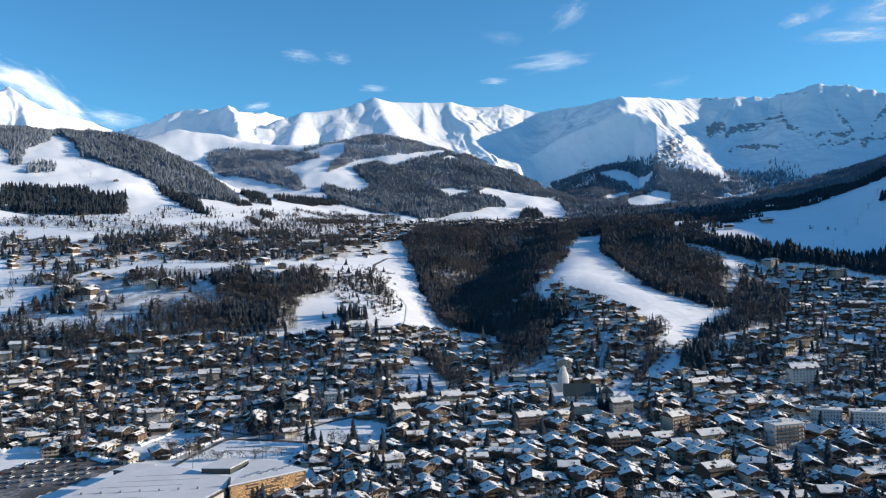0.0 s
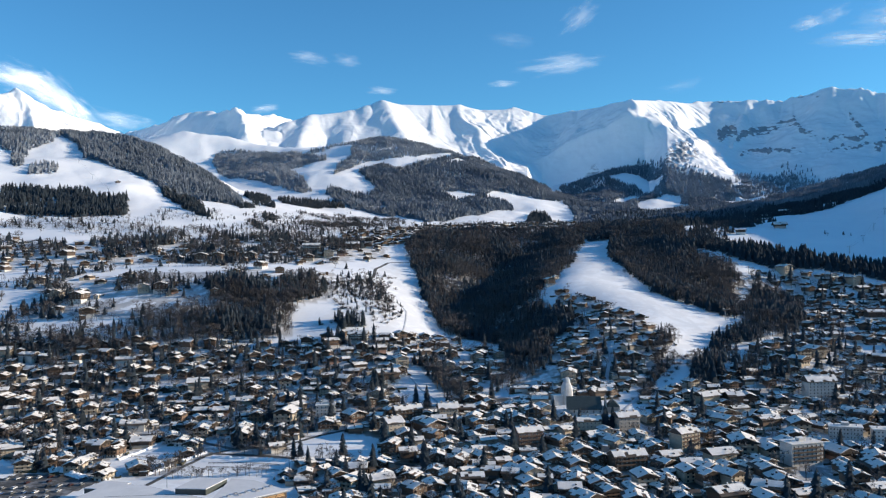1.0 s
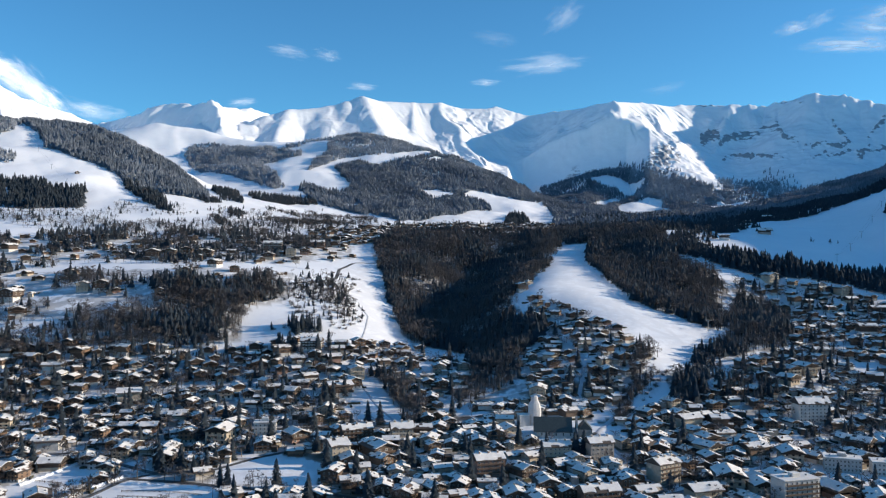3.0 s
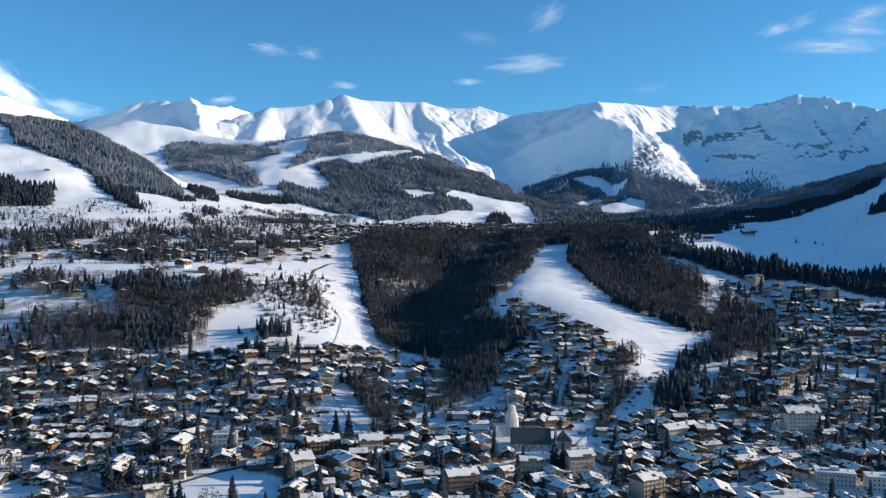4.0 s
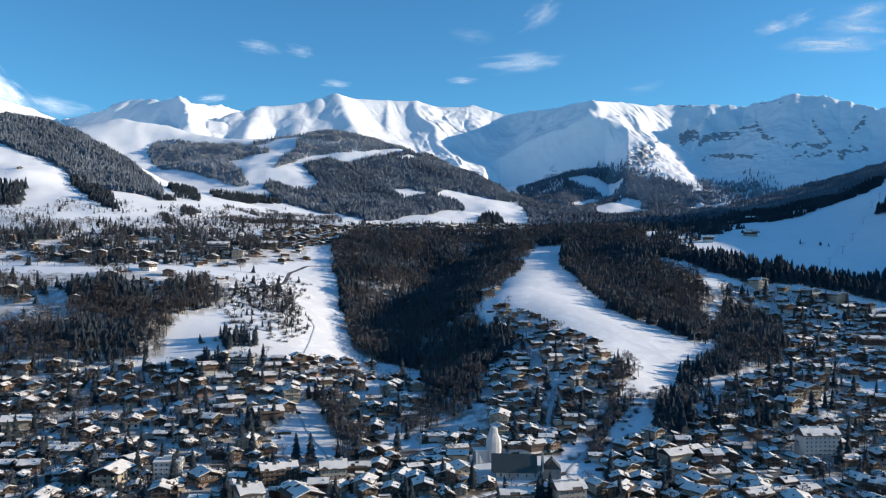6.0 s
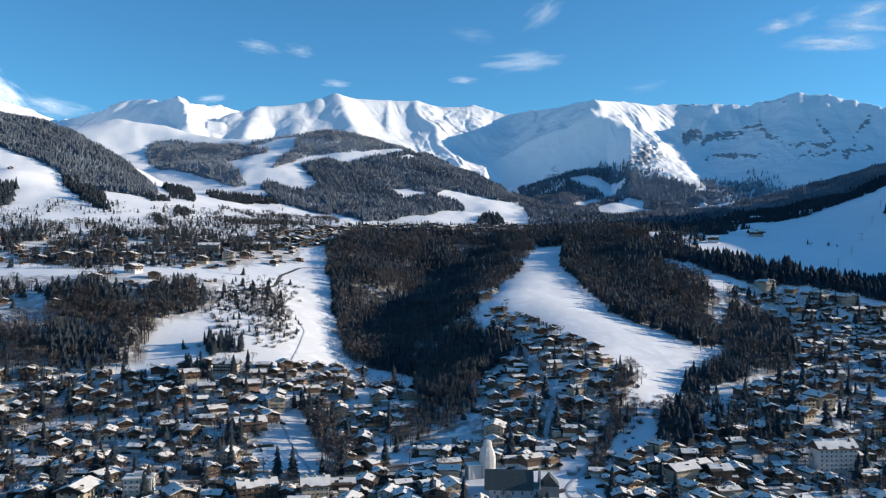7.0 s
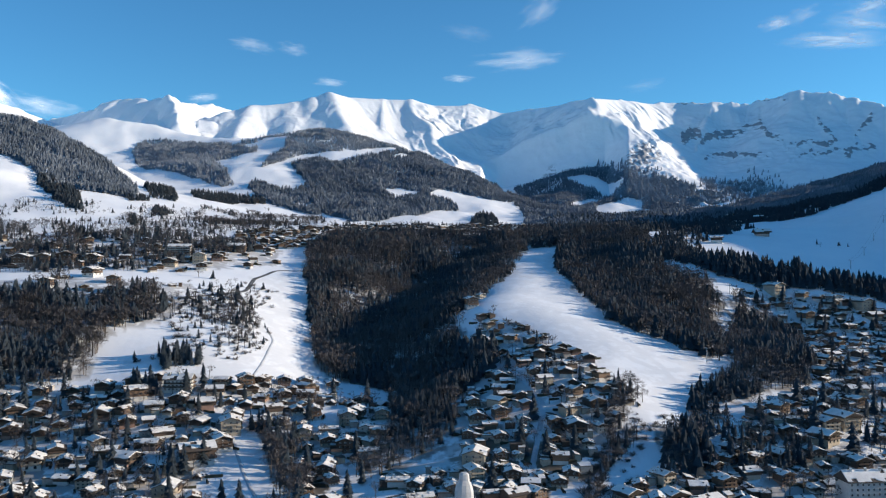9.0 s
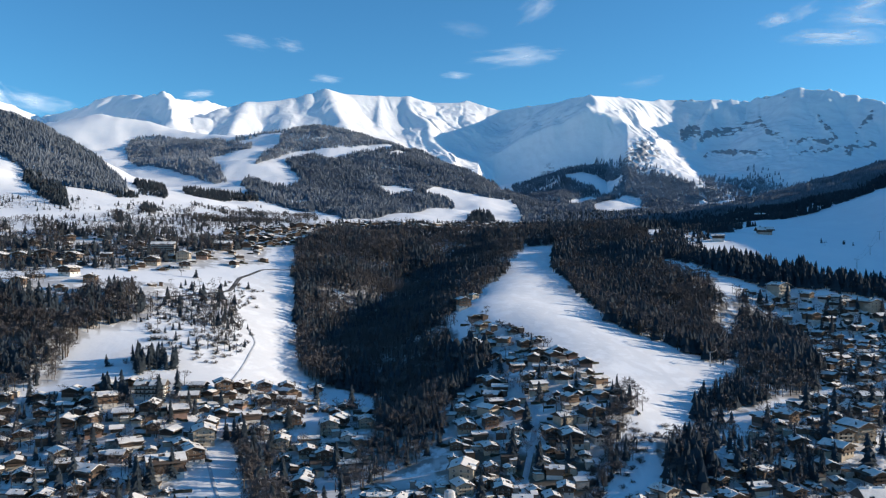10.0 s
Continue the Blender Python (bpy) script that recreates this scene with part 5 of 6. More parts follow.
def block(name, label, x, y, turn, w, d, floors, bays, wall, roof="flat", balconies=False, roof_mat=None, side_bays=3, storey=2.55):
    w, d = w * 0.88, d * 0.88
    """A block of flats or hotel with every window in place; its front looks along -y."""
    z = float(ground_z(x, y))
    ob = thing(name, pose(x, y, z, 0, 0, turn), label, "building")
    h = floors * storey + 0.6
    part("wall", Solid().box(-w / 2, w / 2, -d / 2, d / 2, -4, h), [wall], ob)
    if roof == "flat":
        part("roof", Solid().box(-w / 2 - 0.6, w / 2 + 0.6, -d / 2 - 0.6, d / 2 + 0.6, h, h + 0.35), [CONCRETE], ob)
        part("roof_snow", Solid().box(-w / 2 - 0.35, w / 2 + 0.35, -d / 2 - 0.35, d / 2 + 0.35, h + 0.35, h + 0.75), [ROOF_SNOW], ob, "even snow on the flat roof")
        part("lift_housing", Solid().box(-2.5, 2.0, -1.5, 2.5, h + 0.3, h + 2.6).box(-2.6, 2.1, -1.6, 2.6, h + 2.6, h + 2.9, 1), [wall, ROOF_SNOW], ob)
        for k in range(4):
            part("vent", Solid().box(-w / 2 + 3 + k * w / 4.5, -w / 2 + 3.8 + k * w / 4.5, -0.5, 0.4, h + 0.5, h + 1.6), [METAL], ob)
    else:
        rise = 3.4 if roof == "gable" else 4.6
        o = 1.0
        prof = [(-d / 2 - o, h - 0.3), (d / 2 + o, h - 0.3), (d / 2 + o, h), (0, h + rise), (-d / 2 - o, h)]
        s = Solid()
        s.prism(prof, -w / 2 - o, w / 2 + o)
        s.v = [(-b, a, c) for a, b, c in s.v]
        part("roof", s, [roof_mat or ROOF_EDGE], ob, "pitched roof along the length of the building")
        for side in (-1, 1):
            sn = snow_slab(house_rng, d, w, o, h, rise, side, 0.4, 0.3, 0.35)
            sn.v = [(-b, a, c) for a, b, c in sn.v]
            part("roof_snow", sn, [ROOF_SNOW], ob, "patchy snow on the roof slope")
        for k in range(3):
            cx = -w / 3 + k * w / 3
            part("chimney", Solid().box(cx - 0.5, cx + 0.5, -1.4, -0.5, h + 1, h + rise + 1.0).box(cx - 0.6, cx + 0.6, -1.5, -0.4, h + rise + 1.0, h + rise + 1.25, 1), [wall, ROOF_SNOW], ob)
    for f in range(floors):
        zz = 1.7 + f * storey
        for i in range(bays):
            part("window", WINDOW_MESH, [], ob, "", pose((i + 0.5 - bays / 2) * w / bays, -d / 2 - 0.02, zz))
        for i in range(side_bays):
            part("window", WINDOW_MESH, [], ob, "", pose(w / 2 + 0.02, (i + 0.5 - side_bays / 2) * d / side_bays, zz, 0, 0, 90))
        if balconies and f:
            s = Solid().box(-w / 2 + 0.5, w / 2 - 0.5, -d / 2 - 1.3, -d / 2, zz - 1.3, zz - 1.15).box(-w / 2 + 0.5, w / 2 - 0.5, -d / 2 - 1.3, -d / 2 - 1.2, zz - 1.1, zz - 0.25)
            part("balcony", s, [WOOD_MID], ob, "long balcony with a brown timber rail")
            s = Solid().box(w / 2, w / 2 + 1.2, -d / 2 + 1, d / 2 - 1, zz - 1.3, zz - 1.15).box(w / 2 + 1.1, w / 2 + 1.2, -d / 2 + 1, d / 2 - 1, zz - 1.1, zz - 0.25)
            part("balcony", s, [WOOD_LIGHT], ob, "balcony with a timber rail")
    return ob


BLOCKS = [
    ("apartment_block", "white six-storey apartment block with timber balconies", 227, 560, 14, 25, 14, 5, 7, PLASTER, "flat", True),
    ("grand_hotel", "white five-storey hotel with steep snowy roof", 308, 718, 4, 27, 14, 5, 8, PLASTER, "steep", False),
    ("school_building", "long three-storey pale building with flat snowy roof", 281, 616, -20, 24, 12, 3, 10, CONCRETE, "flat", False),
    ("school_building", "long four-storey white building with flat snowy roof", 312, 605, -17, 38, 13, 3, 14, PLASTER, "flat", False),
    ("apartment_house", "white four-storey apartment house with snowy roof", -93, 694, 6, 17, 12, 4, 5, PLASTER, "flat", False),
    ("guest_house", "cream four-storey guest house with snow-patched roof", -37, 648, 24, 14, 24, 4, 4, PLASTER_CREAM, "gable", False),
    ("town_hotel", "cream three-storey hotel with hipped snowy roof", 4, 690, 10, 17, 13, 3, 6, PLASTER_CREAM, "steep", False),
    ("guest_house", "long brown guest house with balconies and snowy roof", -28, 690, 20, 24, 12, 3, 7, WOOD_MID, "gable", True),
    ("apartment_house", "white apartment house with snowy roof on the slope", -88, 884, -4, 22, 11, 3, 7, PLASTER, "gable", True),
    ("apartment_house", "stone-coloured town house in the old centre", 134, 640, 12, 18, 14, 4, 5, STONE, "gable", False),
    ("apartment_house", "cream town house in the old centre with snowy roof", 106, 640, 4, 20, 12, 3, 6, PLASTER_CREAM, "gable", False),
    ("apartment_house", "salmon apartment house with brown balconies and snow", 60, 610, 16, 20, 13, 4, 6, PLASTER_PINK, "gable", True),
    ("apartment_house", "cream four-storey apartment house with balconies", 165, 600, 28, 18, 14, 4, 5, PLASTER_CREAM, "gable", True),
    ("apartment_house", "brown timber apartment house with long balconies", 118, 560, 12, 24, 13, 3, 7, WOOD_MID, "gable", True),
    ("terrace_hotel", "white hotel on the terrace with snowy roof", -207, 1312, 5, 30, 13, 4, 9, PLASTER, "gable", True),
    ("terrace_hotel", "timber hotel on the terrace with snowy roof", -150, 1366, 5, 24, 13, 3, 8, WOOD_LIGHT, "gable", True),
]
for spec in BLOCKS:
    block(*spec)
    LANDMARKS.append((spec[2], spec[3], max(spec[5], spec[6]) * 0.5))


def church(x, y):
    z = float(ground_z(x, y))
    ob = thing("church", pose(x, y, z, 0, 0, -6), "old stone church with steep dark slate nave roof", "church")
    part("nave", Solid().box(-12, 15, -8, 8, -4, 3.6), [PLASTER], ob, "pale rendered nave walls")
    s = Solid().prism([(-9, 3.2), (9, 3.2), (0, 12.4)], -12.3, 14.6)
    s.v = [(b, -a, c) for a, b, c in s.v]
    s.f = [q[::-1] for q in s.f]
    s.v = [(-a, -b, c) for a, b, c in s.v]
    part("roof", s, [SLATE], ob, "steep dark slate roof mostly clear of snow")
    g = Solid().add([(15.0, -9, 0), (16.2, -9, 0), (16.2, 9, 0), (15.0, 9, 0), (15.0, -9, 3.9), (16.2, -9, 3.9), (16.2, 0, 13.4), (15.0, 0, 13.4), (16.2, 9, 3.9), (15.0, 9, 3.9)],
                    [(1, 2, 8, 6, 5), (0, 4, 7, 9, 3), (0, 1, 5, 4), (4, 5, 6, 7), (7, 6, 8, 9), (2, 3, 9, 8)])
    part("gable_wall", g, [STONE], ob, "pale stone gable wall")
    part("chapel", Solid().box(16.2, 26, -6, 4, -4, 5).prism([(16.0, 5), (26.2, 5), (21.1, 10.5)], -6.3, 4.3, 1), [STONE, SLATE], ob, "stone side chapel with gabled roof")
    for i in range(5):
        part("window", WINDOW_MESH, [], ob, "tall nave window", pose(-9 + i * 5, -8.02, 1.7) @ Matrix.Diagonal((1, 1, 1.7, 1)))
    tower = thing("church_tower", pose(101, 712, float(ground_z(101, 712)), 0, 0, 12), "church tower wrapped in white scaffold sheeting", "tower")
    s, rings = Solid(), []
    for h, r in ((-3, 4.2), (3, 4.3), (8, 4.6), (12, 4.4), (15, 3.7), (17, 2.6), (20, 2.3), (20.8, 1.3)):
        rings.append([(r * math.cos(k * math.pi / 6) / max(abs(math.cos(k * math.pi / 6)), abs(math.sin(k * math.pi / 6))) ** 0.6,
                       r * math.sin(k * math.pi / 6) / max(abs(math.cos(k * math.pi / 6)), abs(math.sin(k * math.pi / 6))) ** 0.6, h) for k in range(12)])
    faces = [(i * 12 + k, i * 12 + (k + 1) % 12, i * 12 + 12 + (k + 1) % 12, i * 12 + 12 + k) for i in range(7) for k in range(12)] + [tuple(range(84, 96))]
    part("sheeting", s.add([p for r in rings for p in r], faces), [SHEETING], tower, "taut white sheeting with seams")
    part("annexe", Solid().box(-12, -4.3, -3, 5, -4, 7).box(-12.3, -4.2, -3.3, 5.3, 7, 7.3, 1), [SHEETING, ROOF_SNOW], tower, "low wrapped annexe")
    for k in range(4):
        part("scaffold_pole", Solid().box(4.75 * (1 if k % 2 else -1) - 0.08, 4.75 * (1 if k % 2 else -1) + 0.08, (-4 if k < 2 else 4) - 0.08, (-4 if k < 2 else 4) + 0.08, 0, 13), [METAL], tower)


church(112, 688)


def sports_hall():
    z = -14.0
    ob = thing("sports_hall", pose(0, 0, 0), "large modern sports hall with snow-covered flat roofs", "building")
    main = [(-216, 395), (-135, 395), (-119, 452), (-123, 471), (-165, 498), (-186, 503), (-204, 439)]
    part("main_hall", poly_box(Solid(), main, -40, z - 0.6), [CONCRETE], ob, "grey walls of the main hall")
    part("roof_edge", poly_box(Solid(), shrink(main, -0.8), z - 1.3, z - 0.1), [RUBBER], ob, "dark metal eaves")
    part("parapet", poly_box(Solid(), shrink(main, -0.5), z - 0.1, z + 0.12), [METAL], ob)
    part("roof_snow", poly_box(Solid(), shrink(main, 0.4), z + 0.12, z + 0.35), [THIN_SNOW], ob, "wide smooth sheet of snow on the roof")
    wing = [(-117, 448), (-81, 478), (-103, 498), (-117, 503)]
    part("wing", poly_box(Solid(), wing, -40, z + 1.0), [WOOD_DARK], ob, "timber-clad wing")
    part("wing_roof", poly_box(Solid(), shrink(wing, -1.2), z + 1.0, z + 1.5), [METAL], ob)
    part("wing_snow", poly_box(Solid(), shrink(wing, -0.6), z + 1.5, z + 1.8), [THIN_SNOW], ob)
    box = [(-141, 479), (-124, 477), (-118, 497), (-135, 500)]
    part("upper_hall", poly_box(Solid(), box, z, z + 3.2), [SLATE], ob, "raised roof hall")
    part("upper_snow", poly_box(Solid(), shrink(box, -0.4), z + 3.2, z + 3.6), [THIN_SNOW], ob)
    # larch slats of uneven length on the wing's front
    rng = np.random.default_rng(3)
    (x0, y0), (x1, y1) = wing[0], wing[1]
    length = math.hypot(x1 - x0, y1 - y0)
    turn = math.degrees(math.atan2(y1 - y0, x1 - x0))
    slat = {k: Solid().box(0, k, -0.22, 0, 0, 0.55).mesh("slat", [WOOD_LIGHT_STRIP]) for k in (2, 3, 4, 5)}
    for row in range(15):
        u = float(rng.uniform(0, 1.5))
        while u < length - 5:
            k = int(rng.integers(2, 6))
            if rng.uniform() < 0.8:
                part("slat", slat[k], [], ob, "", pose(x0, y0, z - 11.5 + row * 0.82, 0, 0, turn) @ pose(u, -0.05, 0))
            u += k + float(rng.uniform(0.1, 0.8))
    for i in range(9):
        part("roof_light", Solid().box(-0.9, 0.9, -0.7, 0.7, 0, 0.8), [METAL], ob, "", pose(-112 + i * 2.6, 464 + i * 2.2 + (i % 3) * 2, z + 1.7, 0, 0, 35))
    for i in range(7):
        part("roof_vent", Solid().box(-0.5, 0.5, -0.5, 0.5, 0, 1.3), [METAL], ob, "", pose(-194 + i * 10, 442 + (i * 37) % 36, z + 0.2))
    # seams and drift lines of the roof sheets
    for k in range(5):
        part("roof_seam", Solid().box(0, 45, -0.12, 0.12, 0, 0.16), [METAL], ob, "", pose(-202 + k * 6, 432 + k * 11, z + 0.32, 0, 0, 4))
    low = [(-205, 512), (-188, 508), (-182, 522), (-199, 527)]
    part("entrance_block", poly_box(Solid(), low, -40, z - 5), [SLATE], ob, "low dark entrance block")
    part("entrance_snow", poly_box(Solid(), shrink(low, -0.4), z - 5, z - 4.6), [THIN_SNOW], ob)
    part("mast", Solid().box(-0.12, 0.12, -0.12, 0.12, 0, 7), [METAL], ob, "", pose(-150, 492, z))


sports_hall()


def build_cars():
    """Cars parked in rows on the car park."""
    rng = np.random.default_rng(13)
    wheel = Solid()
    for k in range(10):
        a, b = k * math.pi / 5, (k + 1) * math.pi / 5
        wheel.add([(-0.1, 0, 0), (-0.1, 0.32 * math.cos(a), 0.32 * math.sin(a)), (-0.1, 0.32 * math.cos(b), 0.32 * math.sin(b)), (0.1, 0, 0), (0.1, 0.32 * math.cos(a), 0.32 * math.sin(a)), (0.1, 0.32 * math.cos(b), 0.32 * math.sin(b))],
                  [(0, 2, 1), (3, 4, 5), (1, 2, 5, 4)])
    wheel_mesh = wheel.mesh("wheel", [RUBBER])
    made = []
    words = ("silver", "black", "white", "red", "blue", "grey")
    for paint, word in zip(CAR_PAINT, words):
        ob = thing("car", pose(0, 0, -200), word + " car parked on the cleared car park", "car", "cars on the car park")
        s = Solid().prism([(-2.1, 0.3), (2.1, 0.3), (2.15, 0.75), (1.2, 0.95), (-2.05, 1.0), (-2.15, 0.7)], -0.85, 0.85)
        part("body", s, [paint], ob)
        s = Solid().prism([(-1.9, 0.95), (1.1, 0.93), (0.4, 1.42), (-1.5, 1.45)], -0.76, 0.76)
        part("windows", s, [GLASS], ob, "dark glass")
        part("roof_panel", Solid().box(-1.5, 0.4, -0.72, 0.72, 1.42, 1.52), [ROOF_SNOW if word in ("grey", "blue") else paint], ob)
        for wx in (-1.3, 1.3):
            for wy in (-0.82, 0.82):
                part("wheel", wheel_mesh, [], ob, "", pose(wx, wy, 0.32, 0, 0, 90))
        made.append(ob)
    first = dict.fromkeys(range(6), True)
    for row in range(6):
        for i in range(17):
            u = -318 + i * 6.4 + row * 2
            yy = 497 + row * 11.5 + i * 1.1
            if rng.uniform() < 0.35 or not inside(OPEN["parking"], np.array([u]), np.array([yy]))[0] or inside(OPEN["hall"], np.array([u]), np.array([yy]))[0]:
                continue
            k = int(rng.integers(0, 6))
            m = pose(u, yy, float(ground_z(u, yy)) + 0.36, 0, 0, 80 + float(rng.normal(0, 3)))
            if first[k]:
                made[k].matrix_basis, first[k] = m, False
            else:
                copy_thing(made[k], m)


build_cars()

# ---- the town: chalets as things near the flight, joined quarters beyond ----
def build_town():
    rng = np.random.default_rng(5)
    taken = [tuple(t) for t in LANDMARKS]
    spots = place_houses(TOWN, 9.3, 42000, rng, taken)
    for name, spacing, tries, sparse in (("far_village", 10, 7000, 0.0), ("valley_village", 14, 1500, 0.2), ("terrace_village", 15, 900, 0.2), ("shelf_village", 22, 120, 0.3)):
        spots += place_houses(VILLAGES[name], spacing, tries, rng, taken, sparse)
    x, y = np.array([s[0] for s in spots]), np.array([s[1] for s in spots])
    z = ground_z(x, y) - 0.5
    shapes = []
    for w, l, floors, pitch, base, wood, balc, bare, label in KINDS:
        shapes.append(chalet_parts(house_rng, w, l, floors, pitch, base, wood, balc, bare))
    # the middle of the town and its upper quarter, which the flight passes nearest
    near = np.hypot((x - 40) / 1.0, (y - 690) / 1.5)
    order = np.argsort(near)
    single = set(order[:230].tolist())
    first = {}
    for i in sorted(single):
        _, _, k, turn, size = spots[i]
        m = pose(x[i], y[i], z[i], 0, 0, turn)
        if k in first:
            copy_thing(first[k], m @ Matrix.Diagonal((size, size, size, 1)))
            continue
        ob = thing("chalet", m, KINDS[k][8], "house", "chalets of the town")
        add_parts(ob, shapes[k][0])
        for w in shapes[k][1]:
            part("window", WINDOW_MESH, [], ob, "", w)
        first[k] = ob
    mats = [PLASTER, PLASTER_CREAM, PLASTER_PINK, WOOD_DARK, WOOD_MID, WOOD_LIGHT, STONE, ROOF_EDGE, ROOF_SNOW, GLASS]
    hulls = [hull_tris(p, w, mats) for p, w in shapes]
    plain = [hull_tris(p, w, mats, True) for p, w in shapes]
    vs, fs, ms, base = [], [], [], 0
    for i, (_, _, k, turn, size) in enumerate(spots):
        if i in single:
            continue
        v, f, m = plain[k] if y[i] > 800 else hulls[k]
        c, s = math.cos(radians(turn)), math.sin(radians(turn))
        vs.append(np.stack([(v[:, 0] * c - v[:, 1] * s) * size + x[i], (v[:, 0] * s + v[:, 1] * c) * size + y[i], v[:, 2] * size + z[i]], -1))
        fs.append(f + base)
        ms.append(m)
        base += len(v)
    me = fast_mesh("outer_chalets", np.vstack(vs), np.vstack(fs), mats, np.concatenate(ms))
    tagged(new("outer_chalets", me), "outlying quarters of snow-roofed timber chalets", "houses", kind="stuff")
    return x, y, z


HOUSE_X, HOUSE_Y, HOUSE_Z = build_town()


def town_trees():
    """Spruces and bare trees in the gardens; those by the middle of the town are things, the others joined."""
    rng = np.random.default_rng(9)
    x, y = scatter(TOWN, 6.4, rng)
    keep = rng.uniform(0, 1, len(x)) < (0.40 + 0.7 * vnoise(x / 40, y / 40, 71)) * np.where(np.hypot(x - 110, y - 620) < 150, 0.45, np.where((x > 280) & (y < 900), 1.3, np.where((x > 90) & (y > 770), 0.6, np.where(x < -60, 1.15, 0.8))))
    for o in OPEN.values():
        keep &= ~inside(o, x, y)
    for w in ("spur_wood", "ravine_wood", "ravine_wood_low", "park_trees", "gully_trees"):
        keep &= ~inside(WOODS[w], x, y)
    x, y = x[keep], y[keep]
    d = np.array([np.hypot(HOUSE_X - a, HOUSE_Y - b).min() for a, b in zip(x, y)])
    x, y = x[d > 5.0], y[d > 5.0]
    bare = rng.uniform(0, 1, len(x)) < 0.74
    size = np.where(bare, rng.uniform(5, 13, len(x)), 6 + 17 * rng.beta(1.4, 2.2, len(x)))
    near = np.argsort(np.hypot(x - 40, (y - 690) / 1.5))
    single = np.zeros(len(x), bool)
    single[near[:230]] = True
    far = ~single
    for sel, shapes, mat, name, label in ((far & ~bare, SPRUCE_NEAR, CONIFER, "garden_spruces", "dark spruces between the houses"),
                                          (far & bare, BARE_FAR, TWIG, "garden_trees", "leafless garden trees between the houses")):
        plant_many(name, label, shapes, x[sel], y[sel], size[sel], rng.uniform(1.1, 1.6, sel.sum()), mat, rng)
    made = {}
    z = ground_z(x, y)
    close_spruce = [conifer_shape(rng, 12, 12, width=0.22) for _ in range(4)]
    close_bare = [bare_shape(rng, 14, 13, False, 0.008) for _ in range(4)]
    for i in np.nonzero(single)[0]:
        key = (bool(bare[i]), int(rng.integers(0, 4)), 1 if size[i] > 9 else 0)
        m = pose(x[i], y[i], z[i] - 0.2, 0, 0, rng.uniform(0, 360))
        if key in made:
            copy_thing(made[key], m)
            continue
        cv, cf, tv, tf = (close_bare if key[0] else close_spruce)[key[1]]
        h = (6.0, 10.5)[key[2]] if key[0] else (8.5, 18.0)[key[2]]
        ob = thing("bare_tree" if key[0] else "spruce", m, "leafless brown garden tree standing in snow" if key[0] else "dark green spruce standing in snow", "tree", "trees of the town")
        part("trunk", fast_mesh("trunk", tv * h, tf, [BARK]), [], ob)
        part("crown", fast_mesh("crown", cv * h * ((1.1, 1.1, 1) if key[0] else (1.05, 1.05, 1)), cf, [TWIG if key[0] else CONIFER]), [], ob)
        made[key] = ob


town_trees()


def garden_hedges():
    """Low hedges and fences' worth of shrubs round the gardens, half sunk in snow."""
    rng = np.random.default_rng(19)
    vs, fs, base = [], [], 0
    for hx, hy in zip(HOUSE_X, HOUSE_Y):
        for _ in range(2):
            a = rng.uniform(0, 6.283)
            x, y = hx + math.cos(a) * rng.uniform(6, 8.5), hy + math.sin(a) * rng.uniform(6, 8.5)
            turn, length = rng.choice([0.15, 1.72]) + rng.normal(0, 0.2), rng.uniform(3, 11)
            n = 4
            u = np.linspace(-0.5, 0.5, n) * length
            prof = np.array([(-0.55, -0.3), (-0.5, 0.9), (0, 1.35), (0.5, 0.9), (0.55, -0.3)])
            px = u[:, None] + rng.normal(0, 0.15, (n, 5))
            py = prof[None, :, 0] * rng.uniform(0.7, 1.3, (n, 1)) + rng.normal(0, 0.1, (n, 5))
            pz = prof[None, :, 1] * rng.uniform(0.7, 1.35, (n, 1))
            c, s = math.cos(turn), math.sin(turn)
            gx, gy = px * c - py * s + x, px * s + py * c + y
            vs.append(np.stack([gx, gy, pz + float(ground_z(x, y))], -1).reshape(-1, 3))
            fs.append(grid_faces(n, 5) + base)
            base += n * 5
    tagged(new("garden_hedges", fast_mesh("garden_hedges", np.vstack(vs), np.vstack(fs), [HEDGE])), "dark hedges and shrubs round the gardens", "hedges", kind="stuff")


garden_hedges()


def snow_bank(line, wide, high, seed):
    """A ridge of ploughed snow with a lumpy crest."""
    rng = np.random.default_rng(seed)
    p = np.array([(x0 + (x1 - x0) * i / 24, y0 + (y1 - y0) * i / 24) for (x0, y0), (x1, y1) in zip(line, line[1:]) for i in range(24)] + [line[-1]], float)
    d = np.gradient(p, axis=0)
    side = np.stack([-d[:, 1], d[:, 0]], -1) / np.linalg.norm(d, axis=1)[:, None]
    prof = np.array([(-0.5, -0.15), (-0.3, 0.5), (-0.05, 0.95), (0.12, 1.0), (0.33, 0.45), (0.5, -0.15)])
    k = prof[None, :, 0] * wide * rng.uniform(0.75, 1.25, (len(p), 1))
    h = prof[None, :, 1] * high * rng.uniform(0.5, 1.3, (len(p), 1)) + rng.normal(0, 0.1, (len(p), 6)) * high
    x, y = p[:, None, 0] + side[:, None, 0] * k, p[:, None, 1] + side[:, None, 1] * k
    me = fast_mesh("snow_bank", np.stack([x, y, ground_z(x, y) + h], -1).reshape(-1, 3), grid_faces(len(p), 6), [SNOW], smooth=True)
    tagged(new("snow_bank", me), "lumpy bank of ploughed snow beside the road", "snow bank", kind="structure")


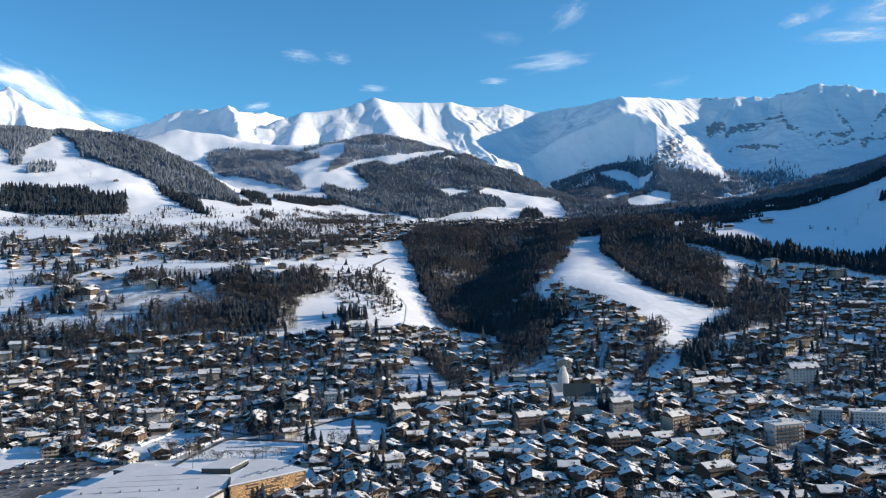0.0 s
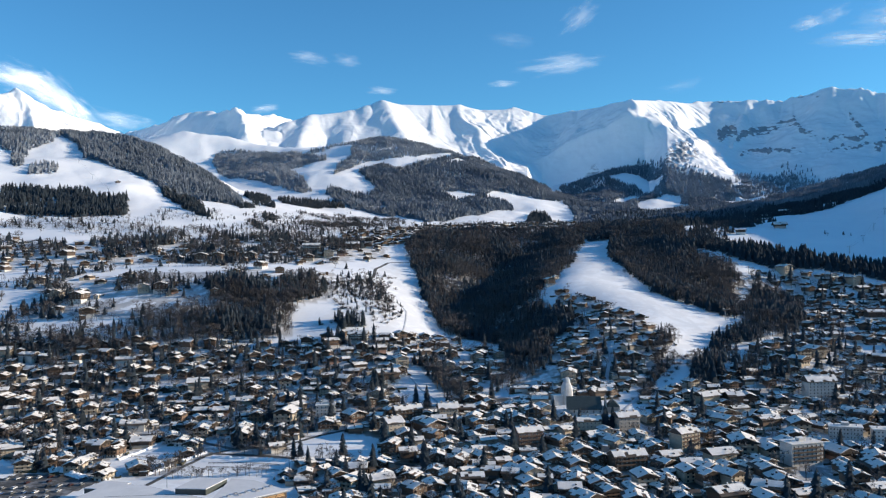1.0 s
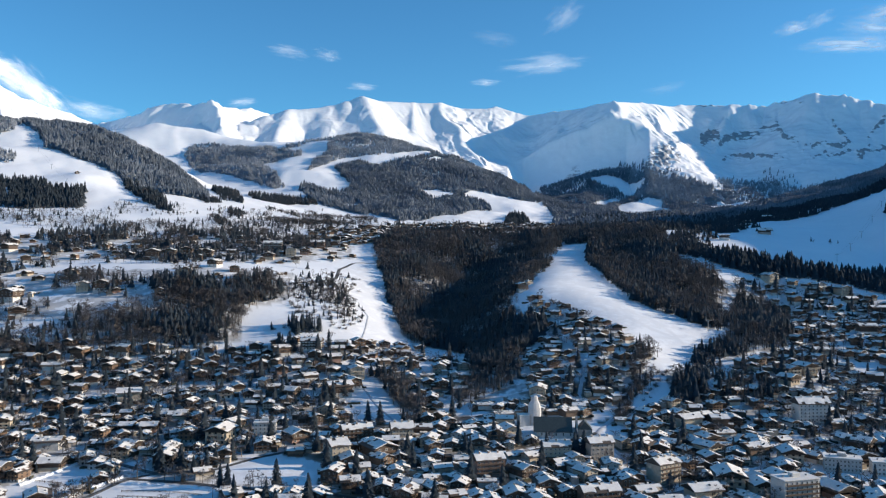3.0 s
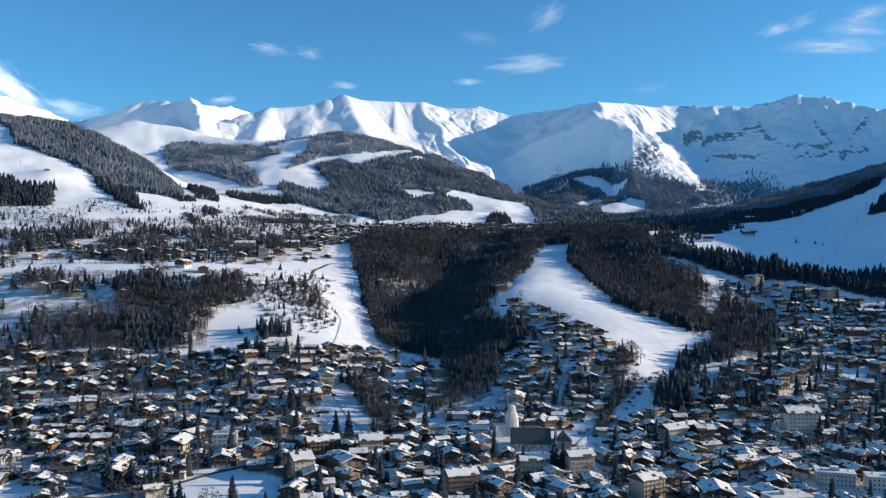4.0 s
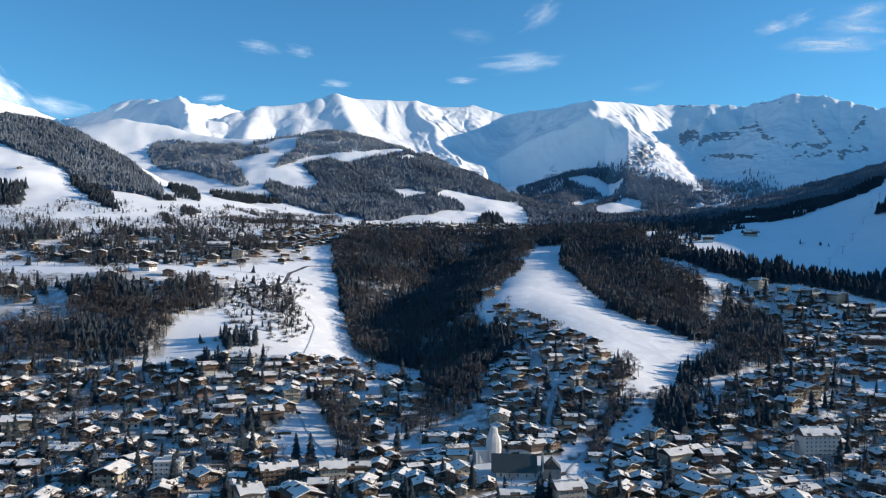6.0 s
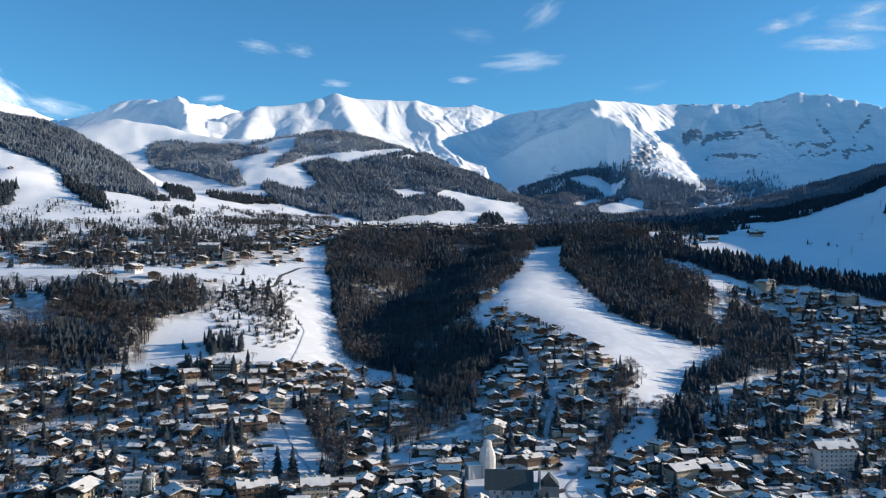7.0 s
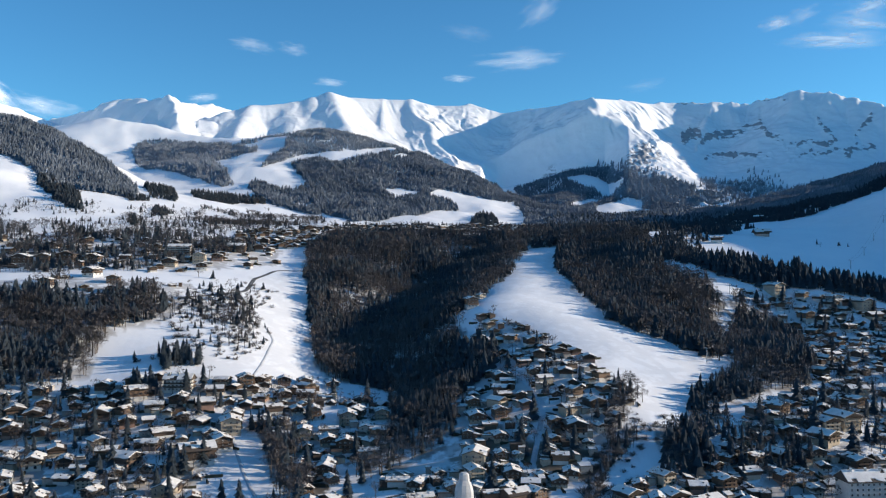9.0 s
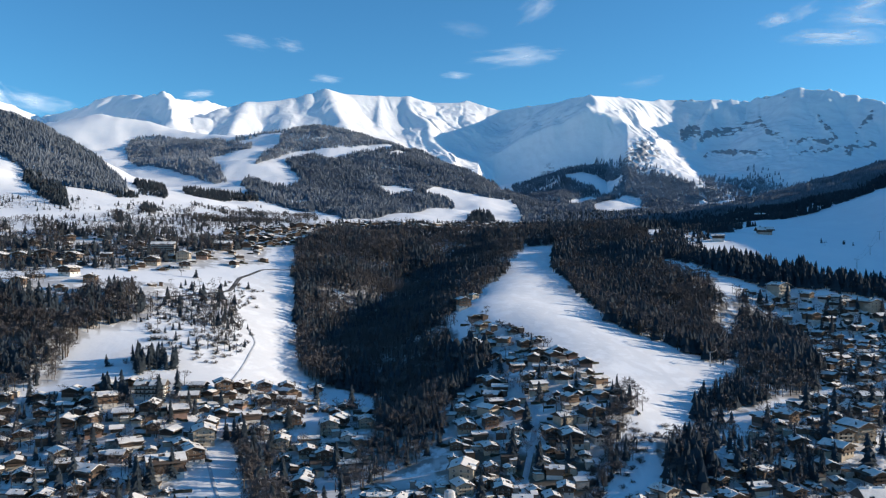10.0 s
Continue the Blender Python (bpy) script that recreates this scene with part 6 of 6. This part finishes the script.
for seed, (line, wide, high) in enumerate([
        ([(-330, 588), (-300, 596), (-270, 590), (-246, 574), (-226, 560)], 6, 2.6), ([(-190, 566), (-178, 592), (-166, 618)], 3, 1.4),
        ([(-158, 604), (-125, 598), (-92, 586), (-50, 580)], 3, 1.3), ([(-170, 562), (-140, 566), (-103, 561)], 3, 1.2), ([(-222, 602), (-212, 626), (-206, 646)], 3, 1.2)]):
    snow_bank(line, wide, high, seed)


def field_fence():
    """The timber fences and scrub that divide the snowy fields beside the sports hall."""
    rng = np.random.default_rng(37)
    for line in ([(-156, 590), (-130, 588), (-106, 581)], [(-155, 581), (-128, 577), (-104, 569)], [(-216, 610), (-200, 606), (-190, 600)]):
        ob = thing("field_fence", pose(*line[0], float(ground_z(*line[0]))), "dark timber fence along a snowy field", "fence", "fences of the fields")
        for (x0, y0), (x1, y1) in zip(line, line[1:]):
            n = int(math.hypot(x1 - x0, y1 - y0) / 3)
            turn = math.degrees(math.atan2(y1 - y0, x1 - x0))
            for i in range(n):
                x, y = x0 + (x1 - x0) * i / n, y0 + (y1 - y0) * i / n
                z = float(ground_z(x, y)) - float(ground_z(*line[0]))
                m = pose(x - line[0][0], y - line[0][1], z, 0, 0, turn)
                part("fence_post", FENCE_POST, [], ob, "", m)
                part("fence_rail", FENCE_RAIL, [], ob, "", m)
    x, y = [], []
    for (x0, y0), (x1, y1), n in (((-182, 570), (-160, 620), 16), ((-170, 560), (-104, 563), 26), ((-210, 640), (-150, 650), 18), ((-200, 600), (-184, 575), 10), ((-120, 603), (-60, 588), 18), ((-240, 600), (-215, 640), 10)):
        k = rng.uniform(0, 1, n)
        x += list(x0 + (x1 - x0) * k + rng.normal(0, 1.5, n))
        y += list(y0 + (y1 - y0) * k + rng.normal(0, 1.5, n))
    x, y = np.array(x), np.array(y)
    plant_many("field_scrub", "leafless shrubs and young trees along the fields", BARE, x, y, rng.uniform(3, 9, len(x)), rng.uniform(0.9, 1.5, len(x)), TWIG, rng)


FENCE_POST = Solid().box(-0.09, 0.09, -0.09, 0.09, -0.4, 1.3).mesh("fence_post", [WOOD_DARK])
FENCE_RAIL = Solid().box(0, 3.0, -0.05, 0.05, 0.45, 0.65).box(0, 3.0, -0.05, 0.05, 0.95, 1.15).mesh("fence_rail", [WOOD_DARK])
field_fence()


def outbuildings():
    """Garages, sheds and low annexes squeezed between the houses, each with a slab of snow on its flat or lean-to roof."""
    rng = np.random.default_rng(29)
    vs, fs, ms, base, sheds = [], [], [], 0, []
    mats = [PLASTER_CREAM, WOOD_DARK, WOOD_MID, STONE, ROOF_SNOW, ROOF_EDGE]
    for hx, hy, hz in zip(HOUSE_X, HOUSE_Y, HOUSE_Z):
        if hy > 1150:
            continue
        for _ in range(2 if (hx - 90) ** 2 + (hy - 620) ** 2 < 200 ** 2 else 1):
            a, r = rng.uniform(0, 6.283), rng.uniform(7, 10)
            x, y = hx + math.cos(a) * r, hy + math.sin(a) * r
            if np.sort(np.hypot(HOUSE_X - x, HOUSE_Y - y))[0] < 6.5 or any(polyline_distance(x, y, line) < 4.5 for line in ROADS.values()):
                continue
            if any(bool(inside(OPEN[o], np.array([x]), np.array([y]))[0]) for o in OPEN):
                continue
            w, d, h, lean = rng.uniform(3, 7.5), rng.uniform(3, 5.5), rng.uniform(2.2, 3.6), rng.choice([0, 0.4, 0.9])
            wall = int(rng.integers(0, 4))
            s, roof, snow = Solid().box(-w / 2, w / 2, -d / 2, d / 2, -3, h, wall), Solid(), Solid()
            o = 0.35
            roof.add([(-w / 2 - o, -d / 2 - o, h), (w / 2 + o, -d / 2 - o, h), (w / 2 + o, d / 2 + o, h + lean), (-w / 2 - o, d / 2 + o, h + lean),
                   (-w / 2 - o, -d / 2 - o, h + .2), (w / 2 + o, -d / 2 - o, h + .2), (w / 2 + o, d / 2 + o, h + lean + .2), (-w / 2 - o, d / 2 + o, h + lean + .2)],
                  [(3, 2, 1, 0), (4, 5, 6, 7), (0, 1, 5, 4), (1, 2, 6, 5), (2, 3, 7, 6), (3, 0, 4, 7)], 5)
            if rng.uniform() < 0.8:
                k, q = rng.uniform(0.55, 1), rng.uniform(0.2, 0.4)
                snow.add([(-w / 2 - .2, -d / 2 * k, h + .2 + lean * (1 - k) / 2), (w / 2 * k, -d / 2 * k, h + .2 + lean * (1 - k) / 2), (w / 2 + .2, d / 2 + .2, h + lean + .2), (-w / 2 - .1, d / 2 + .2, h + lean + .2),
                       (-w / 2, -d / 2 * k + .1, h + .2 + q), (w / 2 * k - .1, -d / 2 * k + .1, h + .2 + q), (w / 2, d / 2, h + lean + .2 + q), (-w / 2, d / 2, h + lean + .2 + q)],
                      [(4, 5, 6, 7), (0, 1, 5, 4), (1, 2, 6, 5), (2, 3, 7, 6), (3, 0, 4, 7)], 4)
            t = rng.choice([0.14, 1.71]) + rng.normal(0, 0.2)
            sheds.append((math.hypot(x - 40, (y - 690) / 1.5), x, y, t, wall, s, roof, snow))
    sheds.sort(key=lambda q: q[0])
    for i, (_, x, y, t, wall, s, roof, snow) in enumerate(sheds):
        z = float(ground_z(x, y))
        if i < 75:
            what = ("cream rendered garage", "dark timber shed", "brown timber shed", "stone annexe")[wall]
            ob = thing("garage" if wall == 0 else "annexe" if wall == 3 else "shed", pose(x, y, z, 0, 0, math.degrees(t)), what + (" with snow on its low roof" if snow.v else " with a bare low roof"), "outbuilding", "outbuildings of the town")
            for name, solid, mat in (("wall", s, wall), ("roof", roof, 5), ("roof_snow", snow, 4)):
                if solid.v:
                    solid.m = [0] * len(solid.f)
                    part(name, solid, [mats[mat]], ob)
            continue
        for solid in (s, roof, snow):
            if solid.v:
                v, f = np.array(solid.v), np.array(solid.f)
                c, q = math.cos(t), math.sin(t)
                vs.append(np.stack([v[:, 0] * c - v[:, 1] * q + x, v[:, 0] * q + v[:, 1] * c + y, v[:, 2] + z], -1))
                fs.append(f + base)
                ms.append(solid.m)
                base += len(v)
    tagged(new("outbuildings", fast_mesh("outbuildings", np.vstack(vs), np.vstack(fs), mats, np.concatenate(ms))), "garages, sheds and annexes with snowy flat roofs", "outbuildings", kind="stuff")


outbuildings()

# ---- what stands alone on the slopes ----
def lift_pylon(x, y, turn, height=11.0):
    z = float(ground_z(x, y))
    ob = thing("lift_pylon", pose(x, y, z, 0, 0, turn), "grey steel ski lift pylon standing in snow", "pylon", "ski lift pylons")
    mast = Solid()
    mast.prism([(-0.35, -1), (0.35, -1), (0.2, height), (-0.2, height)], -0.3, 0.3)
    part("mast", mast, [METAL], ob)
    part("crossarm", Solid().box(-2.6, 2.6, -0.2, 0.2, height - 0.3, height + 0.1), [METAL], ob)
    for sx in (-2.5, 2.5):
        part("sheave_train", Solid().box(sx - 0.15, sx + 0.15, -1.2, 1.2, height - 0.1, height + 0.25), [RUBBER], ob)
    return x, y, z + height


def lift_line(points, turn):
    tops = [lift_pylon(px, py, turn) for px, py in points]
    for side in (-2.5, 2.5):
        data = bpy.data.curves.new("lift_cable", "CURVE")
        data.dimensions, data.bevel_depth = "3D", 0.06
        spline = data.splines.new("POLY")
        c, s = math.cos(radians(turn)) * side, math.sin(radians(turn)) * side
        pts = []
        for (x0, y0, z0), (x1, y1, z1) in zip(tops, tops[1:]):
            for i in range(6):
                k = i / 6
                pts.append((x0 + (x1 - x0) * k + c, y0 + (y1 - y0) * k + s, z0 + (z1 - z0) * k + 0.25 - 4 * 2.5 * k * (1 - k), 1))
        pts.append((tops[-1][0] + c, tops[-1][1] + s, tops[-1][2] + 0.25, 1))
        spline.points.add(len(pts) - 1)
        spline.points.foreach_set("co", [v for p in pts for v in p])
        data.materials.append(METAL)
        tagged(new("lift_cable", data), "steel haul rope of the ski lift", "cable", "ski lift cables")


lift_line([(600, 1275), (655, 1345), (710, 1420), (770, 1500), (835, 1590), (905, 1690)], -42)
lift_line([(-640, 1690), (-735, 1830), (-830, 1970), (-925, 2110), (-1020, 2260), (-1085, 2380)], 32)
lift_line([(300, 925), (345, 1010), (385, 1095), (416, 1180)], -25)


def lone_house(x, y, kind, turn, size, label):
    """A chalet standing apart, with all its parts."""
    w, l, floors, pitch, base, wood, balc, bare, _ = KINDS[kind]
    parts, wins = chalet_parts(house_rng, w, l, floors, pitch, base, wood, balc, bare)
    ob = thing("farmhouse", pose(x, y, float(ground_z(x, y)), 0, 0, turn), label, "house")
    ob.scale = (size, size, size)
    add_parts(ob, parts)
    for m in wins:
        part("window", WINDOW_MESH, [], ob, "", m)


for spec in [(567, 1452, 5, 80, 2.2, "large dark farmhouse alone on the shaded snow slope"), (480, 1392, 0, 70, 1.4, "dark timber chalet beside the shaded slope"),
             (528, 1252, 5, 20, 1.5, "dark chalet at the edge of the spruces"), (758, 1915, 7, 60, 1.3, "large dark chalet above the shaded slope"), (700, 1985, 0, 50, 1.2, "dark chalet among the valley spruces"), (-745, 1905, 9, 40, 1.2, "small dark hut on the open ski slope"),
             (128, 1050, 3, 10, 1.1, "orange timber chalet at the edge of the piste"), (140, 1095, 2, 30, 0.9, "small chalet among trees above the piste"),
             (-345, 1205, 7, 8, 1.4, "broad honey-brown chalet in a row on the terrace"), (-324, 1212, 3, 6, 1.45, "broad timber chalet with balconies on the terrace"),
             (-309, 1232, 7, 10, 1.45, "broad chalet with pale balconies on the terrace"), (-284, 1242, 1, 4, 1.5, "brown terrace chalet with wide snowy roof"), (-247, 1143, 0, -14, 1.5, "tall dark chalet below the terrace"),
             (-215, 1112, 11, 12, 1.2, "timber chalet at the edge of the snowy shelf"), (-262, 1072, 3, 10, 1.1, "sunlit timber chalet among the shelf trees"), (-201, 1250, 1, 4, 1.4, "brown chalet in front of the hotel"),
             (-176, 1282, 4, 8, 1.3, "cream terrace house with snowy roof"), (-163, 1240, 0, 12, 1.3, "dark chalet on the sunny terrace edge"), (-160, 1303, 6, 6, 1.3, "salmon and timber chalet on the terrace"),
             (-263, 985, 11, 8, 1.1, "timber chalet with snowy roof among trees"), (-331, 1000, 7, 12, 1.25, "broad brown chalet on the snowy shelf"),
             (-352, 1002, 4, 16, 1.1, "broad low house on the snowy shelf"), (-420, 985, 7, -8, 1.3, "wide chalet in the snowy meadow"),
             (-450, 1000, 4, -10, 1.2, "wide brown house in the snowy meadow"), (-395, 940, 3, 25, 1.1, "timber chalet with balconies in the snowy meadow"),
             (-430, 955, 0, 12, 1.1, "dark chalet in the snowy meadow"), (-200, 1066, 1, 10, 1.0, "brown chalet above the wooded bank"),
             (-46, 905, 3, 20, 1.1, "timber chalet at the foot of the ski slope"), (-36, 917, 0, -15, 1.0, "dark chalet at the foot of the ski slope"),
             (-8, 940, 1, 10, 1.0, "brown chalet beside the dark wood"), (12, 948, 0, 15, 1.0, "dark chalet beside the dark wood"), (-22, 928, 6, 8, 1.0, "salmon and timber chalet by the ski slope"),
             (20, 1310, 8, 0, 1.0, "white house hidden among the spruces"), (470, 1192, 4, 20, 1.3, "pale house at the top of the ravine"),
             (520, 1165, 8, 15, 1.4, "pale house with flat snowy roof by the spruces"), (545, 1150, 4, 12, 1.3, "pale house with snowy roof by the spruces")]:
    lone_house(*spec)

# ---- thin clouds far behind the crest ----
def cloud_material():
    """Torn vapour: thick in the middle of its sheet, frayed by two sizes of noise; the object's own alpha says how dense it is."""
    m = bpy.data.materials.new("cloud")
    m.use_nodes = True
    n, l = m.node_tree.nodes, m.node_tree.links
    n.clear()

    def maths(kind_, a, b, c=None):
        q = n.new("ShaderNodeMath")
        q.operation = kind_
        for socket, v in zip(q.inputs, (a, b, c)):
            if v is None:
                continue
            if isinstance(v, (int, float)):
                socket.default_value = v
            else:
                l.new(v, socket)
        return q.outputs[0]

    out, mix = n.new("ShaderNodeOutputMaterial"), n.new("ShaderNodeMixShader")
    clear, white = n.new("ShaderNodeBsdfTransparent"), n.new("ShaderNodeBsdfDiffuse")
    white.inputs["Color"].default_value = (0.9, 0.91, 0.93, 1)
    tc, info = n.new("ShaderNodeTexCoord"), n.new("ShaderNodeObjectInfo")
    away = n.new("ShaderNodeVectorMath")
    away.operation = "ADD"
    l.new(tc.outputs["Object"], away.inputs[0])
    l.new(maths("MULTIPLY", info.outputs["Random"], 50.0), away.inputs[1])
    drawn = n.new("ShaderNodeMapping")
    drawn.inputs["Scale"].default_value = (1.0, 1.5, 1)
    drawn.inputs["Rotation"].default_value = (0, 0, 0.25)
    l.new(away.outputs[0], drawn.inputs["Vector"])
    warp, fray = n.new("ShaderNodeTexNoise"), n.new("ShaderNodeTexNoise")
    for tex, size, detail, rough in ((warp, 1.3, 3, 0.5), (fray, 2.2, 7, 0.62)):
        tex.inputs["Scale"].default_value, tex.inputs["Detail"].default_value, tex.inputs["Roughness"].default_value = size, detail, rough
        l.new(drawn.outputs[0], tex.inputs["Vector"])
    pull, centre = n.new("ShaderNodeVectorMath"), n.new("ShaderNodeVectorMath")
    centre.operation, pull.operation = "SUBTRACT", "MULTIPLY_ADD"
    centre.inputs[1].default_value = (0.5, 0.5, 0.5)
    l.new(warp.outputs["Color"], centre.inputs[0])
    l.new(centre.outputs[0], pull.inputs[0])
    pull.inputs[1].default_value = (0.8, 0.9, 0)
    l.new(tc.outputs["Object"], pull.inputs[2])
    flat = n.new("ShaderNodeVectorMath")
    flat.operation = "MULTIPLY"
    flat.inputs[1].default_value = (1, 1, 0)
    l.new(pull.outputs[0], flat.inputs[0])
    far = n.new("ShaderNodeVectorMath")
    far.operation = "LENGTH"
    l.new(flat.outputs[0], far.inputs[0])
    rim = n.new("ShaderNodeVectorMath")
    rim.operation = "LENGTH"
    level = n.new("ShaderNodeVectorMath")
    level.operation = "MULTIPLY"
    level.inputs[1].default_value = (1, 1, 0)
    l.new(tc.outputs["Object"], level.inputs[0])
    l.new(level.outputs[0], rim.inputs[0])
    body = maths("SUBTRACT", 1.0, far.outputs["Value"])
    dense = maths("MULTIPLY_ADD", fray.outputs[0], 1.5, maths("MULTIPLY_ADD", body, 1.3, -0.95))
    span = n.new("ShaderNodeMapRange")
    span.interpolation_type = "SMOOTHSTEP"
    span.inputs["From Min"].default_value, span.inputs["From Max"].default_value = 0.05, 1.7
    l.new(dense, span.inputs["Value"])
    edge = n.new("ShaderNodeMapRange")
    edge.inputs["From Min"].default_value, edge.inputs["From Max"].default_value = 1.0, 0.75
    l.new(rim.outputs["Value"], edge.inputs["Value"])
    l.new(maths("MULTIPLY", maths("MULTIPLY", span.outputs[0], edge.outputs[0]), info.outputs["Alpha"]), mix.inputs[0])
    l.new(clear.outputs[0], mix.inputs[1])
    l.new(white.outputs[0], mix.inputs[2])
    l.new(mix.outputs[0], out.inputs["Surface"])
    return m


CLOUD = cloud_material()


def cloud(bearing, rise, wide, high, tilt, density):
    """A thin bank of cloud by its bearing and height angle from the valley; wide and high in degrees."""
    d = 4720.0
    a = radians(bearing)
    x, y, z = RANGE_EYE[0] + d * math.sin(a) * 0.985, RANGE_EYE[1] + d * math.cos(a) * 0.985, RANGE_EYE[2] + d * rise
    n = 15
    u, v = np.meshgrid(np.linspace(-1, 1, n), np.linspace(-1, 1, n))
    w = 0.12 * (1 - u * u) * (1 - v * v)
    me = fast_mesh("cloud", np.stack([u, v, w], -1).reshape(-1, 3), grid_faces(n, n), [CLOUD], smooth=True)
    ob = new("cloud", me)
    ob.color = (1, 1, 1, density)
    ob.matrix_basis = pose(x, y, z, 90, 0, 44 - bearing) @ pose(0, 0, 0, 0, 0, tilt + math.degrees(math.atan(rise * 0.69))) @ Matrix.Diagonal((d * radians(wide) / 2 / 0.72, d * radians(high) / 2, 60, 1))
    tagged(ob, "dense white cloud bank behind the peak" if density > 0.7 and bearing < 0 else "thin white wisp of cloud in the blue sky", "cloud", kind="structure")
    ob.visible_shadow = False


for spec in [(7.68, 0.2237, 8.0, 2.1, 3, 0.5), (8.86, 0.2789, 4.1, 2.3, 22, 0.3), (3.36, 0.2035, 3.1, 0.7, 0, 0.4), (-5.24, 0.1984, 3.0, 0.9, 0, 0.35), (-10.34, 0.2372, 3.9, 1.3, -6, 0.25),
             (-7.66, 0.2343, 2.7, 1.3, -4, 0.2), (4.04, 0.2558, 4.4, 1.5, -4, 0.1), (15.57, 0.1895, 3.9, 1.1, 6, 0.14), (23.67, 0.2472, 3.2, 1.3, 6, 0.6), (25.17, 0.2531, 2.9, 1.4, 14, 0.4),
             (27.36, 0.2228, 8.3, 1.7, -3, 0.85), (28.18, 0.2404, 5.9, 1.9, -6, 0.6), (28.68, 0.2551, 5.4, 1.6, 4, 0.7), (-27.76, 0.1899, 8.3, 3.3, -16, 0.72), (-26.25, 0.1741, 5.4, 3.2, -36, 0.72),
             (-28.65, 0.1961, 5.4, 2.1, -4, 0.6), (-23.07, 0.1565, 5.9, 1.9, -4, 0.4), (-13.34, 0.175, 2.9, 0.8, 6, 0.45), (-25.1, 0.1638, 3.4, 2.1, -30, 0.7)]:
    cloud(*spec)
